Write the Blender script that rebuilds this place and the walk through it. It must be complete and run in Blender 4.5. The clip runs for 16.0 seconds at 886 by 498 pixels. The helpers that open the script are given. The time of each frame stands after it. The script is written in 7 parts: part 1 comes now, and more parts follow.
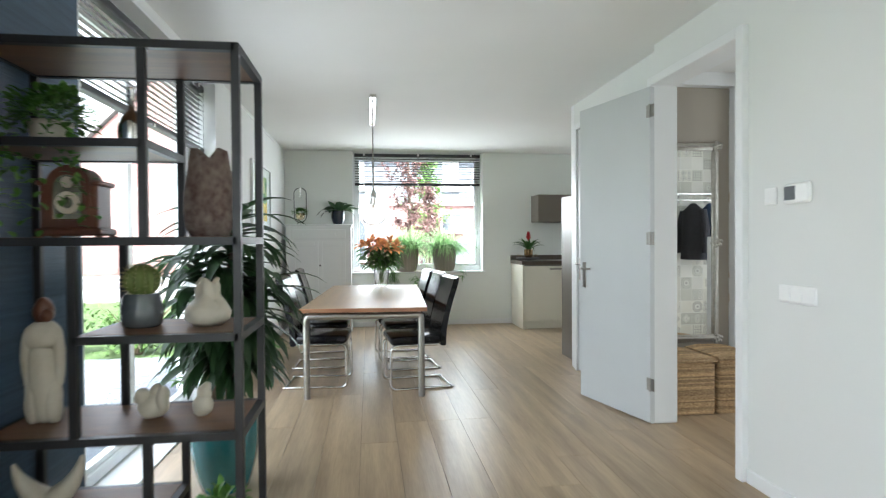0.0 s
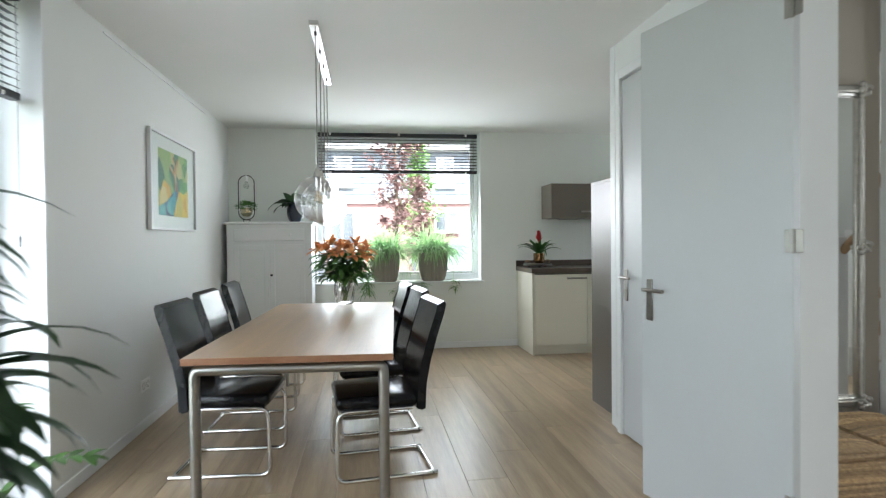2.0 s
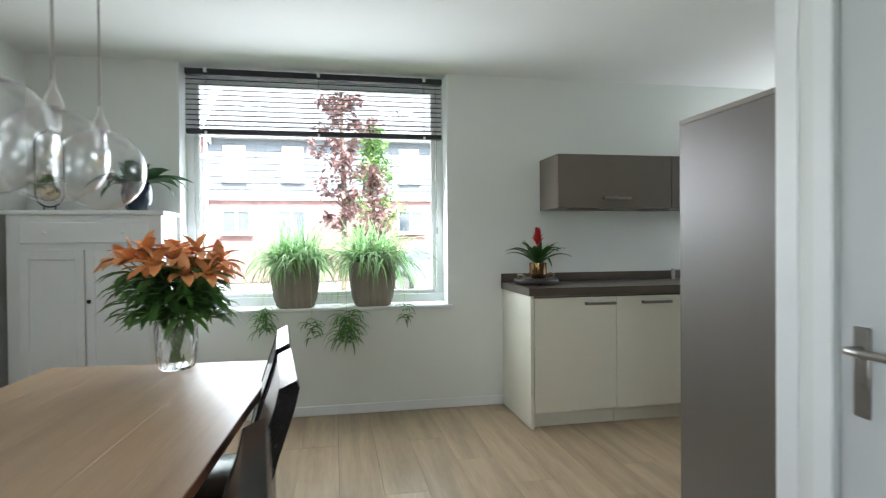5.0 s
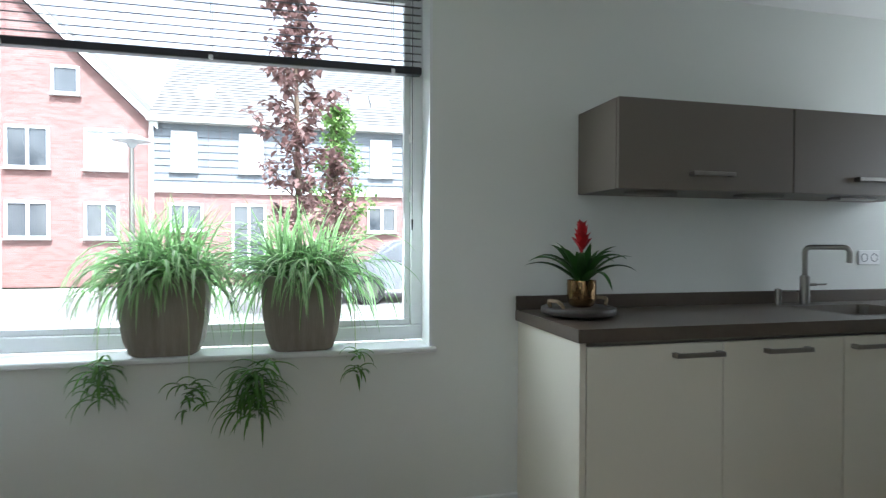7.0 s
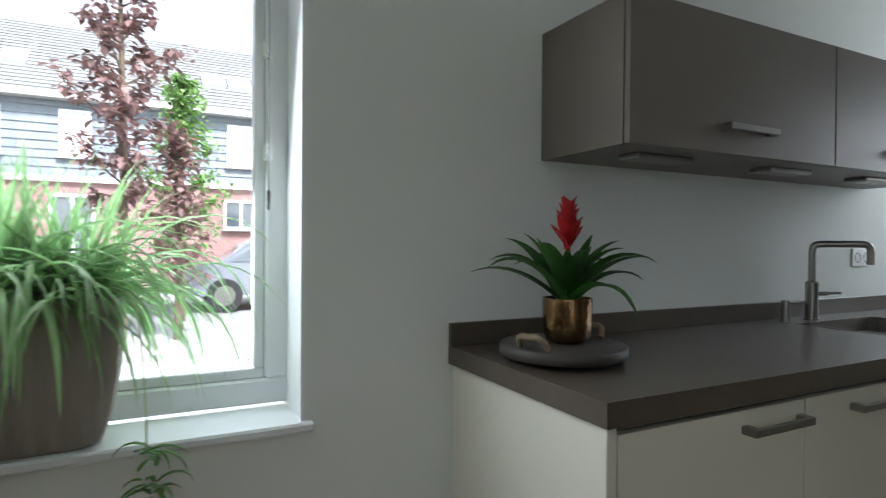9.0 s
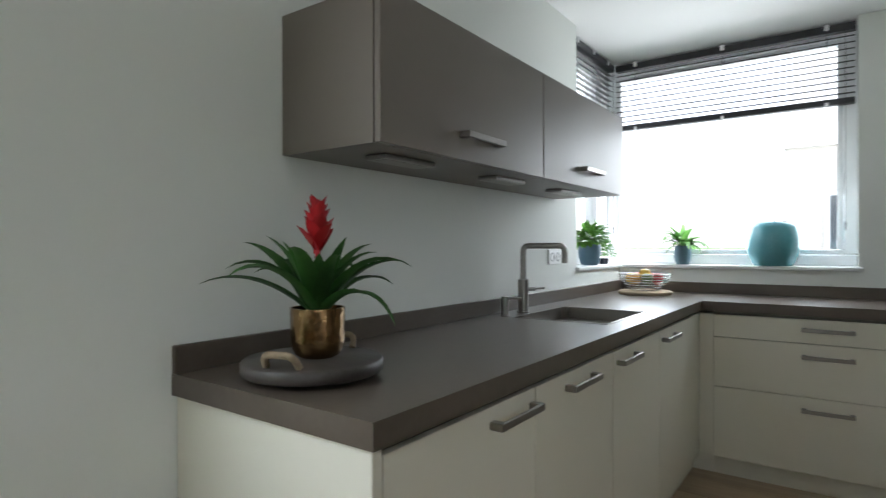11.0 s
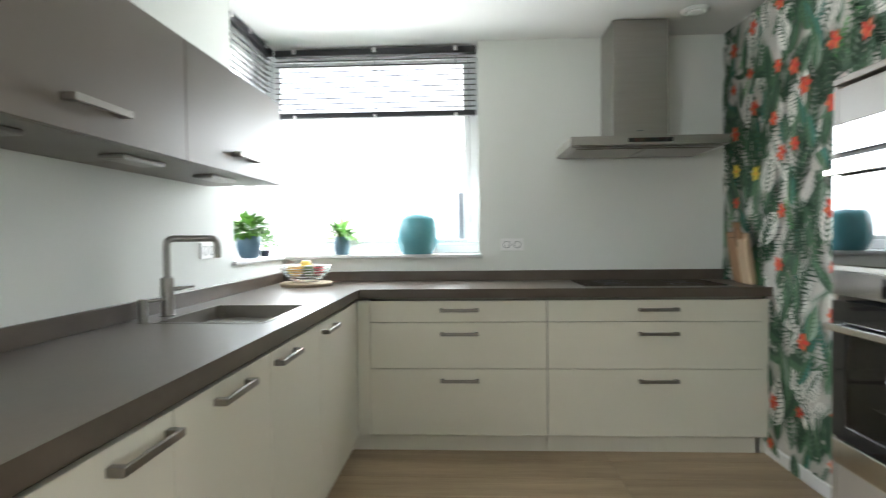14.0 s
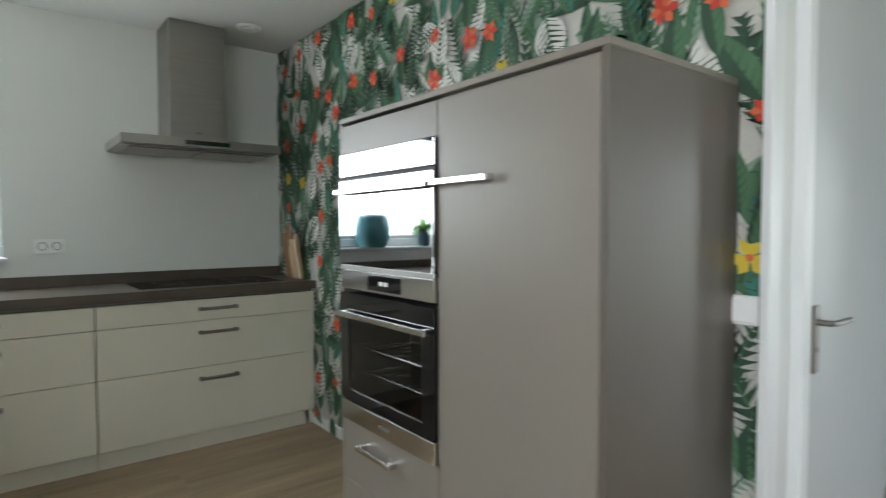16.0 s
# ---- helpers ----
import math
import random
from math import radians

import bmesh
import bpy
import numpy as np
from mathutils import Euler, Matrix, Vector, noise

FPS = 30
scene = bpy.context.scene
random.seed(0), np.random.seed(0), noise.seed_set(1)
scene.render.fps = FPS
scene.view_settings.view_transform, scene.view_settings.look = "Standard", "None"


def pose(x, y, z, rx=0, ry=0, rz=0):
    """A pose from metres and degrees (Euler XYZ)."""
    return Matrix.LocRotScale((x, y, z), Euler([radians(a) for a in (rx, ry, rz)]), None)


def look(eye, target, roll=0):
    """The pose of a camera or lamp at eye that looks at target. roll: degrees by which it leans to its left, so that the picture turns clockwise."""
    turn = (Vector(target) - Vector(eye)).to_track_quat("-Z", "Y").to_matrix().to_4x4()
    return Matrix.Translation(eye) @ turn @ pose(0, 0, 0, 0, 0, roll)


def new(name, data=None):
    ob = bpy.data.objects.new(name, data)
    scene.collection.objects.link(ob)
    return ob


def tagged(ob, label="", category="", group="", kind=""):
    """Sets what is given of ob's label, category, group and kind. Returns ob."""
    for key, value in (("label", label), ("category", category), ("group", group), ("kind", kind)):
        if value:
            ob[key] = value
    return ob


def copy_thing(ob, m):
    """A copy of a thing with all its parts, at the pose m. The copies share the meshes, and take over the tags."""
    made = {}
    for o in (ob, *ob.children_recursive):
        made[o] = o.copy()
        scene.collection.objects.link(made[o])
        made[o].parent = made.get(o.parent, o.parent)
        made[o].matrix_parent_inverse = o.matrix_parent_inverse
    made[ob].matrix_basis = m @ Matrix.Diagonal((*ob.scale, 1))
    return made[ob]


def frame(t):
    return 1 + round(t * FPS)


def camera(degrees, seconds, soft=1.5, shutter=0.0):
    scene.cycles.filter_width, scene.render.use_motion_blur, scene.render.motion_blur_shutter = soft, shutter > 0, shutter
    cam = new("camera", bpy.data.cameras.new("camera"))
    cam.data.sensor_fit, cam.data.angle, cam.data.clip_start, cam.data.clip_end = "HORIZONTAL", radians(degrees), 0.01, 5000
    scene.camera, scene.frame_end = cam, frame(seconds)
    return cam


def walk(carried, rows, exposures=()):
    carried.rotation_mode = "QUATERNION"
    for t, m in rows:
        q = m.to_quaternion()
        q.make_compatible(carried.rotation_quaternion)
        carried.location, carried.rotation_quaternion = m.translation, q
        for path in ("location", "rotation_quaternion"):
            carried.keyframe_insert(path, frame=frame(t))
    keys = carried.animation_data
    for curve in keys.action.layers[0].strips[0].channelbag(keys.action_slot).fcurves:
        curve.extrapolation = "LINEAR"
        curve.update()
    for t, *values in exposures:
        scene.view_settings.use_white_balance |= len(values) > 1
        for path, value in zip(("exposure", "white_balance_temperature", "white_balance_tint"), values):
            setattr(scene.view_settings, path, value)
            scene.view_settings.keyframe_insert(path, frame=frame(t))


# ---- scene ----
cam = camera(76.3, 16.0, soft=1.2, shutter=0.5)
PATH = [
    (0, (-0.238, -0.338, 1.252), (0.021, 1.645, 1.222), -0.4),
    (0.5, (-0.16, 0.117, 1.271), (0.101, 2.1, 1.243), -0.5),
    (1, (-0.1, 0.549, 1.267), (0.162, 2.532, 1.237), -0.4),
    (1.5, (-0.01, 0.971, 1.257), (0.258, 2.953, 1.229), -0.5),
    (2, (0.092, 1.371, 1.271), (0.362, 3.352, 1.241), -0.6),
    (2.5, (0.151, 1.778, 1.282), (0.43, 3.758, 1.252), -0.6),
    (3, (0.268, 2.178, 1.268), (0.556, 4.156, 1.241), -0.6),
    (3.5, (0.372, 2.545, 1.269), (0.667, 4.523, 1.241), -0.7),
    (4, (0.449, 2.91, 1.272), (0.761, 4.885, 1.246), -0.7),
    (6.5, (0.813, 5.003, 1.266), (1.278, 6.948, 1.243), 0.0),
    (7, (0.891, 5.413, 1.276), (1.363, 7.356, 1.254), 0.2),
    (7.5, (0.942, 5.81, 1.27), (1.452, 7.744, 1.26), 0.1),
    (8, (0.994, 6.128, 1.257), (1.544, 8.051, 1.25), 0.2),
    (8.5, (1.032, 6.37, 1.256), (1.77, 8.229, 1.243), 0.4),
    (9, (1.119, 6.522, 1.253), (2.024, 8.305, 1.232), 0.4),
    (9.5, (1.16, 6.621, 1.273), (2.237, 8.305, 1.224), 0.7),
    (10, (1.169, 6.679, 1.26), (2.466, 8.201, 1.233), 0.5),
    (12.5, (1.153, 6.634, 1.249), (3.011, 7.374, 1.224), -0.5),
    (13, (1.189, 6.665, 1.234), (3.096, 7.268, 1.212), -0.7),
    (13.5, (1.265, 6.697, 1.236), (3.231, 7.065, 1.206), -0.8),
    (14, (1.309, 6.676, 1.263), (3.306, 6.775, 1.214), -0.6),
    (14.5, (1.266, 6.646, 1.303), (3.243, 6.352, 1.232), -0.6),
    (15, (1.216, 6.661, 1.301), (3.092, 5.971, 1.226), -0.3),
    (15.5, (1.167, 6.682, 1.314), (2.892, 5.673, 1.229), -0.3),
    (16, (1.109, 6.614, 1.305), (2.685, 5.384, 1.226), -0.1),
]
EXPOSE = [(0.0, 2.88, 6120, 11), (2.0, 2.69, 6120, 11), (4.2, 2.65, 6150, 11), (6.5, 2.32, 5850, 11), (7.5, 1.83, 5820, 12), (9.0, 1.8, 5980, 13), (10.2, 1.98, 6000, 13), (12.5, 2.92, 6400, 12), (13.5, 3.12, 6400, 12), (14.5, 3.06, 6300, 12), (16.0, 2.7, 6180, 11)]
walk(cam, [(t, look(eye, target, roll)) for t, eye, target, roll in PATH], EXPOSE)

# ---- world and sun ----
world = bpy.data.worlds.new("sky")
world.use_nodes = True
wn, wl = world.node_tree.nodes, world.node_tree.links
sky = wn.new("ShaderNodeTexSky")
sky.sky_type, sky.sun_disc = "NISHITA", False
sky.sun_elevation, sky.sun_rotation = radians(48), radians(166)
sky.air_density, sky.dust_density = 1.0, 1.0
grey = wn.new("ShaderNodeHueSaturation")
grey.inputs["Saturation"].default_value = 0.3
wl.new(sky.outputs["Color"], grey.inputs["Color"])
wl.new(grey.outputs["Color"], wn["Background"].inputs["Color"])
wn["Background"].inputs["Strength"].default_value = 0.15
scene.world = world
sun = new("sun", bpy.data.lights.new("sun", "SUN"))
sun.data.energy, sun.data.angle, sun.data.color = 3.4, radians(12), (1.0, 0.985, 0.96)
sun.matrix_world = look((0, 0, 0), (-0.15, 0.62, -0.77))


# sky daylight in the window openings, and added fill: west, hall, stairwell
def area_lamp(name, w, h, eye, target, watts, color=(0.93, 0.985, 1.0)):
    ob = new(name, bpy.data.lights.new(name, "AREA"))
    ob.data.shape, ob.data.size, ob.data.size_y, ob.data.energy, ob.data.color = "RECTANGLE", w, h, watts, color
    ob.matrix_world = look(eye, target)
    return ob


# fill through an unseen window, added to brighten the room from behind
area_lamp("west_fill", 2.6, 2.3, (-1.40, -1.9, 1.2), (0, -1.9, 0.75), 12)
area_lamp("daylight_garden", 1.9, 1.8, (-1.62, 3.26, 1.05), (0, 3.4, 0.6), 2.8)
area_lamp("daylight_dining", 1.78, 1.2, (0.49, 8.14, 1.47), (0.49, 6, 0.75), 9.5)
area_lamp("daylight_kitchen", 1.36, 0.9, (5.255, 7.37, 1.62), (4.0, 7.37, 1.2), 5)
area_lamp("daylight_corner", 0.74, 0.9, (4.74, 8.11, 1.62), (4.74, 7.0, 1.55), 0.4)
# added fill to brighten hall and stairwell; no door or skylight is built
area_lamp("hall_fill", 0.9, 1.9, (4.44, 2.75, 1.2), (3, 2.75, 1.2), 5)
area_lamp("stairwell_fill", 1.2, 0.8, (3.2, 4.3, 4.95), (3.2, 4.3, 0), 7)


# ---- materials ----
def node_mat(name):
    m = bpy.data.materials.new(name)
    m.use_nodes = True
    return m, m.node_tree.nodes, m.node_tree.links, m.node_tree.nodes["Principled BSDF"]


def surface(name, a, b=None, rough=0.5, metal=0.0, scale=6.0, stretch=(1, 1, 1), bump=0.05, fine=60.0, spec=0.5, coat=0.0,
            per_object=0.0, per_island=0.0, rough_var=0.08, thin=0.0):
    """A painted, wooden, metal or woven surface: two colours mixed by noise at two scales, with relief."""
    m, n, l, p = node_mat(name)
    b = b or tuple(c * 0.9 for c in a)
    r0, r1 = max(0.02, rough - rough_var), min(1, rough + rough_var)
    r0, r1 = (max(r0, 0.295), r1) if rough >= 0.285 else (r0, min(r1, 0.262))
    co = n.new("ShaderNodeTexCoord")
    mp = n.new("ShaderNodeMapping")
    mp.inputs["Scale"].default_value = stretch
    l.new(co.outputs["Object"], mp.inputs["Vector"])
    if per_object:
        oi, off = n.new("ShaderNodeObjectInfo"), n.new("ShaderNodeVectorMath")
        off.operation = "SCALE"
        off.inputs[0].default_value = (37.0, 53.0, 11.0)
        l.new(oi.outputs["Random"], off.inputs["Scale"])
        l.new(off.outputs[0], mp.inputs["Location"])
    n1 = n.new("ShaderNodeTexNoise")
    n1.inputs["Scale"].default_value, n1.inputs["Detail"].default_value = scale, 3
    n2 = n.new("ShaderNodeTexNoise")
    n2.inputs["Scale"].default_value, n2.inputs["Detail"].default_value = fine, 2
    l.new(mp.outputs[0], n1.inputs["Vector"])
    l.new(mp.outputs[0], n2.inputs["Vector"])
    add = n.new("ShaderNodeMath")
    add.operation = "MULTIPLY_ADD"
    add.inputs[1].default_value = 0.35
    l.new(n2.outputs["Fac"], add.inputs[0])
    l.new(n1.outputs["Fac"], add.inputs[2])
    ramp = n.new("ShaderNodeMapRange")
    ramp.inputs["From Min"].default_value, ramp.inputs["From Max"].default_value = 0.36, 1.0
    l.new(add.outputs[0], ramp.inputs["Value"])
    mix = n.new("ShaderNodeMix")
    mix.data_type = "RGBA"
    mix.inputs["A"].default_value, mix.inputs["B"].default_value = (*a, 1), (*b, 1)
    l.new(ramp.outputs[0], mix.inputs["Factor"])
    out = mix.outputs["Result"]
    if per_object or per_island:
        src = n.new("ShaderNodeObjectInfo") if per_object else n.new("ShaderNodeNewGeometry")
        rnd = src.outputs["Random"] if per_object else src.outputs["Random Per Island"]
        k = per_object or per_island
        mr = n.new("ShaderNodeMapRange")
        mr.inputs["To Min"].default_value, mr.inputs["To Max"].default_value = 1 - k, 1 + k
        l.new(rnd, mr.inputs["Value"])
        hs = n.new("ShaderNodeHueSaturation")
        l.new(mr.outputs[0], hs.inputs["Value"])
        l.new(out, hs.inputs["Color"])
        out = hs.outputs["Color"]
    l.new(out, p.inputs["Base Color"])
    rr = n.new("ShaderNodeMapRange")
    rr.inputs["To Min"].default_value, rr.inputs["To Max"].default_value = r0, r1
    l.new(n1.outputs["Fac"], rr.inputs["Value"])
    l.new(rr.outputs[0], p.inputs["Roughness"])
    p.inputs["Metallic"].default_value = metal
    p.inputs["Specular IOR Level"].default_value = spec
    p.inputs["Coat Weight"].default_value = coat
    p.inputs["Coat Roughness"].default_value = 0.12
    if bump:
        bp = n.new("ShaderNodeBump")
        bp.inputs["Strength"].default_value, bp.inputs["Distance"].default_value = bump, 0.004
        l.new(add.outputs[0], bp.inputs["Height"])
        l.new(bp.outputs[0], p.inputs["Normal"])
    if thin:
        tr, mx = n.new("ShaderNodeBsdfTranslucent"), n.new("ShaderNodeMixShader")
        mx.inputs[0].default_value = thin
        l.new(out, tr.inputs["Color"])
        l.new(p.outputs[0], mx.inputs[1])
        l.new(tr.outputs[0], mx.inputs[2])
        l.new(mx.outputs[0], n["Material Output"].inputs["Surface"])
    return m


def glass_mat(name, tint=(1, 1, 1), rough=0.0, ior=1.45):
    m, n, l, p = node_mat(name)
    p.inputs["Base Color"].default_value = (*tint, 1)
    p.inputs["Transmission Weight"].default_value = 1
    p.inputs["Roughness"].default_value = rough
    p.inputs["IOR"].default_value = ior
    return m


def pane_mat(name, gloss=0.015):
    """Thin window glass: clear, with a weak mirror at the surface."""
    m, n, l, p = node_mat(name)
    t, g, mx = n.new("ShaderNodeBsdfTransparent"), n.new("ShaderNodeBsdfGlossy"), n.new("ShaderNodeMixShader")
    g.inputs["Roughness"].default_value = 0.01
    t.inputs["Color"].default_value = (0.94, 0.96, 0.95, 1)
    mx.inputs[0].default_value = gloss
    l.new(t.outputs[0], mx.inputs[1])
    l.new(g.outputs[0], mx.inputs[2])
    l.new(mx.outputs[0], n["Material Output"].inputs["Surface"])
    return m


def shell_mat(name, low=0.015, high=0.3, bent=False):
    """A thin clear glass shell whose gloss grows towards its rim."""
    m, n, l, p = node_mat(name)
    t, g, mx, lw, mr = n.new("ShaderNodeBsdfRefraction" if bent else "ShaderNodeBsdfTransparent"), n.new("ShaderNodeBsdfGlossy"), n.new("ShaderNodeMixShader"), n.new("ShaderNodeLayerWeight"), n.new("ShaderNodeMapRange")
    if bent:
        t.inputs["IOR"].default_value, t.inputs["Roughness"].default_value = 1.0, 0.0
    lw.inputs["Blend"].default_value = 0.25
    mr.inputs["To Min"].default_value, mr.inputs["To Max"].default_value = low, high
    g.inputs["Roughness"].default_value = 0.02
    t.inputs["Color"].default_value = (0.99, 0.99, 0.99, 1)
    l.new(lw.outputs["Facing"], mr.inputs["Value"])
    l.new(mr.outputs[0], mx.inputs[0])
    l.new(t.outputs[0], mx.inputs[1])
    l.new(g.outputs[0], mx.inputs[2])
    l.new(mx.outputs[0], n["Material Output"].inputs["Surface"])
    return m



M_WALL = surface("wall_paint", (0.75, 0.77, 0.73), (0.78, 0.80, 0.76), 0.75, scale=1.5, bump=0.12, fine=180)
M_WALLW = surface("white_wall_paint", (0.74, 0.75, 0.73), (0.77, 0.78, 0.76), 0.75, scale=1.5, bump=0.12, fine=180)
M_CEIL = surface("ceiling_plaster", (0.78, 0.78, 0.76), (0.81, 0.81, 0.79), 0.9, scale=2, bump=0.2, fine=220)
M_TRIM = surface("white_lacquer", (0.78, 0.79, 0.79), (0.81, 0.82, 0.82), 0.35, scale=3, bump=0.02)
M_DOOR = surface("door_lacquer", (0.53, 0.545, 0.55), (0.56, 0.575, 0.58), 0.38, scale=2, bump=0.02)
M_UPVC = surface("window_plastic", (0.80, 0.82, 0.83), (0.83, 0.84, 0.85), 0.3, scale=3, bump=0.01)
M_TAUPE = surface("taupe_paint", (0.33, 0.29, 0.24), (0.36, 0.32, 0.27), 0.8, scale=1.5, bump=0.1, fine=180)
M_GREYW = surface("grey_paint", (0.36, 0.35, 0.33), (0.40, 0.39, 0.37), 0.8, scale=1.5, bump=0.1, fine=180)
M_FLOOR = surface("oak_floor", (0.262, 0.186, 0.114), (0.51, 0.385, 0.248), 0.33, scale=1.9, stretch=(7, 0.5, 7), bump=0.03, fine=16, per_object=0.09, spec=0.5)
M_GAP = surface("floor_joint", (0.08, 0.06, 0.045), None, 0.8, bump=0)
M_CREAM = surface("cream_front", (0.74, 0.71, 0.60), (0.77, 0.74, 0.63), 0.42, scale=2, bump=0.02)
M_TAUPEC = surface("taupe_front", (0.155, 0.13, 0.105), (0.17, 0.145, 0.118), 0.4, scale=2, bump=0.02)
M_TALL = surface("grey_beige_front", (0.215, 0.190, 0.160), (0.235, 0.208, 0.175), 0.36, scale=2, bump=0.02)
M_TOP = surface("brown_stone_worktop", (0.078, 0.061, 0.047), (0.122, 0.098, 0.076), 0.30, scale=4, bump=0.02, fine=60, spec=0.5, rough_var=0.03)
M_STEEL = surface("brushed_steel", (0.33, 0.315, 0.29), (0.37, 0.355, 0.33), 0.32, 1.0, scale=3, stretch=(1, 1, 18), bump=0.0)
M_CHROME = surface("polished_steel", (0.66, 0.65, 0.63), (0.72, 0.71, 0.69), 0.16, 1.0, scale=4, bump=0.0)
M_TABLE = surface("beech_tabletop", (0.35, 0.225, 0.13), (0.50, 0.34, 0.205), 0.36, scale=2.2, stretch=(9, 0.6, 9), bump=0.05, fine=16, per_object=0.03)
M_LEATHER = surface("black_leather", (0.005, 0.005, 0.006), (0.010, 0.010, 0.012), 0.2, scale=8, bump=0.12, fine=160, spec=0.28)
M_BLACK = surface("black_metal", (0.008, 0.008, 0.009), (0.014, 0.014, 0.015), 0.45, 0.0, scale=8, bump=0.05)
M_BLIND = surface("dark_blind_slat", (0.022, 0.022, 0.026), (0.032, 0.032, 0.036), 0.4, scale=8, bump=0.03)
M_PANE = pane_mat("window_glass")
M_BLUE = surface("blue_grasscloth", (0.018, 0.042, 0.078), (0.055, 0.10, 0.16), 0.55, scale=3, stretch=(1, 0.8, 22), bump=0.5, fine=22)
M_WHITE = surface("white_plastic", (0.87, 0.87, 0.86), (0.89, 0.89, 0.88), 0.35, bump=0)
M_GLASSB = surface("black_glass", (0.006, 0.006, 0.007), (0.008, 0.008, 0.009), 0.04, bump=0, spec=0.8, rough_var=0.0)
M_OVENGL = surface("mirror_black_glass", (0.30, 0.30, 0.31), (0.31, 0.31, 0.32), 0.03, 1.0, bump=0, rough_var=0.0)
M_CAVITY = surface("oven_cavity", (0.012, 0.012, 0.012), (0.02, 0.02, 0.02), 0.5, bump=0.02)
M_GREYPL = surface("grey_display", (0.12, 0.13, 0.14), None, 0.3, bump=0)
M_HANDLE = surface("handle_steel", (0.31, 0.29, 0.26), (0.35, 0.33, 0.30), 0.38, 1.0, scale=5, stretch=(12, 1, 1), bump=0.02)
# dark body colour paints the shade in the gaps between cream fronts
M_GAP_SHADE = surface("gap_shade_carcass", (0.16, 0.15, 0.125), (0.18, 0.17, 0.14), 0.6, bump=0)
M_TABLEEDGE = surface("reddish_table_edge", (0.20, 0.085, 0.04), (0.33, 0.165, 0.085), 0.4, scale=2.2, stretch=(3, 3, 9), bump=0.05, fine=16)
M_GLASS = glass_mat("clear_glass")
M_FILAMENT = surface("brass_filament", (0.75, 0.5, 0.2), None, 0.3, 1.0, bump=0)


# ---- building helpers ----
def box(bm, x0, y0, z0, x1, y1, z1, bevel=0.0, segs=1):
    """An axis-aligned box, with rounded edges if bevel is given."""
    r = bmesh.ops.create_cube(bm, size=1, matrix=Matrix.Translation(((x0 + x1) / 2, (y0 + y1) / 2, (z0 + z1) / 2)) @ Matrix.Diagonal((abs(x1 - x0), abs(y1 - y0), abs(z1 - z0), 1)))
    if bevel:
        vs = set(r["verts"])
        es = [e for e in bm.edges if e.verts[0] in vs and e.verts[1] in vs]
        bmesh.ops.bevel(bm, geom=es, offset=bevel, segments=segs, affect="EDGES", profile=0.5)
    return bm


def cyl(bm, p0, p1, r0, r1=None, n=16, caps=True):
    """A round bar from p0 to p1."""
    p0, p1 = Vector(p0), Vector(p1)
    d = p1 - p0
    m = Matrix.Translation((p0 + p1) / 2) @ d.to_track_quat("Z", "Y").to_matrix().to_4x4()
    bmesh.ops.create_cone(bm, cap_ends=caps, segments=n, radius1=r0, radius2=r0 if r1 is None else r1, depth=d.length, matrix=m)
    return bm


def lathe(bm, profile, n=28, at=(0, 0, 0)):
    """Turn a profile of (radius, height) about the upright axis."""
    rings = []
    for r, z in profile:
        if r < 1e-5:
            rings.append([bm.verts.new((at[0], at[1], at[2] + z))])
        else:
            rings.append([bm.verts.new((at[0] + r * math.cos(2 * math.pi * k / n), at[1] + r * math.sin(2 * math.pi * k / n), at[2] + z)) for k in range(n)])
    for a, b in zip(rings, rings[1:]):
        for k in range(n):
            f = [a[k % len(a)], a[(k + 1) % len(a)], b[(k + 1) % len(b)], b[k % len(b)]]
            f = list(dict.fromkeys(f))
            if len(f) > 2:
                bm.faces.new(f)
    return bm


def tube(bm, pts, r, n=10, closed=False):
    """A round tube along a line of points."""
    pts = [Vector(p) for p in pts]
    rings, up = [], Vector((0.13, 0.21, 0.97))
    for i, p in enumerate(pts):
        a = pts[i - 1] if (i or closed) else p
        b = pts[(i + 1) % len(pts)] if (i + 1 < len(pts) or closed) else p
        d = (b - a).normalized()
        s = d.cross(up)
        if s.length < 0.2:
            s = d.cross(Vector((1, 0.1, 0)))
        s.normalize()
        u = s.cross(d).normalized()
        rr = r[i] if isinstance(r, (list, tuple)) else r
        rings.append([bm.verts.new(p + (s * math.cos(2 * math.pi * k / n) + u * math.sin(2 * math.pi * k / n)) * rr) for k in range(n)])
    pairs = list(zip(rings, rings[1:])) + ([(rings[-1], rings[0])] if closed else [])
    for a, b in pairs:
        off = 0
        if closed and a is rings[-1]:
            off = min(range(n), key=lambda o: sum((a[k].co - b[(k + o) % n].co).length for k in range(n)))
        for k in range(n):
            bm.faces.new((a[k], a[(k + 1) % n], b[(k + 1 + off) % n], b[(k + off) % n]))
    if not closed:
        bm.faces.new(rings[0][::-1])
        bm.faces.new(rings[-1])
    return bm


def rounded(pts, r, n=5):
    """A line of points with its corners rounded."""
    out = [Vector(pts[0])]
    for a, b, c in zip(pts, pts[1:], pts[2:]):
        a, b, c = Vector(a), Vector(b), Vector(c)
        p, q = b + (a - b).normalized() * r, b + (c - b).normalized() * r
        for k in range(n + 1):
            t = k / n
            out.append(p * (1 - t) ** 2 + b * 2 * t * (1 - t) + q * t * t)
    out.append(Vector(pts[-1]))
    return out


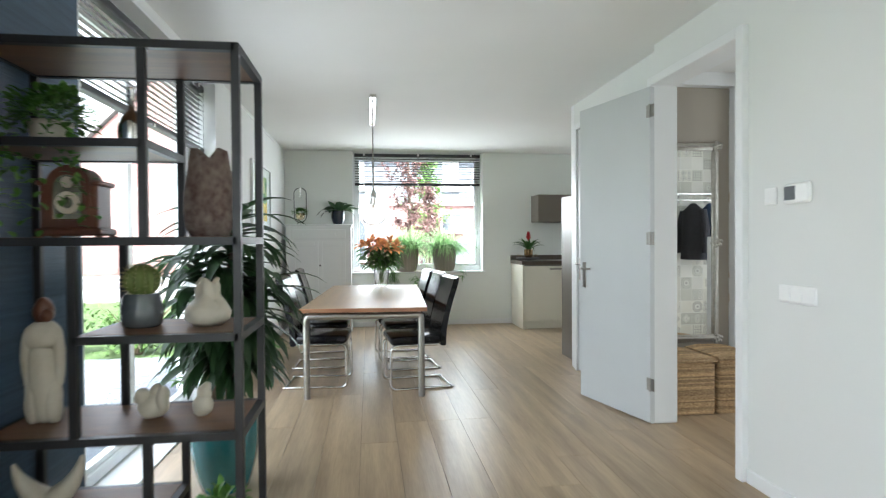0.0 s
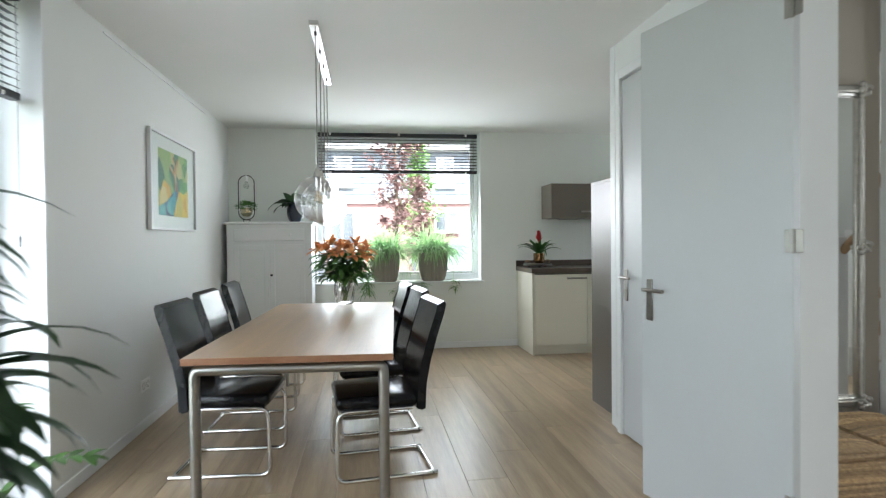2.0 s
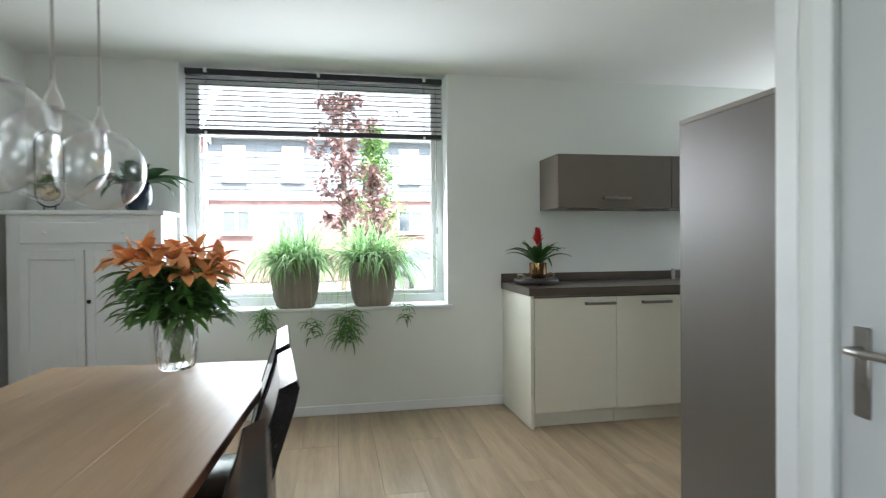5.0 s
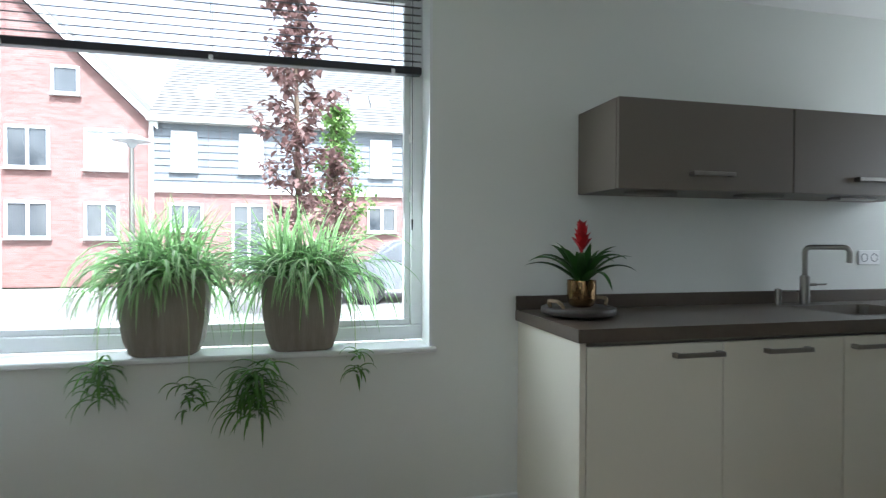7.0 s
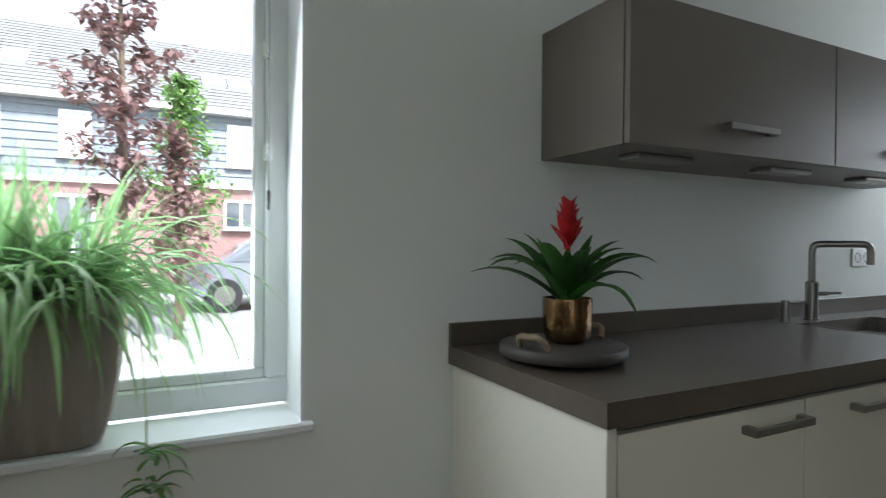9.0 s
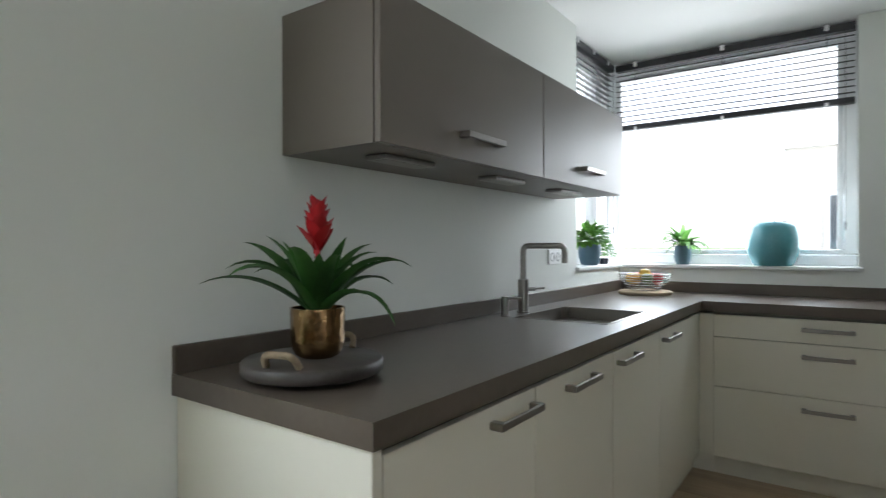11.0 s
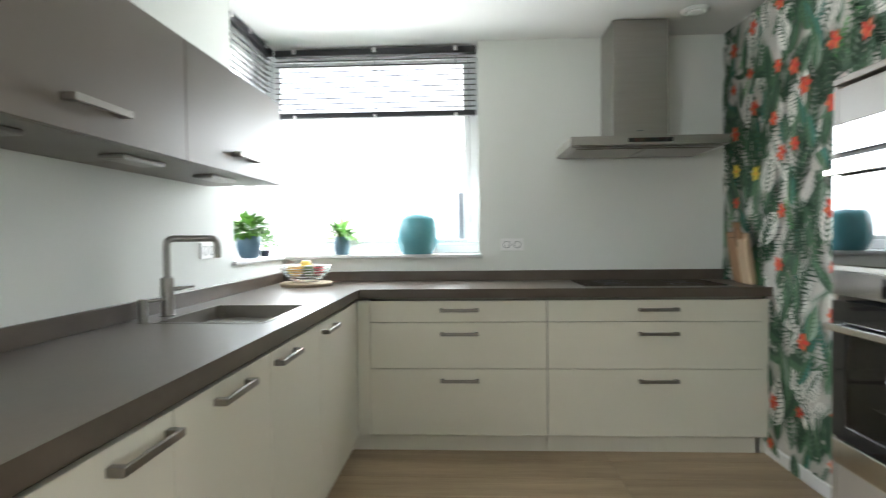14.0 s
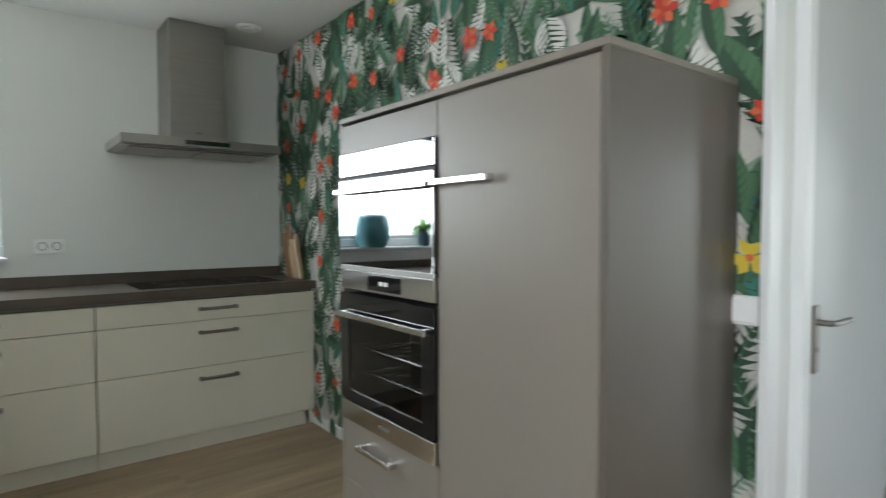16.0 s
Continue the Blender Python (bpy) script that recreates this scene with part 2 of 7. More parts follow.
def finish(name, bm, material, smooth=None):
    bmesh.ops.recalc_face_normals(bm, faces=bm.faces)
    me = bpy.data.meshes.new(name)
    bm.to_mesh(me)
    bm.free()
    for m in material if isinstance(material, (list, tuple)) else [material]:
        me.materials.append(m)
    if smooth is not None:
        me.shade_smooth()
        me.set_sharp_from_angle(angle=radians(smooth))
    return me


def part(name, bm, material, parent, label="", smooth=None):
    """One mesh under a thing or under a part of it. Coordinates are those of the thing."""
    ob = new(name, finish(name, bm, material, smooth))
    ob.parent = parent
    return tagged(ob, label)


def thing(name, label, category, at=(0, 0, 0), rz=0.0, group="", kind=""):
    ob = new(name)
    ob.empty_display_size = 0.1
    ob.matrix_basis = pose(*at, 0, 0, rz)
    return tagged(ob, label, category, group, kind)


def solid(name, bm, material, label, category, group="", kind="", smooth=None, at=(0, 0, 0), rz=0.0):
    """A thing that is one mesh."""
    ob = new(name, finish(name, bm, material, smooth))
    ob.matrix_basis = pose(*at, 0, 0, rz)
    return tagged(ob, label, category, group, kind)


def setting(name, bm, material, label="", category=""):
    return tagged(new(name, finish(name, bm, material)), label, category, kind="structure")


def boxes(*bs, bevel=0.0):
    bm = bmesh.new()
    for b in bs:
        box(bm, *b, bevel=bevel)
    return bm


# ---- the rooms ----
XE2 = 1.75                          # wall with the cupboard door, set back a little
XW, XE, XH = -1.43, 1.68, 5.12      # west wall, wall with the doors, wall behind the hob
YN, YP, YS = 7.97, 5.00, -3.6       # window wall, printed wall, wall behind the start
ZC = 2.56
TH = 0.32

setting("wall_north", boxes((XW - TH, YN, -0.1, -0.48, YN + TH, ZC), (-0.48, YN, -0.1, 1.46, YN + TH, 0.77), (1.46, YN, -0.1, 4.33, YN + TH, ZC), (4.33, YN, -0.1, XH + TH, YN + TH, 1.115)), M_WALL, "pale grey-green painted wall with a wide window", "wall")
setting("wall_hob", boxes((XH, 6.62, -0.1, XH + TH, YN, 1.115), (XH, YP - 0.12, -0.1, XH + TH, 6.62, ZC)), M_WALL, "pale grey-green painted kitchen wall", "wall")
setting("wall_west", boxes((XW - TH, 4.32, -0.1, XW, YN, ZC), (XW - TH, 2.19, 2.50, XW, 4.32, ZC)), M_WALLW, "white painted wall beside the garden window", "wall")
for b in ((XW - TH, -0.6, -0.1, XW, 2.19, ZC), (XW - TH, YS, -0.1, XW, -3.2, ZC), (XW - TH, -3.2, 2.36, XW, -0.6, ZC)):
    setting("wall_blue", boxes(b), M_BLUE, "dark blue textured wallpaper wall", "wall")
setting("wall_east", boxes((XE, YS, -0.1, XE + 0.12, 2.35, ZC), (XE, 2.35, 2.33, XE + 0.12, 3.27, ZC), (XE2, 3.27, -0.1, XE + 0.12, 3.955, ZC), (XE2, 3.955, 2.33, XE + 0.12, 4.855, ZC), (XE2, 4.855, -0.1, XE + 0.12, YP, ZC)), M_WALLW, "white painted wall with two doorways", "wall")
setting("wall_print", boxes((XE + 0.12, YP - 0.12, -0.1, XH, YP, ZC)), M_WALLW, "kitchen wall covered with tropical leaf wallpaper", "wall")
setting("wall_south", boxes((XW - TH, YS - 0.2, -0.1, XE + 0.12, YS, ZC)), M_WALLW, "plain white wall", "wall")
setting("ceiling", boxes((XW - TH, YS - 0.2, ZC, 1.82, YN + TH, ZC + 0.2), (1.82, YP, ZC, XH + TH, YN + TH, ZC + 0.2), (1.82, 1.3, ZC, 4.55, 3.87, ZC + 0.2), (1.82, 3.87, 5.0, 4.55, 4.93, 5.2)), M_CEIL, "white plaster ceiling", "ceiling")
floor = setting("floor", boxes((XW - TH, YS - 0.2, -0.12, XH + TH, YN + TH, -0.006)), M_GAP, "light oak plank floor", "floor")

# hall behind the open door
setting("wall_mirror", boxes((1.82, 3.87, -0.1, 2.635, 3.97, 2.6)), M_TAUPE, "taupe painted hall wall", "wall")
# last two boxes are unseen, added to keep sun and sky light out
setting("wall_stair", boxes((3.66, 3.3, -0.1, 3.76, 4.81, 5.0), (1.82, 4.81, 2.56, 4.55, YP - 0.002, 5.0), (1.82, 3.77, 2.762, 3.658, 3.868, 5.0), (1.74, 3.77, 2.762, 1.818, 4.928, 5.0)), M_GREYW, "grey painted wall beside the stairs", "wall")
setting("wall_hall_east", boxes((4.45, 1.3, -0.1, 4.55, 4.81, ZC)), M_WALLW, "plain hall wall", "wall")
setting("wall_hall_south", boxes((1.82, 1.3, -0.1, 4.45, 1.4, ZC)), M_WALLW, "hall wall covered with tile-pattern wallpaper", "wall")
setting("stair_header", boxes((1.82, 3.79, 2.455, 2.635, 3.869, 2.558)), M_TRIM, "white header above the hall mirror", "trim")

# ---- windows, blinds, sills, trim ----
def window_unit(name, label, w, h, at, rz, bars=(), frame_w=0.07):
    """A fixed plastic window: outer frame, inner sash, glass. Lies along x, its face towards -y."""
    t = thing(name, label, "window", at, rz, kind="structure")
    d, f = 0.07, frame_w
    bm = bmesh.new()
    for b in ((0, 0, 0, w, d, f), (0, 0, h - f, w, d, h), (0, 0, f, f, d, h - f), (w - f, 0, f, w, d, h - f)):
        box(bm, *b, bevel=0.006)
    part("window_frame", bm, M_UPVC, t)
    xs = [f, *bars, w - f]
    for a, b in zip(xs, xs[1:]):
        bm = bmesh.new()
        g = 0.03
        for q in ((a, 0.012, f, b, d - 0.01, f + g), (a, 0.012, h - f - g, b, d - 0.01, h - f), (a, 0.012, f + g, a + g, d - 0.01, h - f - g), (b - g, 0.012, f + g, b, d - 0.01, h - f - g)):
            box(bm, *q, bevel=0.004)
        part("sash", bm, M_UPVC, t)
        bm = bmesh.new()
        box(bm, a + g - 0.004, 0.034, f + g - 0.004, b - g + 0.004, 0.040, h - f - g + 0.004)
        p = part("pane", bm, M_PANE, t)
        p.visible_shadow = False
    return t


def blind(name, label, w, at, rz, drop, top, slats, mat=None):
    """A Venetian blind half let down: head rail, slats, bottom rail, cords, tilt wand."""
    mat = mat or M_BLIND
    t = thing(name, label, "blind", at, rz)
    bm = bmesh.new()
    box(bm, 0, -0.028, top - 0.045, w, 0.028, top, bevel=0.004)
    part("head_rail", bm, mat, t)
    z0 = top - drop
    bm = bmesh.new()
    box(bm, 0.004, -0.026, z0 - 0.012, w - 0.004, 0.026, z0 + 0.024, bevel=0.006, segs=2)
    part("bottom_rail", bm, mat, t)
    pitch = (drop - 0.09) / slats
    sl = bmesh.new()
    k = 6
    ang = radians(19)
    prof = [(-0.025 + 0.05 * i / k, 0.004 * (1 - (2 * i / k - 1) ** 2)) for i in range(k + 1)]
    rows = []
    for x in (0.006, w - 0.006):
        rows.append([sl.verts.new((x, y * math.cos(ang) - z * math.sin(ang), y * math.sin(ang) + z * math.cos(ang))) for y, z in prof] +
                    [sl.verts.new((x, y * math.cos(ang) - (z - 0.0018) * math.sin(ang), y * math.sin(ang) + (z - 0.0018) * math.cos(ang))) for y, z in prof[::-1]])
    n = len(rows[0])
    for i in range(n):
        sl.faces.new((rows[0][i], rows[0][(i + 1) % n], rows[1][(i + 1) % n], rows[1][i]))
    sl.faces.new(rows[0])
    sl.faces.new(rows[1][::-1])
    me = finish("slat", sl, mat)
    for i in range(slats):
        ob = new("slat", me)
        ob.parent = t
        ob.location = (0, 0, z0 + 0.035 + pitch * (i + 0.5))
    for x in (0.14, w / 2, w - 0.14):
        bm = bmesh.new()
        for y in (-0.026, 0.026):
            cyl(bm, (x, y, z0 + 0.01), (x, y, top - 0.02), 0.0012, n=6)
        part("cord", bm, mat, t)
        part("clip", boxes((x - 0.012, -0.036, top - 0.03, x + 0.012, -0.028, top + 0.006), bevel=0.002), M_WHITE, t, "white plastic clip")
        part("clip", boxes((x - 0.009, -0.030, z0 - 0.012, x + 0.009, -0.02, z0 + 0.006), bevel=0.002), M_WHITE, t, "white plastic clip")
    bm = bmesh.new()
    cyl(bm, (w - 0.05, -0.035, top - 0.04), (w - 0.05, -0.035, top - 1.15), 0.0014, n=6)
    cyl(bm, (w - 0.05, -0.035, top - 1.15), (w - 0.05, -0.035, top - 1.2), 0.005, 0.003, n=8)
    part("pull_cord", bm, mat, t)
    return t


window_unit("window_1", "white plastic window over the sill with spider plants", 1.94, 1.75, (-0.48, 8.15, 0.80), 0)
for z in (0.70, 0.985):
    part("latch", boxes((1.862, -0.018, z - 0.022, 1.884, 0.012, z + 0.022), (1.868, -0.03, z - 0.008, 1.878, -0.016, z + 0.034), bevel=0.003), M_WHITE, bpy.data.objects["window_1"], "white window latch")
setting("window_sill_1", boxes((-0.50, 7.945, 0.77, 1.48, 8.15, 0.795), bevel=0.006), M_TRIM, "white window sill", "sill")
setting("lining_1", boxes((-0.48, 7.97, 0.795, -0.468, 8.15, 2.555), (1.448, 7.97, 0.795, 1.46, 8.15, 2.555)), M_TRIM, "white window lining", "trim")
blind("venetian_blind", "black Venetian blind half lowered before the dining window", 1.87, (-0.445, 8.055, 0), 0, 0.455, 2.535, 10)

# corner window of the kitchen
window_unit("window_2", "white plastic kitchen corner window, long side", 1.50, 1.42, (5.27, 8.12, 1.135), -90)
window_unit("window_3", "white plastic kitchen corner window, short side", 0.86, 1.42, (4.33, 8.12, 1.135), 0)
setting("window_post", boxes((5.195, 8.12, 1.135, 5.34, 8.265, 2.555), bevel=0.006), M_UPVC, "white corner post of the window", "window")
setting("window_sill_2", boxes((5.095, 6.60, 1.11, 5.27, 8.12, 1.135), (4.31, 7.945, 1.1105, 5.095, 8.12, 1.1345), bevel=0.005), M_TRIM, "white kitchen window sill", "sill")
blind("venetian_blind", "black Venetian blind half lowered before the kitchen window", 1.39, (5.19, 8.02, 0), -90, 0.455, 2.545, 10)
blind("venetian_blind", "short black Venetian blind beside the wall cabinet", 0.82, (4.335, 8.05, 0), 0, 0.455, 2.545, 10)

# garden window, down to the floor
window_unit("window_4", "tall white garden window down to the floor", 2.13, 2.48, (-1.64, 2.19, 0.015), 90, bars=(1.06,))
blind("venetian_blind", "black Venetian blind half lowered before the garden window", 2.06, (-1.535, 2.225, 0), 90, 0.50, 2.46, 11)
setting("threshold", boxes((-1.75, 2.19, -0.005, -1.43, 4.32, 0.012), bevel=0.003), M_TRIM, "pale stone threshold", "threshold")
setting("lining_2", boxes((-1.64, 4.308, 0.012, -1.43, 4.32, 2.50), (-1.64, 2.19, 0.012, -1.43, 2.202, 2.50), (-1.64, 2.202, 2.488, -1.43, 4.308, 2.50)), M_TRIM, "white window lining", "trim")
# unseen window, added so that the west fill has an opening
window_unit("unseen_window_5", "unseen white window added behind the start for light", 2.60, 2.35, (-1.60, -3.2, 0.01), 90, bars=(1.30,))

# skirting
for nm, b in (("baseboard", (-1.43, 4.32, 0, -1.416, 7.956, 0.072)), ("baseboard", (-0.47, 7.956, 0, 1.885, 7.97, 0.072)), ("baseboard", (1.666, 0.0, 0, 1.68, 2.31, 0.072)),
              ("baseboard", (1.736, 3.35, 0, 1.75, 3.935, 0.072)), ("baseboard", (1.736, 4.885, 0, 1.75, 4.952, 0.072)), ("baseboard", (1.775, YP, 0, 1.84, YP + 0.014, 0.072)), ("baseboard", (3.055, YP, 0, 4.60, YP + 0.014, 0.072))):
    setting(nm, boxes(b, bevel=0.004), M_TRIM, "white skirting board", "skirting")
setting("corner_trim", boxes((XE2 - 0.004, YP - 0.045, 0, XE2 + 0.021, YP + 0.03, ZC), bevel=0.003), M_TRIM, "white corner trim beside the leaf wallpaper", "trim")
setting("picture_rail", boxes((-1.43, 4.95, 2.515, -1.422, 7.1, 2.525)), M_TRIM, "thin white picture rail", "trim")


# ---- doors ----
def lever(bm, x, y, z, sx, sy):
    """A lever handle on a long plate; sx: way the lever points along x, sy: side of the leaf."""
    box(bm, x - 0.02, y, z - 0.13, x + 0.02, y + sy * 0.008, z + 0.07, bevel=0.003)
    cyl(bm, (x, y, z + 0.02), (x, y + sy * 0.05, z + 0.02), 0.009, n=12)
    tube(bm, rounded([(x, y + sy * 0.045, z + 0.02), (x + sx * 0.03, y + sy * 0.052, z + 0.02), (x + sx * 0.13, y + sy * 0.05, z + 0.02)], 0.015), 0.009, n=10)
    cyl(bm, (x, y, z - 0.06), (x, y + sy * 0.012, z - 0.06), 0.008, n=12)


def door_frame(name, y0, y1, z1, x0=1.645):
    t = thing(name, "white lacquered door frame", "door frame", kind="structure")
    bm = bmesh.new()
    for b in ((x0, y0 - 0.055, 0, 1.835, y0, z1 + 0.055), (x0, y1, 0, 1.835, y1 + 0.055, z1 + 0.055), (x0, y0, z1, 1.835, y1, z1 + 0.055)):
        box(bm, *b, bevel=0.004)
    part("jamb", bm, M_TRIM, t)
    return t


def door_leaf(name, label, w, h, at, rz, handed=1, kind=""):
    """A flush door, hinged at its origin, along x."""
    t = thing(name, label, "door", at, rz, kind=kind)
    bm = bmesh.new()
    box(bm, 0.004, -0.02, 0.008, w, 0.02, h, bevel=0.003)
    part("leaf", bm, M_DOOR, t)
    for sy in (-1, 1):
        bm = bmesh.new()
        lever(bm, w - 0.06, sy * 0.02, 1.0, -1, sy)
        part("door_handle", bm, M_STEEL, t, "steel lever handle on a long plate", smooth=40)
    for z in (0.27, 1.25, 2.10):
        bm = bmesh.new()
        cyl(bm, (0, handed * 0.026, z - 0.045), (0, handed * 0.026, z + 0.045), 0.008, n=12)
        box(bm, 0.004, handed * 0.02, z - 0.042, 0.036, handed * 0.0235, z + 0.042, bevel=0.002)
        box(bm, -0.036, handed * 0.02, z - 0.042, -0.004, handed * 0.0235, z + 0.042, bevel=0.002)
        part("hinge", bm, M_STEEL, t, smooth=40)
    return t


door_frame("door_frame_1", 2.37, 3.25, 2.285)
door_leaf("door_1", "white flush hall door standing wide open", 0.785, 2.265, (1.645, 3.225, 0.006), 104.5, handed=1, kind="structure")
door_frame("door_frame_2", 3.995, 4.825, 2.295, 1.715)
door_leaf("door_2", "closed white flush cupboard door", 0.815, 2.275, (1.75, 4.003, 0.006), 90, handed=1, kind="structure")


# ---- kitchen ----
def bar_handle(bm, x, z, w=0.22, y=0.0):
    """A flat bar on two feet, along x, standing out towards -y."""
    box(bm, x - w / 2, y - 0.036, z - 0.0095, x + w / 2, y - 0.026, z + 0.0095, bevel=0.0025, segs=2)
    box(bm, x - w / 2, y - 0.03, z - 0.0095, x - w / 2 + 0.022, y, z + 0.0095, bevel=0.002)
    box(bm, x + w / 2 - 0.022, y - 0.03, z - 0.0095, x + w / 2, y, z + 0.0095, bevel=0.002)


def unit(name, label, w, z0, z1, depth, fronts, mat, at, rz, group, plinth=0.0, carcass=None):
    """A kitchen unit, face towards -y: body, fronts with their handles, plinth. fronts: (x0, x1, z0, z1, handle x or None, handle z)"""
    t = thing(name, label, "kitchen cabinet", at, rz, group)
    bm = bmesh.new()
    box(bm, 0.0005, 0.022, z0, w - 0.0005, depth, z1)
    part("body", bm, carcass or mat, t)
    if plinth:
        bm = bmesh.new()
        box(bm, 0.0005, 0.05, 0, w - 0.0005, 0.066, z0)
        part("plinth", bm, mat, t)
    for x0, x1, a, b, hx, hz in fronts:
        bm = bmesh.new()
        box(bm, x0 + 0.0018, 0, a + 0.0018, x1 - 0.0018, 0.0195, b - 0.0018, bevel=0.0015)
        f = part("drawer_front" if (x1 - x0) > 0.9 else "door", bm, mat, t)
        if hx is not None:
            bm = bmesh.new()
            bar_handle(bm, hx, hz)
            part("handle", bm, M_HANDLE, f, "brushed steel bar handle")
    return t


YF, XF = 7.335, 4.54
G = "base cabinets under the worktop"
for x0, hx in ((1.913, 0.475), (2.514, 0.30), (3.115, 0.145), (3.716, 0.145)):
    unit("base_cabinet", "cream base cabinet under the brown worktop", 0.60, 0.105, 0.902, 0.60, [(0, 0.60, 0.105, 0.886, hx, 0.842)], M_CREAM, (x0, YF, 0), 0, G, 0.1, M_GAP_SHADE)
solid("end_panel", boxes((1.885, YF, 0, 1.911, 7.968, 0.903), bevel=0.002), M_CREAM, "cream end panel of the cabinet run", "panel")
solid("corner_filler", boxes((4.318, YF + 0.004, 0.105, 4.5395, YF + 0.02, 0.886), (4.318, YF + 0.05, 0, 4.592, YF + 0.062, 0.105), (XF + 0.004, 7.268, 0.105, XF + 0.02, YF + 0.003, 0.886), (XF + 0.05, 7.268, 0, XF + 0.062, YF + 0.049, 0.105)), M_CREAM, "cream filler strip in the cabinet corner", "panel")
for y0, w, h0 in ((7.267, 1.021, 0.52), (6.244, 1.207, 0.62)):
    zs = (0.105, 0.492, 0.762, 0.886)
    unit("drawer_cabinet", "cream drawer cabinet with three drawers", w, 0.105, 0.902, 0.56, [(0, w, a, b, h0, hz) for a, b, hz in zip(zs, zs[1:], (0.426, 0.696, 0.833))], M_CREAM, (XF, y0, 0), -90, G, 0.1, M_GAP_SHADE)
solid("end_panel", boxes((XF + 0.003, 5.012, 0.105, XF + 0.02, 5.06, 0.886), (XF + 0.05, 5.012, 0, XF + 0.062, 5.06, 0.105), bevel=0.001), M_CREAM, "narrow cream filler beside the drawers", "panel")

# worktop with a cut for the sink
SX0, SX1, SY0, SY1 = 3.29, 3.80, 7.42, 7.82
wt = thing("worktop", "dark brown stone worktop with upstand", "worktop")
bm = bmesh.new()
for b in ((1.873, 7.322, SX0, YN), (SX0, 7.322, SX1, SY0), (SX0, SY1, SX1, YN), (SX1, 7.322, XH, YN), (4.522, YP + 0.002, XH, 7.322)):
    box(bm, b[0], b[1], 0.904, b[2], b[3], 0.955)
bmesh.ops.remove_doubles(bm, verts=bm.verts, dist=1e-5)
part("slab", bm, M_TOP, wt)
part("upstand", boxes((1.873, YN - 0.018, 0.955, XH - 0.018, YN, 1.022), bevel=0.002), M_TOP, wt)
part("upstand", boxes((XH - 0.018, YP + 0.002, 0.955, XH, YN, 1.022), bevel=0.002), M_TOP, wt)
sink = thing("sink", "brushed steel sink let into the worktop", "sink")
bm = bmesh.new()
box(bm, SX0 + 0.002, SY0 + 0.002, 0.80, SX1 - 0.002, SY1 - 0.002, 0.957)
top = [f for f in bm.faces if f.normal.z > 0.9]
bmesh.ops.delete(bm, geom=top, context="FACES")
bmesh.ops.bevel(bm, geom=[e for e in bm.edges if not e.is_boundary], offset=0.03, segments=4, affect="EDGES")
part("bowl", bm, M_HANDLE, sink, smooth=50)
bm = bmesh.new()
for b in ((SX0 - 0.006, SY0 - 0.006, SX1 + 0.006, SY0 + 0.003), (SX0 - 0.006, SY1 - 0.003, SX1 + 0.006, SY1 + 0.006), (SX0 - 0.006, SY0 + 0.003, SX0 + 0.003, SY1 - 0.003), (SX1 - 0.003, SY0 + 0.003, SX1 + 0.006, SY1 - 0.003)):
    box(bm, b[0], b[1], 0.953, b[2], b[3], 0.9575)
part("rim", bm, M_STEEL, sink)
bm = bmesh.new()
lathe(bm, [(0, 0.803), (0.035, 0.803), (0.04, 0.8015)], at=(3.545, 7.66, 0))
part("drain", bm, M_CHROME, sink, smooth=40)

tap = thing("kitchen_tap", "brushed steel tap with a square spout", "tap", (3.47, 7.872, 0.955))
bm = bmesh.new()
lathe(bm, [(0, 0), (0.028, 0), (0.028, 0.006), (0.024, 0.008), (0.024, 0.15), (0.016, 0.155)], n=24)
part("body", bm, M_STEEL, tap, smooth=40)
bm = bmesh.new()
tube(bm, rounded([(0, 0, 0.15), (0, 0, 0.305), (0.12, -0.15, 0.305), (0.12, -0.15, 0.225)], 0.03, 6), 0.0135, n=14)
part("spout", bm, M_STEEL, tap, smooth=60)
bm = bmesh.new()
cyl(bm, (0, 0, 0.105), (0.03, -0.045, 0.108), 0.008, n=10)
cyl(bm, (0.02, -0.03, 0.107), (0.055, -0.08, 0.112), 0.0045, n=10)
part("lever", bm, M_STEEL, tap, smooth=60)
soap = thing("soap_dispenser", "brushed steel soap dispenser beside the tap", "dispenser", (3.30, 7.872, 0.955))
bm = bmesh.new()
lathe(bm, [(0, 0), (0.02, 0), (0.02, 0.004), (0.0165, 0.006), (0.0165, 0.085), (0, 0.088)], n=20)
part("body", bm, M_STEEL, soap, smooth=40)
bm = bmesh.new()
cyl(bm, (0, 0, 0.075), (0.075, -0.04, 0.075), 0.0045, n=10)
part("spout", bm, M_STEEL, soap, smooth=60)


def wall_socket(label, gangs, at, rz, plain=False):
    t = thing("wall_switch" if plain else "wall_socket", label, "switch" if plain else "socket", at, rz)
    w = 0.071 * gangs + 0.010
    bm = bmesh.new()
    box(bm, -w / 2, -0.009, -0.041, w / 2, 0, 0.041, bevel=0.003)
    part("plate", bm, M_WHITE, t)
    for k in range(gangs):
        x = (k - (gangs - 1) / 2) * 0.071
        bm = bmesh.new()
        if plain:
            box(bm, x - 0.033, -0.014, -0.033, x + 0.033, -0.009, 0.033, bevel=0.002)
            part("rocker", bm, M_WHITE, t)
        else:
            lathe(bm, [(0.024, 0), (0.021, 0.001), (0.019, -0.004), (0, -0.004)], n=20)
            for v in bm.verts:
                v.co = Vector((x + v.co.x, -0.0095 - v.co.z, v.co.y))
            part("insert", bm, M_GREYPL, t, "round grey socket insert")
    return t


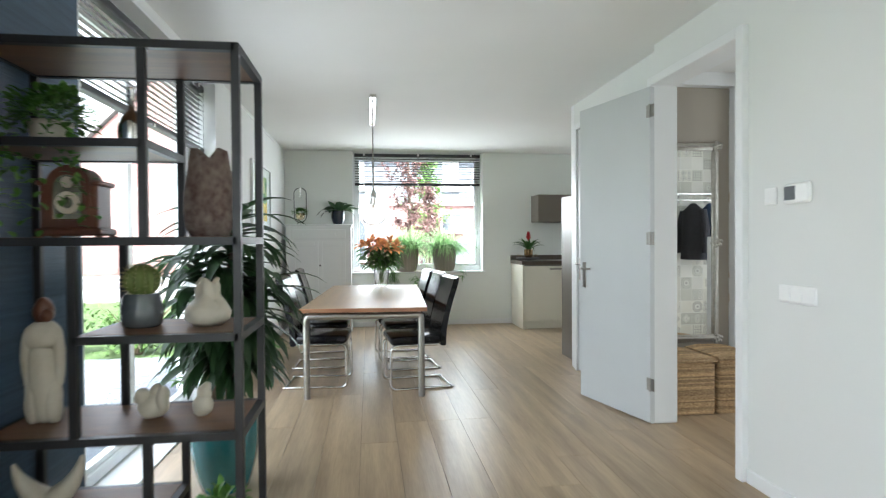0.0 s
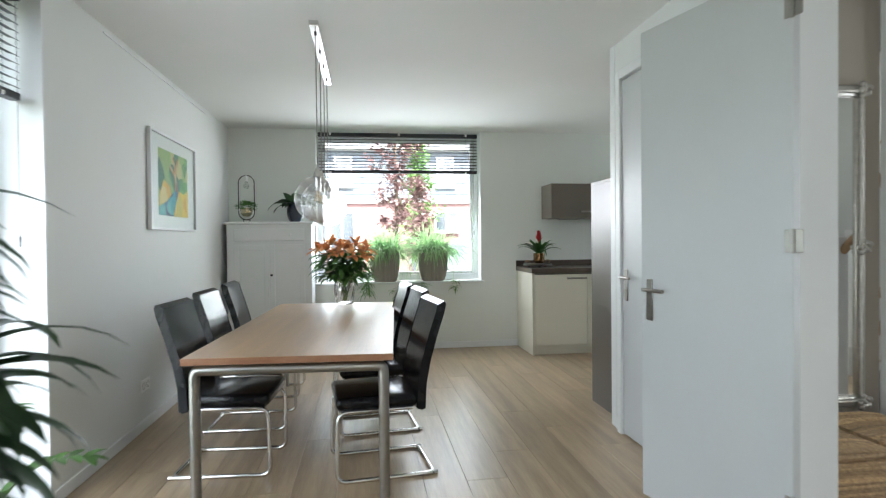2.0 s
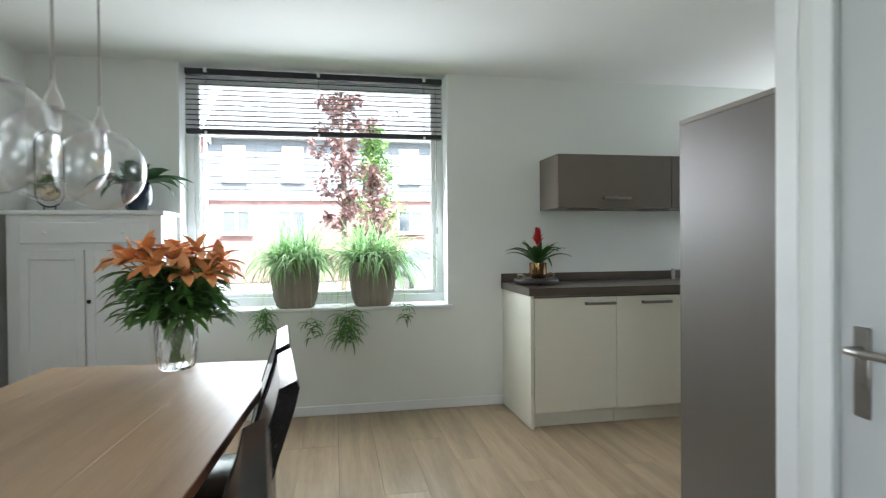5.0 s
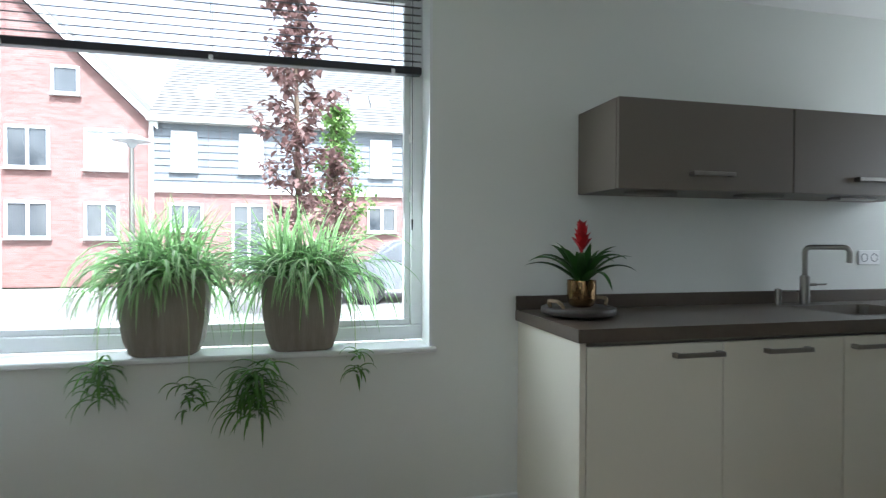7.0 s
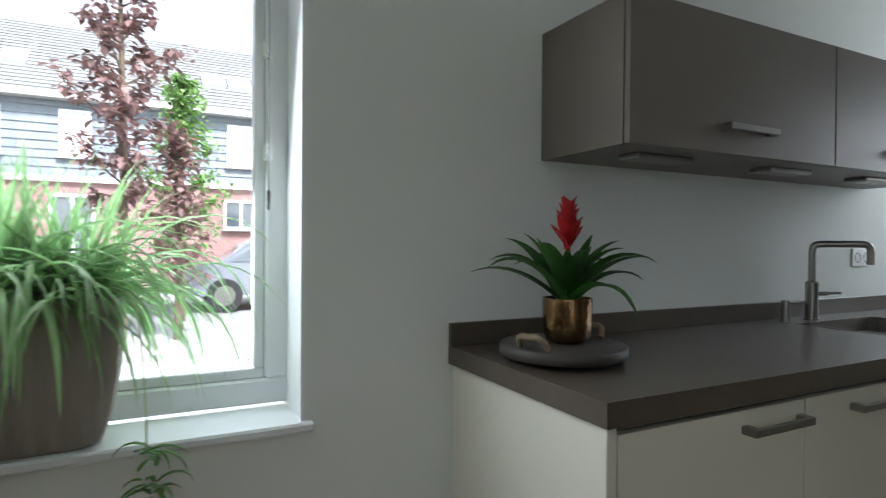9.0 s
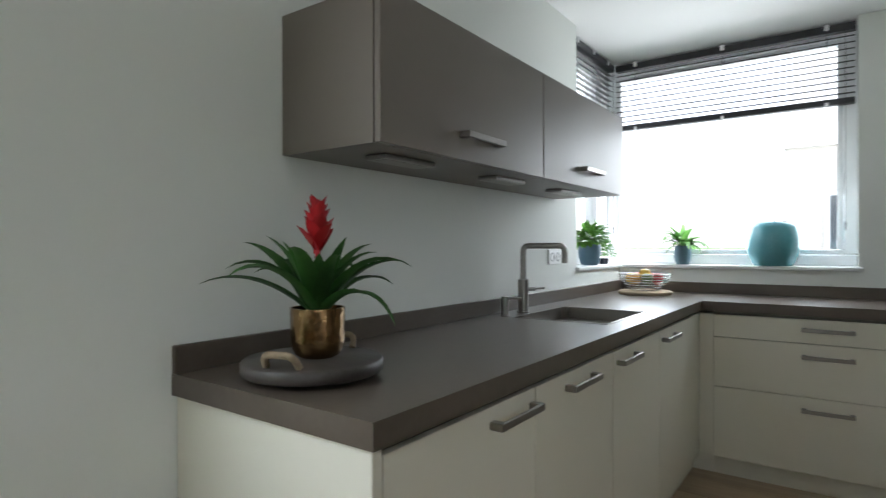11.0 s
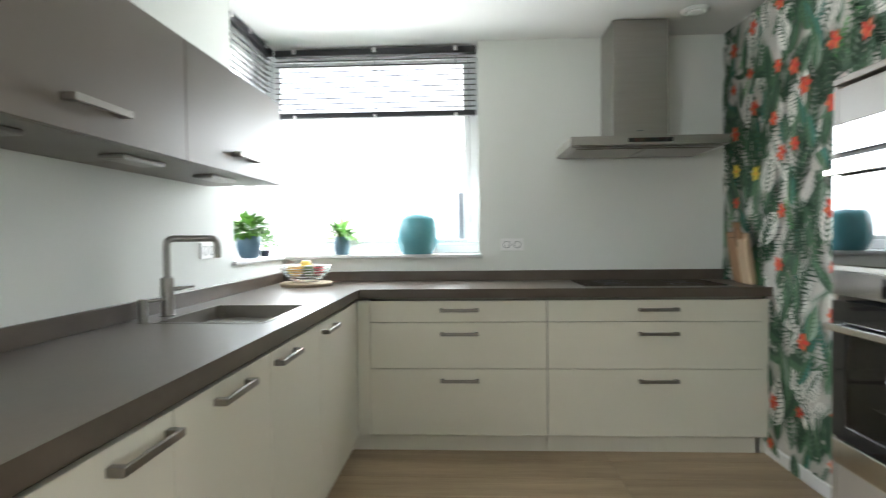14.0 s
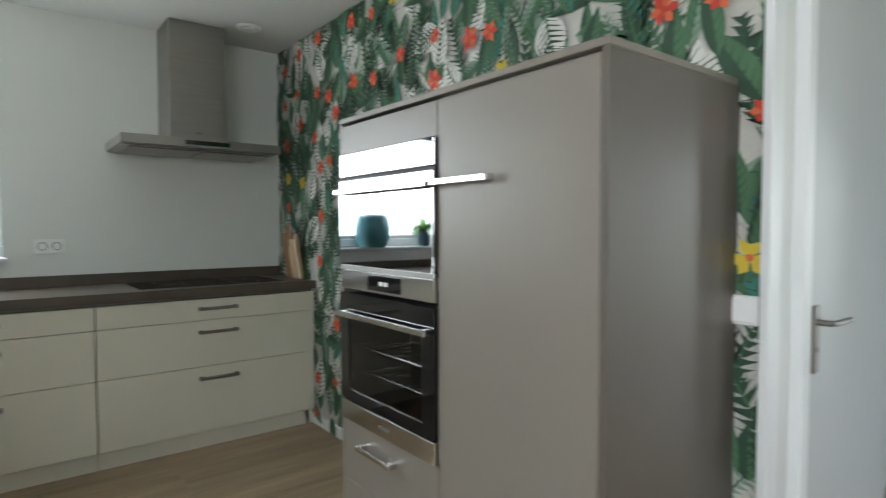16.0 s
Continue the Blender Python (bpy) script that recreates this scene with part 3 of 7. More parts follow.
wall_socket("white double wall socket above the worktop", 2, (4.01, YN, 1.20), 0)
wall_socket("white double wall socket beside the kitchen window", 2, (XH, 6.40, 1.195), -90)
wall_socket("white double wall socket low on the wall", 2, (XW, 5.48, 0.30), 90)
wall_socket("white triple light switch", 3, (XE, 1.975, 0.995), -90, True)
wall_socket("white double switch on the leaf wallpaper", 1, (1.818, YP + 0.012, 1.075), 180, True)
th = thing("thermostat", "white thermostat with a grey display", "thermostat", (XE, 1.965, 1.455), -90)
part("case", boxes((-0.078, -0.026, -0.046, 0.078, 0, 0.046), bevel=0.01), M_WHITE, th, smooth=40)
part("display", boxes((-0.066, -0.0275, -0.03, 0.0, -0.0262, 0.032)), M_GREYPL, th, "grey display")
wall_socket("small white sensor beside the thermostat", 1, (XE, 2.145, 1.453), -90, True)

# wall cabinets and their lamps
for x0, hx in ((2.197, 0.46), (3.114, 0.46)):
    unit("wall_cabinet", "taupe wall cabinet with a lift-up door", 0.915, 1.515, 1.91, 0.37, [(0, 0.915, 1.513, 1.912, hx, 1.588)], M_TAUPEC, (x0, 7.598, 0), 0, "wall cabinets over the worktop")
for x in (2.45, 3.05, 3.62):
    t = thing("cabinet_lamp", "slim steel lamp under the wall cabinet", "lamp", (x, 7.74, 1.515), 0, "lamps under the wall cabinets")
    part("case", boxes((-0.115, -0.04, -0.014, 0.115, 0.04, 0), bevel=0.003), M_STEEL, t)
    part("lens", boxes((-0.10, -0.03, -0.0155, 0.10, 0.03, -0.0142)), M_HANDLE, t)

# extractor hood
hood = thing("extractor_hood", "brushed steel chimney hood over the hob", "extractor hood", (XH, 5.655, 0))
bm = bmesh.new()
for q in ((-0.538, -0.447, 1.766, -0.002, 0.447, 1.818), (-0.50, -0.43, 1.760, -0.02, 0.43, 1.766)):
    box(bm, *q, bevel=0.002)
part("canopy", bm, M_STEEL, hood)
part("chimney", boxes((-0.315, -0.182, 1.8185, -0.002, 0.152, 2.11), bevel=0.0015), M_STEEL, hood)
part("chimney", boxes((-0.313, -0.180, 2.1105, -0.002, 0.150, 2.557), bevel=0.0015), M_STEEL, hood)
for y0, y1 in ((-0.40, -0.005), (0.005, 0.40)):
    bm = bmesh.new()
    box(bm, -0.46, y0, 1.753, -0.07, y1, 1.7595, bevel=0.002)
    part("filter", bm, M_HANDLE, hood, "steel grease filter")
part("control_panel", boxes((-0.5395, -0.13, 1.781, -0.5382, 0.12, 1.806)), M_GLASSB, hood, "black control strip")
part("badge", boxes((-0.3165, -0.03, 1.882, -0.3152, 0.005, 1.888)), M_GREYPL, hood, "small grey badge")

hob = thing("hob", "black glass induction hob in the worktop", "hob", (4.80, 5.61, 0.955))
part("glass", boxes((-0.245, -0.415, 0.0005, 0.25, 0.415, 0.006), bevel=0.001), M_GLASSB, hob)
part("edge", boxes((-0.25, -0.42, 0.0004, -0.246, 0.42, 0.0075)), M_STEEL, hob, "steel front edge")
for dx, dy, r in ((-0.1, -0.2, 0.09), (0.12, -0.2, 0.075), (-0.1, 0.2, 0.075), (0.12, 0.2, 0.09)):
    bm = bmesh.new()
    tube(bm, [(dx + r * math.cos(a * math.pi / 12), dy + r * math.sin(a * math.pi / 12), 0.0061) for a in range(24)], 0.0008, n=4, closed=True)
    part("cooking_zone", bm, M_GREYPL, hob, "thin grey ring")

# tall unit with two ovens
# front colour darkened, painting the shade on the cabinet's west side
M_TALLSHADE = surface("shaded_side_panel", (0.118, 0.102, 0.084), (0.13, 0.113, 0.094), 0.36, scale=2, bump=0.02)
YT = 5.595
tall = thing("tall_cabinet", "tall grey-beige cabinet beside the ovens", "kitchen cabinet", (0, 0, 0), 0)
part("side_panel", boxes((1.842, YP + 0.002, 0, 1.862, YT, 1.690), bevel=0.0015), M_TALLSHADE, tall, "grey-beige side panel, coloured darker for shade")
part("body", boxes((1.8635, YP + 0.002, 0.1, 2.44, YT - 0.022, 1.6885)), M_TALL, tall)
part("plinth", boxes((1.8635, YT - 0.07, 0, 2.44, YT - 0.055, 0.1)), M_TALL, tall)
dr = part("door", boxes((1.8635, YT - 0.02, 0.1, 2.4395, YT, 1.679), bevel=0.002), M_TALL, tall)
part("top_panel", boxes((1.842, YP + 0.002, 1.6905, 3.052, YT + 0.002, 1.710), bevel=0.002), M_TALL, tall)
bm = bmesh.new()
bar_handle(bm, 0, 0, 0.24)
bmesh.ops.transform(bm, matrix=pose(2.315, YT, 1.435, 0, 0, 180), verts=bm.verts)
part("handle", bm, M_CHROME, dr, "steel bar handle")
ovc = thing("oven_cabinet", "grey-beige cabinet that holds two ovens", "kitchen cabinet", (0, 0, 0), 0)
part("side_panel", boxes((3.033, YP + 0.002, 0, 3.052, YT, 1.689), bevel=0.0015), M_TALL, ovc)
part("body", boxes((2.442, YP + 0.002, 0.1, 3.0315, YT - 0.3, 1.6885)), M_TALL, ovc)
part("plinth", boxes((2.442, YT - 0.07, 0, 3.0315, YT - 0.055, 0.1)), M_TALL, ovc)
part("top_front", boxes((2.442, YT - 0.02, 1.575, 3.0315, YT, 1.679), bevel=0.002), M_TALL, ovc)
for a, b in ((0.1, 0.345), (0.348, 0.575)):
    d = part("drawer_front", boxes((2.442, YT - 0.02, a, 3.0315, YT, b), bevel=0.002), M_TALL, ovc)
    bm = bmesh.new()
    bar_handle(bm, 0, 0, 0.22)
    bmesh.ops.transform(bm, matrix=pose(2.775, YT, b - 0.07, 0, 0, 180), verts=bm.verts)
    part("handle", bm, M_CHROME, d, "steel bar handle")
X0, X1 = 2.444, 3.0295


def oven_handle(z):
    bm = bmesh.new()
    box(bm, X0 + 0.01, YT + 0.032, z - 0.010, X1 - 0.004, YT + 0.044, z + 0.010, bevel=0.003)
    for x in (X0 + 0.03, X1 - 0.05):
        box(bm, x, YT + 0.002, z - 0.008, x + 0.02, YT + 0.034, z + 0.008, bevel=0.002)
    return bm


ov = thing("compact_oven", "compact oven with mirror-dark glass and steel handle", "oven", (0, 0, 0), 0)
part("body", boxes((X0 + 0.01, YT - 0.29, 1.15, X1 - 0.01, YT - 0.002, 1.572)), M_CAVITY, ov)
part("control_panel", boxes((X0, YT - 0.001, 1.488, X1, YT + 0.012, 1.572), bevel=0.002), M_OVENGL, ov)
part("door", boxes((X0, YT - 0.001, 1.165, X1, YT + 0.016, 1.475), bevel=0.002), M_OVENGL, ov, "reflecting dark glass door")
part("handle", oven_handle(1.432), M_CHROME, ov, "steel bar handle")
part("display", boxes((2.66, YT + 0.0122, 1.503, 2.84, YT + 0.0128, 1.553)), M_GLASSB, ov, "black display")
part("trim", boxes((X0, YT - 0.001, 1.148, X1, YT + 0.010, 1.163), bevel=0.001), M_STEEL, ov)
ov = thing("oven", "built-in steel oven with a black glass door", "oven", (0, 0, 0), 0)
part("control_panel", boxes((X0, YT - 0.001, 1.075, X1, YT + 0.012, 1.147), bevel=0.002), M_CHROME, ov)
part("display", boxes((2.62, YT + 0.0122, 1.085, 2.83, YT + 0.013, 1.137)), M_GLASSB, ov, "black display")
bm = bmesh.new()
for k in range(2):
    box(bm, 2.70 + 0.03 * k, YT + 0.0132, 1.104, 2.722 + 0.03 * k, YT + 0.0136, 1.118)
part("digits", bm, M_WHITE, ov, "pale digits")
bm = bmesh.new()
for b in ((X0, 0.66, X0 + 0.06, 1.06), (X1 - 0.06, 0.66, X1, 1.06), (X0 + 0.06, 0.98, X1 - 0.06, 1.06), (X0 + 0.06, 0.66, X1 - 0.06, 0.70)):
    box(bm, b[0], YT - 0.001, b[1], b[2], YT + 0.014, b[3])
bmesh.ops.remove_doubles(bm, verts=bm.verts, dist=1e-5)
d = part("door", bm, M_GLASSB, ov, "black glass door")
part("handle", oven_handle(0.985), M_CHROME, d, "steel bar handle")
p = part("door_glass", boxes((X0 + 0.06, YT + 0.006, 0.70, X1 - 0.06, YT + 0.012, 0.98)), glass_mat("smoked_glass", (0.35, 0.35, 0.36)), ov)
bm = bmesh.new()
for b in ((X0 + 0.03, YT - 0.29, 0.64, X1 - 0.03, YT - 0.28, 1.06), (X0 + 0.03, YT - 0.28, 0.64, X0 + 0.045, YT - 0.003, 1.06), (X1 - 0.045, YT - 0.28, 0.64, X1 - 0.03, YT - 0.003, 1.06), (X0 + 0.045, YT - 0.28, 0.64, X1 - 0.045, YT - 0.003, 0.655), (X0 + 0.045, YT - 0.28, 1.045, X1 - 0.045, YT - 0.003, 1.06)):
    box(bm, *b)
part("cavity", bm, M_CAVITY, ov)
for z in (0.76, 0.85):
    bm = bmesh.new()
    cyl(bm, (X0 + 0.06, YT - 0.05, z), (X1 - 0.06, YT - 0.05, z), 0.003, n=8)
    cyl(bm, (X0 + 0.06, YT - 0.25, z), (X1 - 0.06, YT - 0.25, z), 0.003, n=8)
    for k in range(9):
        cyl(bm, (X0 + 0.09 + 0.05 * k, YT - 0.25, z), (X0 + 0.09 + 0.05 * k, YT - 0.05, z), 0.0018, n=6)
    part("rack", bm, M_CHROME, ov, "steel wire rack")
part("bottom_trim", boxes((X0, YT - 0.001, 0.580, X1, YT + 0.012, 0.652), bevel=0.002), M_CHROME, ov)
part("badge", boxes((2.70, YT + 0.0122, 0.612, 2.76, YT + 0.0128, 0.62)), M_GREYPL, ov, "small grey badge")

vent = thing("ceiling_vent", "round white ceiling vent", "vent", (4.69, 5.36, ZC))
bm = bmesh.new()
lathe(bm, [(0.075, 0), (0.08, -0.006), (0.06, -0.016), (0.052, -0.012), (0.05, -0.004)], n=32)
part("ring", bm, M_WHITE, vent, smooth=40)
bm = bmesh.new()
lathe(bm, [(0, -0.024), (0.042, -0.022), (0.046, -0.016), (0.03, -0.003), (0, -0.003)], n=32)
part("valve", bm, M_WHITE, vent, smooth=40)


# ---- dining table and chairs ----
table = thing("dining_table", "beech dining table on a brushed steel frame", "table", (-0.225, 5.33, 0), -3.0)
TW, TL = 0.50, 1.175
for k in range(7):
    a, b = -TW + 2 * TW * k / 7, -TW + 2 * TW * (k + 1) / 7
    part("tabletop_board", boxes((a + 0.00015, -TL, 0.688, b - 0.00015, TL, 0.722), bevel=0.0003), M_TABLE, table)
for b in ((-TW - 0.003, -TL - 0.003, TW + 0.003, -TL - 0.0004), (-TW - 0.003, TL + 0.0004, TW + 0.003, TL + 0.003), (-TW - 0.003, -TL - 0.0004, -TW - 0.0004, TL + 0.0004), (TW + 0.0004, -TL - 0.0004, TW + 0.003, TL + 0.0004)):
    part("edge_band", boxes((b[0], b[1], 0.689, b[2], b[3], 0.7205)), M_TABLEEDGE, table, "reddish wooden edge")
for sy in (-1, 1):
    bm = bmesh.new()
    y = sy * (TL - 0.045)
    tube(bm, rounded([(-TW + 0.045, y, 0.0), (-TW + 0.045, y, 0.655), (TW - 0.045, y, 0.655), (TW - 0.045, y, 0.0)], 0.03, 6), 0.026, n=16)
    part("leg_frame", bm, M_STEEL, table, smooth=50)
for sx in (-1, 1):
    bm = bmesh.new()
    box(bm, sx * (TW - 0.06) - 0.012, -TL + 0.06, 0.645, sx * (TW - 0.06) + 0.012, TL - 0.06, 0.687)
    part("rail", bm, M_STEEL, table)


def dining_chair():
    """Cantilever chair facing +x, back at x = -0.25."""
    t = thing("dining_chair", "black leather cantilever dining chair with steel tube frame", "chair", group="chairs round the table")
    W = 0.22
    bm = bmesh.new()
    # seat
    box(bm, -0.20, -W, 0.385, 0.235, W, 0.455, bevel=0.028, segs=3)
    part("seat", bm, M_LEATHER, t, smooth=60)
    bm = bmesh.new()
    prof = [(-0.215, 0.37), (-0.222, 0.50), (-0.245, 0.62), (-0.285, 0.76), (-0.325, 0.88), (-0.335, 0.925)]
    outl = []
    for i, (x, z) in enumerate(prof):
        outl.append((x + 0.022, z))
    back = [(x - 0.024, z) for x, z in prof[::-1]]
    loop = outl + [(-0.352, 0.943)] + back + [(-0.22, 0.362)]
    vs = [[bm.verts.new((x, y, z)) for x, z in loop] for y in (-W, W)]
    n = len(loop)
    for i in range(n):
        bm.faces.new((vs[0][i], vs[0][(i + 1) % n], vs[1][(i + 1) % n], vs[1][i]))
    bm.faces.new(vs[0])
    bm.faces.new(vs[1][::-1])
    bmesh.ops.recalc_face_normals(bm, faces=bm.faces)
    es = [e for e in bm.edges if (abs(e.verts[0].co.y) == W and e.verts[0].co.y == e.verts[1].co.y)]
    bmesh.ops.bevel(bm, geom=es, offset=0.012, segments=3, affect="EDGES")
    part("backrest", bm, M_LEATHER, t, smooth=40)
    for sy in (-1, 1):
        bm = bmesh.new()
        tube(bm, [(-0.18, sy * (W - 0.002), 0.39), (0.22, sy * (W - 0.002), 0.39)], 0.0035, n=6)
        tube(bm, [(x + 0.022, sy * (W - 0.004), z) for x, z in prof], 0.003, n=6)
        part("piping", bm, M_LEATHER, t, smooth=60)
    bm = bmesh.new()
    r = 0.0115
    for sy in (-1, 1):
        y = sy * (W - 0.015)
        tube(bm, rounded([(-0.17, y, 0.377), (0.225, y, 0.377), (0.235, y, r), (-0.25, y, r), (-0.275, 0, r)][:4] + [(-0.275, y, r)], 0.055, 6), r, n=10)
    tube(bm, rounded([(-0.20, -W + 0.015, r), (-0.285, -W + 0.015, r), (-0.285, W - 0.015, r), (-0.20, W - 0.015, r)], 0.05, 6), r, n=10)
    part("frame", bm, M_CHROME, t, "polished steel tube frame", smooth=60)
    return t


chair = dining_chair()
chair.matrix_basis = pose(-0.655, 4.73, 0, 0, 0, -4)
for x, y, r in ((-0.685, 5.49, -2), (-0.70, 6.28, 0), (0.135, 4.57, 187), (0.125, 5.29, 186), (0.07, 5.82, 185)):
    copy_thing(chair, pose(x, y, 0, 0, 0, r))

# ---- pendant lamp ----
pl = thing("pendant_lamp", "steel ceiling bar with four clear glass globes", "lamp", (-0.195, 5.37, ZC))
part("ceiling_bar", boxes((-0.028, -0.635, -0.03, 0.028, 0.635, 0), bevel=0.002), M_CHROME, pl)
globe = [(0.016, 0.128)] + [(0.14 * math.sin(a), 0.14 * math.cos(a)) for a in [0.3 + (math.pi - 0.3) * k / 18 for k in range(19)]]
M_SHELL = shell_mat("thin_clear_glass")
M_GLOBE = shell_mat("blown_globe_glass", 0.035, 0.75, True)
for k, dy in enumerate((-0.50, -0.17, 0.15, 0.48)):
    z = -1.03
    bm = bmesh.new()
    lathe(bm, [(r, z + h) for r, h in globe], n=36)
    for v in bm.verts:
        v.co.y += dy
    g = part("globe", bm, M_GLOBE, pl, "clear glass globe", smooth=80)
    g.visible_shadow = False
    bm = bmesh.new()
    lathe(bm, [(0, z + 0.215), (0.006, z + 0.215), (0.009, z + 0.19), (0.018, z + 0.17), (0.028, z + 0.145), (0.03, z + 0.128), (0.018, z + 0.125), (0.018, z + 0.07), (0, z + 0.07)], n=24)
    for v in bm.verts:
        v.co.y += dy
    part("lamp_holder", bm, M_CHROME, pl, "polished steel lamp holder", smooth=50)
    bm = bmesh.new()
    cyl(bm, (0, dy, z + 0.21), (0, dy, -0.03), 0.0036, n=8)
    part("cable", bm, M_HANDLE, pl, smooth=60)
    bm = bmesh.new()
    cyl(bm, (0, dy, -0.042), (0, dy, -0.03), 0.008, n=12)
    part("cable_gland", bm, M_BLACK, pl, "small black cable gland", smooth=60)
    bm = bmesh.new()
    lathe(bm, [(0.012, z + 0.07), (0.016, z + 0.055), (0.036, z + 0.01), (0.038, z - 0.008), (0.028, z - 0.034), (0, z - 0.044)], n=20)
    for v in bm.verts:
        v.co.y += dy
    b = part("bulb", bm, M_SHELL, pl, "clear filament bulb", smooth=80)
    b.visible_shadow = False
    bm = bmesh.new()
    for a in range(6):
        c, s = math.cos(a * math.pi / 3), math.sin(a * math.pi / 3)
        cyl(bm, (0.006 * c, dy + 0.006 * s, z + 0.05), (0.02 * c, dy + 0.02 * s, z - 0.012), 0.0011, n=5)
    part("filament", bm, M_FILAMENT, pl, "brass filament")

# ---- secretary cabinet ----
sc = thing("secretary_cabinet", "white painted cabinet with drawer and two doors", "cabinet", (-0.93, 7.965, 0))
YB = -0.375
part("body", boxes((-0.44, YB + 0.004, 0.06, 0.44, 0, 1.46), bevel=0.003), M_TRIM, sc)
part("cornice", boxes((-0.465, YB - 0.02, 1.46, 0.465, 0, 1.49), bevel=0.008), M_TRIM, sc)
part("skirting", boxes((-0.45, YB - 0.006, 0, 0.45, -0.002, 0.06), bevel=0.004), M_TRIM, sc)
d = part("drawer_front", boxes((-0.365, YB - 0.012, 1.285, 0.365, YB + 0.003, 1.415), bevel=0.004), M_TRIM, sc)
for x in (-0.22, 0.22):
    bm = bmesh.new()
    bmesh.ops.create_uvsphere(bm, u_segments=12, v_segments=8, radius=0.009, matrix=Matrix.Translation((x, YB - 0.018, 1.35)))
    part("knob", bm, M_TRIM, d, "small white knob", smooth=60)
for x0, x1 in ((-0.365, -0.004), (0.004, 0.365)):
    bm = bmesh.new()
    for b in ((x0, 0.10, x0 + 0.05, 1.245), (x1 - 0.05, 0.10, x1, 1.245), (x0 + 0.05, 0.10, x1 - 0.05, 0.16), (x0 + 0.05, 1.185, x1 - 0.05, 1.245)):
        box(bm, b[0], YB - 0.012, b[1], b[2], YB + 0.003, b[3], bevel=0.002)
    box(bm, x0 + 0.045, YB - 0.001, 0.15, x1 - 0.045, YB + 0.006, 1.19)
    d = part("door", bm, M_TRIM, sc)
bm = bmesh.new()
bmesh.ops.create_uvsphere(bm, u_segments=12, v_segments=8, radius=0.013, matrix=Matrix.Translation((0.02, YB - 0.013, 0.92)))
part("keyhole", bm, M_BLACK, d, "black keyhole plate", smooth=60)

# ---- plants ----
M_LEAF = surface("dark_leaf", (0.016, 0.045, 0.016), (0.036, 0.085, 0.028), 0.33, scale=9, bump=0.1, per_island=0.3, thin=0.4)
M_SPIDER = surface("striped_leaf", (0.23, 0.42, 0.16), (0.38, 0.57, 0.29), 0.38, scale=7, bump=0.05, per_island=0.35, thin=0.55)
M_SPIDERW = surface("pale_leaf_stripe", (0.62, 0.70, 0.45), (0.54, 0.62, 0.36), 0.4, scale=7, bump=0.05, per_island=0.2, thin=0.55)
M_MIDLEAF = surface("green_leaf", (0.06, 0.165, 0.032), (0.12, 0.26, 0.06), 0.38, scale=9, bump=0.1, per_island=0.3, thin=0.4)
M_IVY = surface("light_green_leaf", (0.07, 0.20, 0.03), (0.13, 0.28, 0.05), 0.42, scale=9, bump=0.1, per_island=0.3, thin=0.4)
M_RED = surface("red_bract", (0.36, 0.008, 0.014), (0.50, 0.018, 0.022), 0.4, scale=9, bump=0.1, per_island=0.2)
M_ORANGE = surface("orange_petal", (0.85, 0.31, 0.09), (0.90, 0.45, 0.18), 0.5, scale=12, bump=0.1, per_island=0.2)
M_BROM = surface("bromeliad_leaf", (0.022, 0.075, 0.016), (0.06, 0.16, 0.035), 0.3, scale=9, bump=0.08, per_island=0.3, thin=0.3)
M_STEM = surface("stem", (0.10, 0.16, 0.04), (0.14, 0.2, 0.06), 0.5, bump=0.1)
M_BARK = surface("bark", (0.10, 0.07, 0.05), (0.18, 0.13, 0.09), 0.85, scale=12, stretch=(3, 3, 0.6), bump=0.6)
M_SOIL = surface("soil", (0.03, 0.022, 0.016), (0.06, 0.045, 0.03), 0.95, scale=30, bump=0.8)
M_TEAL = surface("teal_glaze", (0.015, 0.11, 0.125), (0.03, 0.16, 0.17), 0.18, scale=3, bump=0.05, coat=0.5)
M_POTGREY = surface("washed_wood_pot", (0.23, 0.20, 0.17), (0.38, 0.335, 0.29), 0.8, scale=5, stretch=(5, 5, 0.5), bump=0.4, fine=30)
M_GOLD = surface("hammered_gold", (0.20, 0.12, 0.055), (0.36, 0.225, 0.105), 0.2, 1.0, scale=28, bump=1.0, fine=60)
M_BRASS = surface("pale_brass", (0.60, 0.52, 0.34), (0.68, 0.6, 0.42), 0.25, 1.0, bump=0.02)
M_DARKWOOD = surface("dark_stained_wood", (0.036, 0.030, 0.026), (0.078, 0.066, 0.056), 0.5, scale=3, stretch=(8, 1, 8), bump=0.2, fine=14)
M_ROPE = surface("rope", (0.20, 0.145, 0.09), (0.32, 0.245, 0.16), 0.9, scale=60, bump=0.6)
M_NAVY = surface("navy_glaze", (0.012, 0.02, 0.035), (0.02, 0.03, 0.05), 0.2, bump=0.03, coat=0.4)
M_BLUEPOT = surface("blue_grey_pot", (0.06, 0.12, 0.17), (0.09, 0.16, 0.21), 0.4, bump=0.05)
RND = random.Random(7)


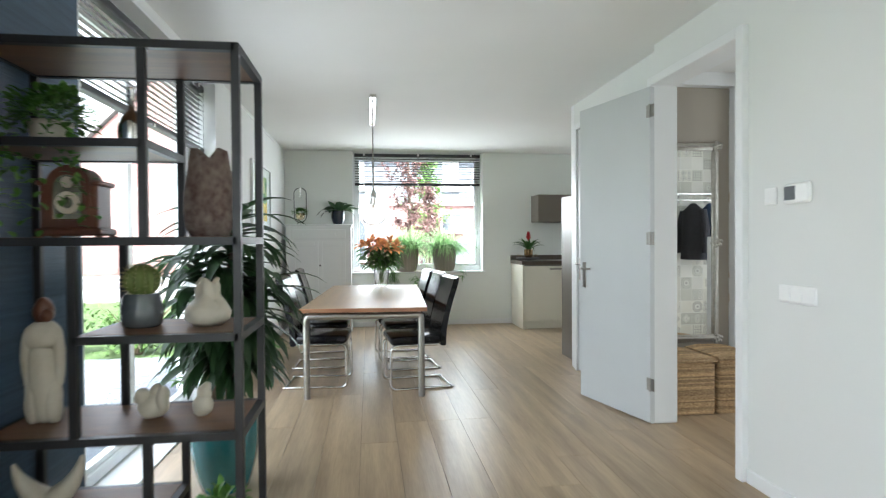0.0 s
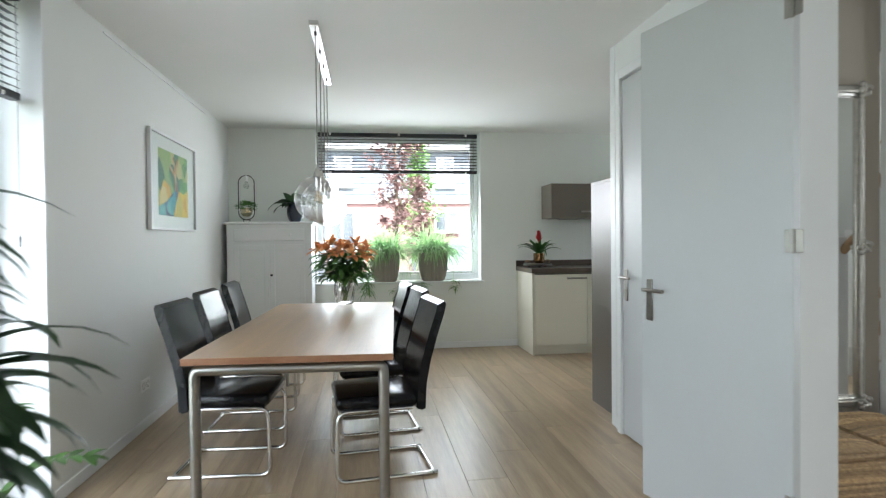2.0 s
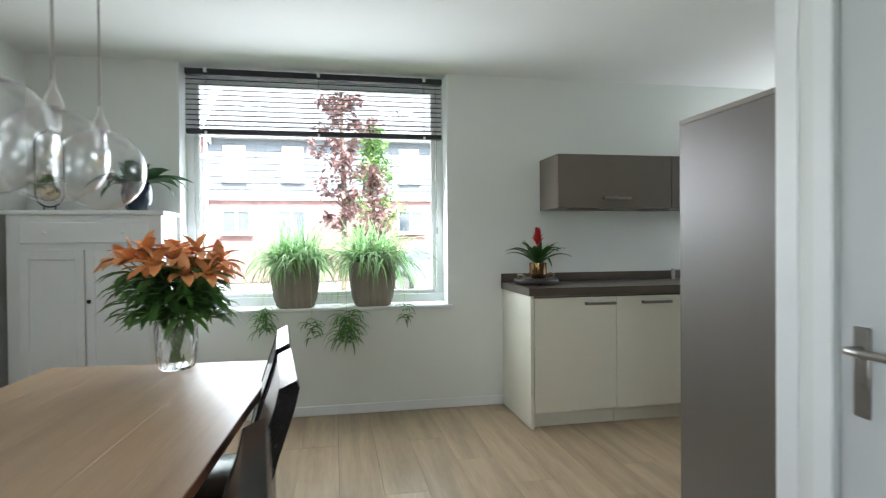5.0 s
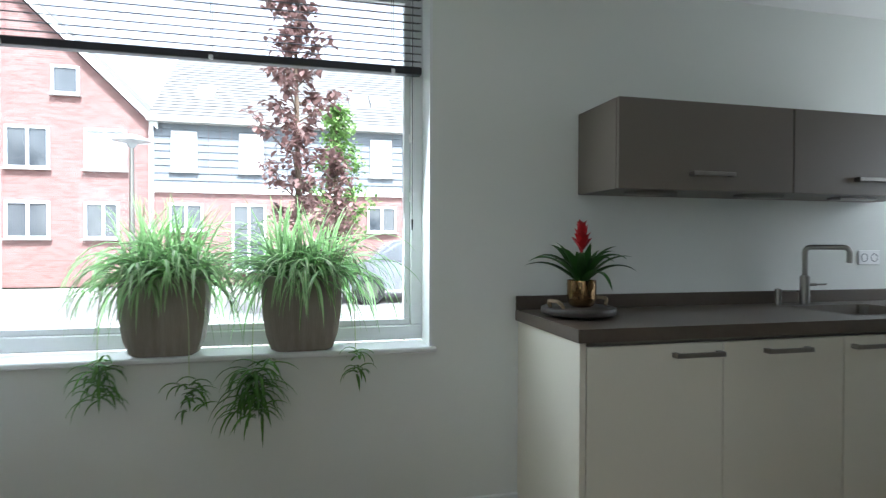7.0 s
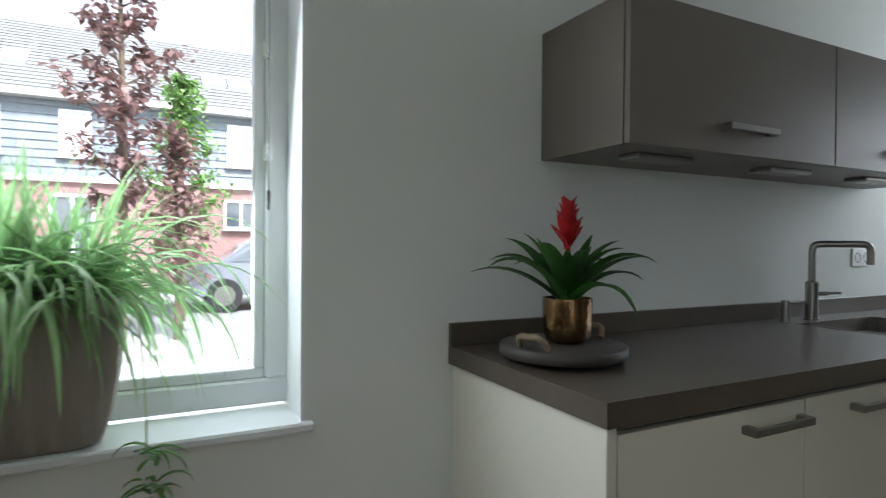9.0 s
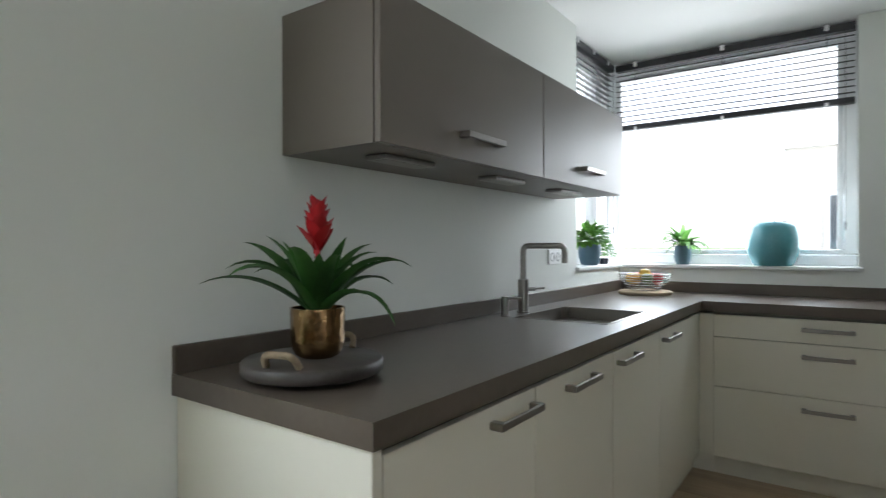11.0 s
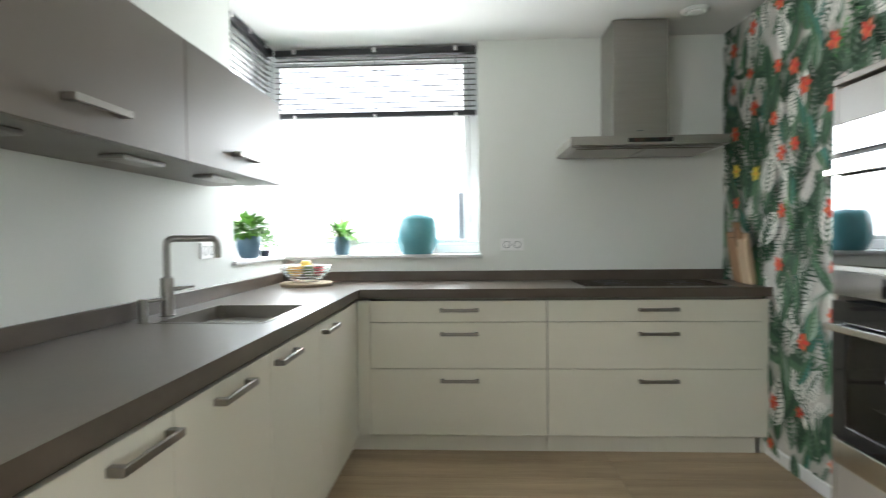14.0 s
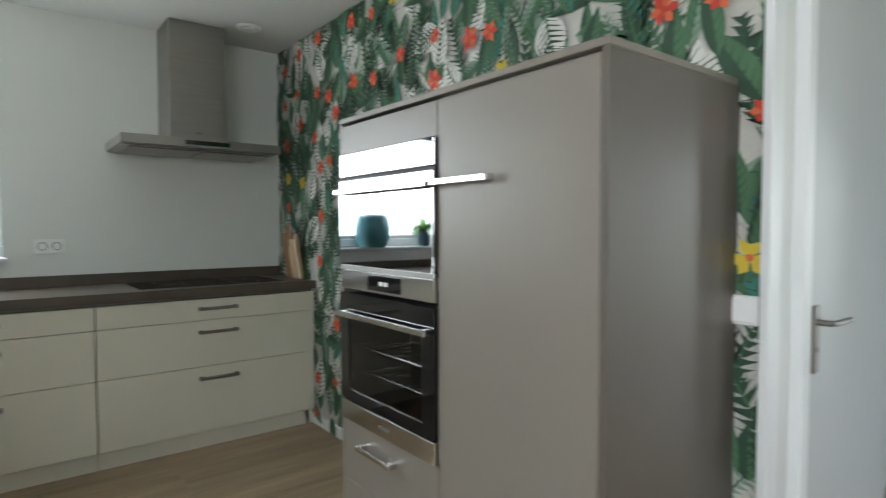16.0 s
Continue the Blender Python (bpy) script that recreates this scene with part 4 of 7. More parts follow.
def leaf(bm, base, way, length, width, droop=0.5, segs=6, fold=0.25, tip=1.0, mat=0, twist=0.0, stripe=None):
    """A long leaf that bends down, folded along its midrib."""
    base, d = Vector(base), Vector(way).normalized()
    side = d.cross(Vector((0, 0, 1)))
    if side.length < 0.05:
        side = Vector((1, 0, 0))
    side.normalize()
    side = (Matrix.Rotation(twist, 3, d) @ side)
    p, rows = base.copy(), []
    step = length / segs
    for i in range(segs + 1):
        t = i / segs
        w = width * (math.sin(math.pi * min(1, (0.12 + 0.88 * t) ** tip)) ** 0.75 if t < 1 else 0.02)
        n = side.cross(d).normalized()
        rows.append((p - side * w / 2 + n * w * fold, p.copy(), p + side * w / 2 + n * w * fold))
        d = (d + Vector((0, 0, -1)) * droop * step / max(length, 0.01) * (0.5 + 1.2 * t)).normalized()
        p = p + d * step
    vs = [[bm.verts.new(q) for q in r] for r in rows]
    for a, b in zip(vs, vs[1:]):
        for k in (0, 1):
            f = bm.faces.new((a[k], a[k + 1], b[k + 1], b[k]))
            f.material_index = mat
            f.smooth = True
    if stripe is not None:
        for a, b in zip(rows, rows[1:]):
            q = []
            for r, s in ((a, 0), (b, 0)):
                n = Vector((0, 0, 0.0012))
                q += [r[1] * 0.72 + r[0] * 0.28 + n, r[1] * 0.72 + r[2] * 0.28 + n]
            f = bm.faces.new([bm.verts.new(q[0]), bm.verts.new(q[1]), bm.verts.new(q[3]), bm.verts.new(q[2])])
            f.material_index = stripe
            f.smooth = True


def small_leaves(bm, centre, radius, count, size, rnd, squash=0.8, mat=0):
    """A cushion of small leaves that point outward."""
    for _ in range(count):
        a, u = rnd.uniform(0, 2 * math.pi), rnd.uniform(-0.3, 1)
        d = Vector((math.cos(a) * math.sqrt(1 - u * u), math.sin(a) * math.sqrt(1 - u * u), u))
        p = Vector(centre) + Vector((d.x, d.y, d.z * squash)) * radius * rnd.uniform(0.45, 1.0)
        leaf(bm, p, d + Vector((rnd.uniform(-0.6, 0.6), rnd.uniform(-0.6, 0.6), rnd.uniform(-0.2, 0.5))), size * rnd.uniform(0.7, 1.25), size * 0.6, 0.8, 3, 0.15, mat=mat)


def turned(name, profile, mat, parent, at=(0, 0, 0), n=32, label="", smooth=50):
    bm = bmesh.new()
    lathe(bm, profile, n, at)
    return part(name, bm, mat, parent, label, smooth)


def pot_profile(r0, r1, h, wall=0.012, belly=0.0):
    pr = [(0, 0), (r0 * 0.96, 0), (r0, 0.006)]
    for k in range(1, 9):
        t = k / 8
        pr.append((r0 + (r1 - r0) * t + belly * math.sin(math.pi * t), h * t))
    return pr + [(r1 - wall, h), (r1 - wall - 0.004, h * 0.86), (0, h * 0.86)]


# spider plants on the sill
def spider_plant(at, seed, babies):
    rnd = random.Random(seed)
    t = thing("spider_plant", "lush striped spider plant in a grey-washed square pot", "potted plant", at, group="spider plants on the sill")
    bm = bmesh.new()
    prof = [(0.0, 0.0), (0.105, 0.0), (0.125, 0.012), (0.142, 0.07), (0.155, 0.16), (0.16, 0.25), (0.16, 0.33), (0.152, 0.335), (0.146, 0.325), (0.142, 0.29), (0, 0.29)]
    n = 40
    rings = []
    for r, z in prof:
        ring = []
        for k in range(n):
            a = 2 * math.pi * k / n
            c, s = math.cos(a), math.sin(a)
            q = (abs(c) ** 5 + abs(s) ** 5) ** (-1 / 5)
            rib = 1 + (0.022 if (k % 3 == 0 and 0.05 < z < 0.3) else 0)
            ring.append(bm.verts.new(((r * 1.08) * c * q * rib if r else 0, r * 0.60 * s * q * rib, z)))
        rings.append(ring)
    for a, b in zip(rings, rings[1:]):
        for k in range(n):
            f = [a[k], a[(k + 1) % n], b[(k + 1) % n], b[k]]
            bm.faces.new(f)
    bmesh.ops.remove_doubles(bm, verts=bm.verts, dist=1e-5)
    part("pot", bm, M_POTGREY, t, "grey-washed ribbed square pot", smooth=35)
    bm = bmesh.new()
    box(bm, -0.135, -0.075, 0.27, 0.135, 0.075, 0.298)
    part("soil", bm, M_SOIL, t)
    bm = bmesh.new()
    for k in range(430):
        a = rnd.uniform(0, 2 * math.pi)
        up = rnd.uniform(0.5, 2.6) if k % 6 else rnd.uniform(2.5, 5.0)
        leaf(bm, (rnd.uniform(-0.13, 0.13), rnd.uniform(-0.06, 0.06), 0.29), (math.cos(a), math.sin(a) * 0.75, up), rnd.uniform(0.26, 0.60) * (0.72 if math.sin(a) < -0.35 else 1.0) if k % 6 else rnd.uniform(0.26, 0.44), rnd.uniform(0.010, 0.019), rnd.uniform(2.0, 4.4) if k % 6 else rnd.uniform(0.5, 1.4), 9, 0.3, 0.8, 0, twist=rnd.uniform(-0.4, 0.4), stripe=1)
    part("leaves", bm, [M_SPIDER, M_SPIDERW], t, "green leaves with a pale stripe")
    for bx, by, bz, size, cnt in babies:
        bm = bmesh.new()
        tube(bm, rounded([(bx * 0.6, -0.04, 0.31), (bx * 0.9, -0.17, 0.37), (bx, by, 0.12), (bx, by, bz + 0.02)], 0.08, 6), 0.0018, n=5)
        part("runner", bm, M_SPIDERW, t, "thin pale runner", smooth=60)
        bm = bmesh.new()
        for _ in range(int(cnt * 1.7)):
            a = rnd.uniform(0, 2 * math.pi)
            leaf(bm, (bx + rnd.uniform(-0.25, 0.25) * size, by + rnd.uniform(-0.1, 0.05) * size, bz + rnd.uniform(-0.9, 0.35) * size), (math.cos(a), math.sin(a) * 0.7, rnd.uniform(-0.1, 1.0)), rnd.uniform(0.6, 1.2) * size, 0.013, rnd.uniform(1.2, 3.2), 5, 0.3, 0.8)
        part("plantlet", bm, M_IVY, t)
    return t


spider_plant((0.308, 8.035, 0.795), 3, ((-0.215, -0.15, -0.03, 0.13, 30), (0.12, -0.15, -0.12, 0.11, 16)))
spider_plant((0.875, 8.035, 0.795), 5, ((-0.20, -0.15, -0.10, 0.18, 52), (0.225, -0.15, -0.02, 0.09, 12)))

# bromeliad on a tray
tr = thing("wooden_tray", "round dark wooden tray with rope handles", "tray", (2.055, 7.68, 0.955))
turned("board", [(0, 0.012), (0.157, 0.012), (0.163, 0.018), (0.163, 0.038), (0.158, 0.043), (0, 0.043)], M_DARKWOOD, tr, n=48)
for a in range(3):
    turned("foot", [(0, 0), (0.014, 0), (0.014, 0.012), (0, 0.012)], M_DARKWOOD, tr, (0.11 * math.cos(a * 2.1 + 0.4), 0.11 * math.sin(a * 2.1 + 0.4), 0), 12)
for s, a0 in ((1, 200), (-1, 20)):
    bm = bmesh.new()
    c = Vector((math.cos(radians(a0)), math.sin(radians(a0)), 0))
    sd = Vector((-c.y, c.x, 0))
    tube(bm, rounded([c * 0.13 - sd * 0.04 + Vector((0, 0, 0.046)), c * 0.15 - sd * 0.035 + Vector((0, 0, 0.075)), c * 0.15 + sd * 0.035 + Vector((0, 0, 0.075)), c * 0.13 + sd * 0.04 + Vector((0, 0, 0.046))], 0.02), 0.008, n=8)
    part("rope_handle", bm, M_ROPE, tr, "thick rope handle", smooth=60)
br = thing("bromeliad", "bromeliad with a red flower in a gold pot", "potted plant", (2.07, 7.68, 0.998))
br.scale = (1.12, 1.12, 1.16)
turned("pot", [(0, 0), (0.036, 0), (0.046, 0.006), (0.053, 0.018), (0.056, 0.035), (0.057, 0.10), (0.0535, 0.10), (0.052, 0.03), (0, 0.028)], M_GOLD, br, n=36, label="hammered gold pot")
bm = bmesh.new()
for k in range(24):
    a, t_ = k * 2.4, k / 24
    ln, wd = 0.26 - 0.11 * t_ + RND.uniform(-0.03, 0.03), 0.032 + 0.018 * t_
    leaf(bm, (0.012 * math.cos(a), 0.012 * math.sin(a), 0.085), (math.cos(a), math.sin(a), 1.0 + 2.4 * t_ + RND.uniform(-0.2, 0.3)), ln, wd + RND.uniform(-0.004, 0.004), 1.5 - 0.9 * t_ + RND.uniform(-0.4, 0.9), 10, 0.25, 0.62, twist=RND.uniform(-0.35, 0.35))
part("leaves", bm, M_BROM, br)
turned("soil", [(0, 0.082), (0.052, 0.082), (0.045, 0.088), (0, 0.09)], M_SOIL, br)
bm = bmesh.new()
cyl(bm, (0, 0, 0.09), (0, 0, 0.27), 0.006, n=8)
for k in range(20):
    a, h = k * 2.4, k / 20
    leaf(bm, (0, 0, 0.205 + 0.07 * h), (math.cos(a), math.sin(a), 1.1 + 1.7 * h), 0.072 - 0.01 * h, 0.040 - 0.008 * h, -0.2, 5, 0.3)
part("flower", bm, M_RED, br, "red flower spike")

# vase with lilies on the table
vs_ = thing("flower_vase", "cut-glass vase with orange lilies", "vase", (-0.10, 6.39, 0.7225))
vs_.scale = (1.2, 1.2, 1.03)
bm = bmesh.new()
out_p = [(0.052, 0.0), (0.06, 0.01), (0.068, 0.06), (0.074, 0.12), (0.072, 0.18), (0.064, 0.215), (0.066, 0.235)]
n = 30
for flip, pr in ((1, out_p), (-1, [(r - 0.006, max(z, 0.014)) for r, z in out_p])):
    rings = []
    for i, (r, z) in enumerate(pr):
        rings.append([bm.verts.new(((r + (0.0025 if (k + i) % 2 and flip > 0 and 0 < i < 6 else 0)) * math.cos(2 * math.pi * k / n), (r + (0.0025 if (k + i) % 2 and flip > 0 and 0 < i < 6 else 0)) * math.sin(2 * math.pi * k / n), z)) for k in range(n)])
    for a, b in zip(rings, rings[1:]):
        for k in range(n):
            bm.faces.new((a[k], a[(k + 1) % n], b[(k + 1) % n], b[k]))
    bm.faces.new(rings[0])
    last = rings[-1] if flip > 0 else last
    if flip < 0:
        for k in range(n):
            bm.faces.new((last[k], last[(k + 1) % n], rings[-1][(k + 1) % n], rings[-1][k]))
p = part("vase", bm, M_GLASS, vs_, "clear cut-glass vase")
p.visible_shadow = False
heads = []
bm, bl, bf = bmesh.new(), bmesh.new(), bmesh.new()
for k in range(19):
    a, rr = k * 2.4, 0.165 * math.sqrt((k + 0.5) / 19)
    top_ = Vector((rr * math.cos(a) * 1.15, rr * math.sin(a), 0.50 - 0.45 * rr + RND.uniform(-0.05, 0.04)))
    tube(bm, [(0.02 * math.cos(a + 2), 0.02 * math.sin(a + 2), 0.03), (top_.x * 0.3, top_.y * 0.3, 0.22), top_ * 0.72 + Vector((0, 0, 0.08)), top_], 0.003, n=5)
    for j in range(20):
        q = Vector((top_.x * 0.75, top_.y * 0.75, RND.uniform(0.22, 0.43)))
        a2 = RND.uniform(0, 6.28)
        leaf(bl, q, (math.cos(a2) + top_.x * 4, math.sin(a2) + top_.y * 4, RND.uniform(-0.2, 0.8)), RND.uniform(0.08, 0.16), 0.03, 1.2, 4, 0.2)
    heads.append((top_, Vector((top_.x * 4, top_.y * 4 - 0.2, 0.7)).normalized()))
part("stems", bm, M_STEM, vs_, smooth=60)
part("leaves", bl, M_MIDLEAF, vs_)
for c, d in heads:
    bf = bmesh.new()
    u = d.orthogonal().normalized()
    w = d.cross(u)
    for k in range(6):
        a = k * math.pi / 3
        o = u * math.cos(a) + w * math.sin(a)
        leaf(bf, c, d * 0.75 + o * 0.7, 0.105, 0.042, 1.0, 5, 0.2)
    for k in range(5):
        a = k * 1.257
        o = u * math.cos(a) + w * math.sin(a)
        cyl(bf, c, c + d * 0.055 + o * 0.015, 0.001, n=4)
    part("lily", bf, M_ORANGE, vs_, "open orange lily")

# dracaena by the garden window
dc = thing("dracaena", "tall dracaena with drooping dark leaves in a teal pot", "potted plant", (-0.98, 2.66, 0))
dc.scale = (1.12, 1.12, 1.0)
turned("pot", pot_profile(0.105, 0.142, 0.40, 0.012, 0.022), M_TEAL, dc, n=40, label="glazed teal pot")
turned("soil", [(0, 0.35), (0.128, 0.35), (0.12, 0.362), (0, 0.37)], M_SOIL, dc)
canes = (((0.03, -0.03), (0.05, -0.05, 1.38), 160), ((-0.05, 0.02), (-0.13, 0.05, 1.16), 95), ((0.02, 0.05), (0.12, 0.07, 1.02), 80))
for (bx, by), tip, cnt in canes:
    bm = bmesh.new()
    tube(bm, [(bx, by, 0.34), (bx * 0.6 + tip[0] * 0.4, by * 0.6 + tip[1] * 0.4, 0.34 + (tip[2] - 0.34) * 0.5), tip], [0.022, 0.018, 0.013], n=10)
    part("trunk", bm, M_BARK, dc, smooth=60)
    bm = bmesh.new()
    for k in range(cnt):
        h = k / cnt
        z = 0.58 + (tip[2] - 0.58) * (0.06 + 0.94 * h)
        f = (z - 0.34) / (tip[2] - 0.34)
        a = k * 2.4 + RND.uniform(-0.4, 0.4)
        p = (bx + (tip[0] - bx) * f, by + (tip[1] - by) * f, z)
        leaf(bm, p, (math.cos(a), math.sin(a), -0.15 + 0.95 * h ** 3 + RND.uniform(-0.2, 0.35)), RND.uniform(0.22, 0.31) + 0.08 * h, RND.uniform(0.045, 0.068), RND.uniform(1.0, 2.2), 7, 0.13, 0.8, twist=RND.uniform(-0.25, 0.25))
    part("leaves", bm, M_LEAF, dc)
# small trailing plant and a feathery one near the dracaena
pt = thing("trailing_plant", "small trailing plant in a dark pot on the floor", "potted plant", (-0.87, 2.14, 0))
turned("pot", pot_profile(0.06, 0.075, 0.13), M_NAVY, pt)
bm = bmesh.new()
small_leaves(bm, (0, 0, 0.13), 0.10, 90, 0.05, RND)
part("leaves", bm, M_IVY, pt)
zz = thing("feather_plant", "potted plant with long arching stems of paired oval leaves", "potted plant", (-1.13, 3.22, 0))
turned("pot", pot_profile(0.085, 0.105, 0.24, 0.01, 0.01), M_NAVY, zz)
turned("soil", [(0, 0.2), (0.093, 0.2), (0.09, 0.212), (0, 0.215)], M_SOIL, zz)
for k, (dx, dy, top) in enumerate(((0.33, 0.08, 0.60), (-0.24, -0.16, 0.66), (-0.30, 0.10, 0.55), (0.02, 0.26, 0.72), (0.08, -0.24, 0.70), (-0.14, -0.34, 0.50))):
    pts = [Vector((dx * q ** 1.5, dy * q ** 1.5, 0.2 + (top - 0.2) * math.sin(q * 1.75))) for q in [i / 12 for i in range(13)]]
    bm = bmesh.new()
    tube(bm, pts, [0.006 - 0.0035 * i / 12 for i in range(13)], n=6)
    part("stem", bm, M_STEM, zz, smooth=60)
    bm = bmesh.new()
    for i in range(4, 13):
        d = (pts[i] - pts[i - 1]).normalized()
        sd = d.cross(Vector((0, 0, 1))).normalized()
        for sgn in (-1, 1):
            leaf(bm, pts[i], sd * sgn + d * 0.7 + Vector((0, 0, RND.uniform(0, 0.4))), RND.uniform(0.06, 0.085), 0.034, 0.5, 5, 0.12, 0.8)
    leaf(bm, pts[-1], pts[-1] - pts[-2], 0.07, 0.03, 0.4, 5, 0.12, 0.8)
    part("leaves", bm, M_MIDLEAF, zz)

# ---- room divider shelf and its things ----
M_SHELFWOOD = surface("mango_wood", (0.10, 0.048, 0.025), (0.23, 0.125, 0.066), 0.5, scale=2.2, stretch=(1, 8, 8), bump=0.15, fine=14)
M_CERAMIC = surface("cream_ceramic", (0.52, 0.47, 0.37), (0.64, 0.60, 0.50), 0.4, scale=7, bump=0.15)
M_BROWNCER = surface("rust_ceramic", (0.045, 0.010, 0.007), (0.24, 0.19, 0.155), 0.7, scale=26, bump=0.9, fine=50)
M_CLOCKWOOD = surface("mahogany", (0.10, 0.035, 0.016), (0.16, 0.06, 0.03), 0.3, scale=3, stretch=(8, 8, 1), bump=0.05, coat=0.3)
SXL, SXR, SYF, SYB = -1.412, -0.645, 1.488, 1.848
sh = thing("open_shelf", "black steel and wood open shelf dividing the room", "shelf")


def post(x, y, z0, z1):
    part("post", boxes((x - 0.0125, y - 0.0125, z0, x + 0.0125, y + 0.0125, z1), bevel=0.0015), M_BLACK, sh)


for x in (SXL, SXR):
    for y in (SYF, SYB):
        post(x, y, 0, 1.868)
for x, z0, z1 in ((-0.92, 1.268, 1.843), (-1.125, 0.661, 1.243), (-0.918, 0.0, 0.637)):
    for y in (SYF, SYB):
        post(x, y, z0, z1)
for x0, x1, z in ((SXL, SXR, 1.855), (SXL, -0.92, 1.555), (SXL, SXR, 1.256), (-1.125, SXR, 0.957), (SXL, SXR, 0.649), (SXL, -0.918, 0.35)):
    bm = bmesh.new()
    for b in ((x0, SYF - 0.0125, x1, SYF + 0.0125), (x0, SYB - 0.0125, x1, SYB + 0.0125), (x0, SYF + 0.0125, x0 + 0.012, SYB - 0.0125), (x1 - 0.0125, SYF + 0.0125, x1 + 0.0125, SYB - 0.0125)):
        box(bm, b[0], b[1], z - 0.0125, b[2], b[3], z + 0.0125)
    part("rail_frame", bm, M_BLACK, sh)
    part("board", boxes((x0 + 0.013, SYF + 0.0135, z - 0.009, x1 - 0.0135, SYB - 0.0135, z + 0.0135), bevel=0.002), M_SHELFWOOD, sh, "reddish-brown wooden board")

# things on the boards
t = thing("trailing_plant", "bushy green trailing plant in a small pot", "potted plant", (-1.27, 1.668, 1.5685))
turned("pot", pot_profile(0.05, 0.065, 0.08), M_CERAMIC, t)
bm = bmesh.new()
small_leaves(bm, (0, 0, 0.09), 0.125, 380, 0.035, RND, 0.85)
for k in range(26):
    a = RND.uniform(0, 6.28)
    for j in range(9):
        q = Vector((math.cos(a) * (0.09 + 0.008 * j), math.sin(a) * (0.09 + 0.008 * j) - 0.06, 0.05 - 0.035 * j * RND.uniform(0.8, 1.2)))
        leaf(bm, q, (RND.uniform(-1, 1), RND.uniform(-1, 1), RND.uniform(-0.5, 0.5)), 0.034, 0.02, 0.6, 3, 0.1)
part("leaves", bm, M_IVY, t)

ck = thing("mantel_clock", "mahogany mantel clock with an arched silver dial", "clock", (-1.195, 1.668, 1.2695), 0)
part("base", boxes((-0.10, -0.06, 0.006, 0.10, 0.06, 0.03), bevel=0.006), M_CLOCKWOOD, ck)
part("case", boxes((-0.086, -0.05, 0.03, 0.086, 0.05, 0.175), bevel=0.003), M_CLOCKWOOD, ck)
for sx in (-1, 1):
    x0, x1 = sorted((sx * 0.066, sx * 0.098))
    part("cornice", boxes((x0, -0.058, 0.168, x1, 0.058, 0.184), bevel=0.005), M_CLOCKWOOD, ck)


def arched(r, z0, z1, y0, y1):
    """An upright slab with a round top."""
    bm = bmesh.new()
    line = [(-r, z0), (r, z0)] + [(r * math.cos(math.pi * k / 20), z1 + r * math.sin(math.pi * k / 20)) for k in range(21)]
    a, b = [bm.verts.new((x, y0, z)) for x, z in line], [bm.verts.new((x, y1, z)) for x, z in line]
    bm.faces.new(a)
    bm.faces.new(b[::-1])
    for k in range(len(line)):
        bm.faces.new((a[k], b[k], b[(k + 1) % len(line)], a[(k + 1) % len(line)]))
    bmesh.ops.recalc_face_normals(bm, faces=bm.faces)
    return bm


part("arch", arched(0.0655, 0.10, 0.168, -0.0535, 0.05), M_CLOCKWOOD, ck, smooth=40)
part("moulding", arched(0.051, 0.055, 0.160, -0.0575, -0.0525), M_CLOCKWOOD, ck)
part("dial", arched(0.044, 0.06, 0.158, -0.0595, -0.0565), M_BRASS, ck, "engraved silver-gold dial")
bm = bmesh.new()
lathe(bm, [(0.018, 0), (0.036, 0), (0.036, 0.002), (0.018, 0.002)], n=32)
bmesh.ops.transform(bm, matrix=pose(0, -0.0598, 0.112, 90, 0, 0), verts=bm.verts)
part("chapter_ring", bm, M_CERAMIC, ck, "pale chapter ring")
bm = bmesh.new()
cyl(bm, (0, -0.062, 0.178), (0, -0.0598, 0.178), 0.018, n=20)
part("moon_dial", bm, M_CERAMIC, ck, "small round dial in the arch")
part("hand", boxes((-0.0015, -0.0645, 0.11, 0.0015, -0.0630, 0.137)), M_BLACK, ck)
for x in (-0.09, 0.09):
    for y in (-0.05, 0.05):
        turned("foot", [(0, 0), (0.012, 0), (0.014, 0.006), (0, 0.007)], M_CLOCKWOOD, ck, (x, y, 0), 12)

bt = thing("glass_bottle", "silver glass bottle vase with a thin neck", "vase", (-1.02, 1.668, 1.5685))
turned("bottle", [(0, 0), (0.035, 0), (0.043, 0.02), (0.043, 0.07), (0.03, 0.10), (0.010, 0.125), (0.009, 0.19), (0.014, 0.20), (0.008, 0.198), (0, 0.13)], surface("mercury_glass", (0.75, 0.74, 0.72), (0.6, 0.59, 0.57), 0.15, 1.0, scale=9, bump=0.2), bt)

ow = bmesh.new()
lathe(ow, [(0, 0), (0.060, 0), (0.075, 0.03), (0.083, 0.09), (0.082, 0.15), (0.074, 0.20), (0.068, 0.235), (0.06, 0.262), (0.04, 0.27), (0, 0.265)], n=32)
for v in ow.verts:
    v.co.y *= 0.8
    if v.co.z > 0.255 and abs(v.co.x) > 0.03:
        v.co.z += 0.03
for v in ow.verts:
    v.co += v.co.normalized() * 0.006 * math.sin(v.co.x * 160 + 3 * math.sin(v.co.z * 70)) * math.cos(v.co.z * 130)
solid("owl_figurine", ow, M_BROWNCER, "rough rust and grey ceramic owl figurine", "figurine", at=(-0.775, 1.668, 1.2695), smooth=50)

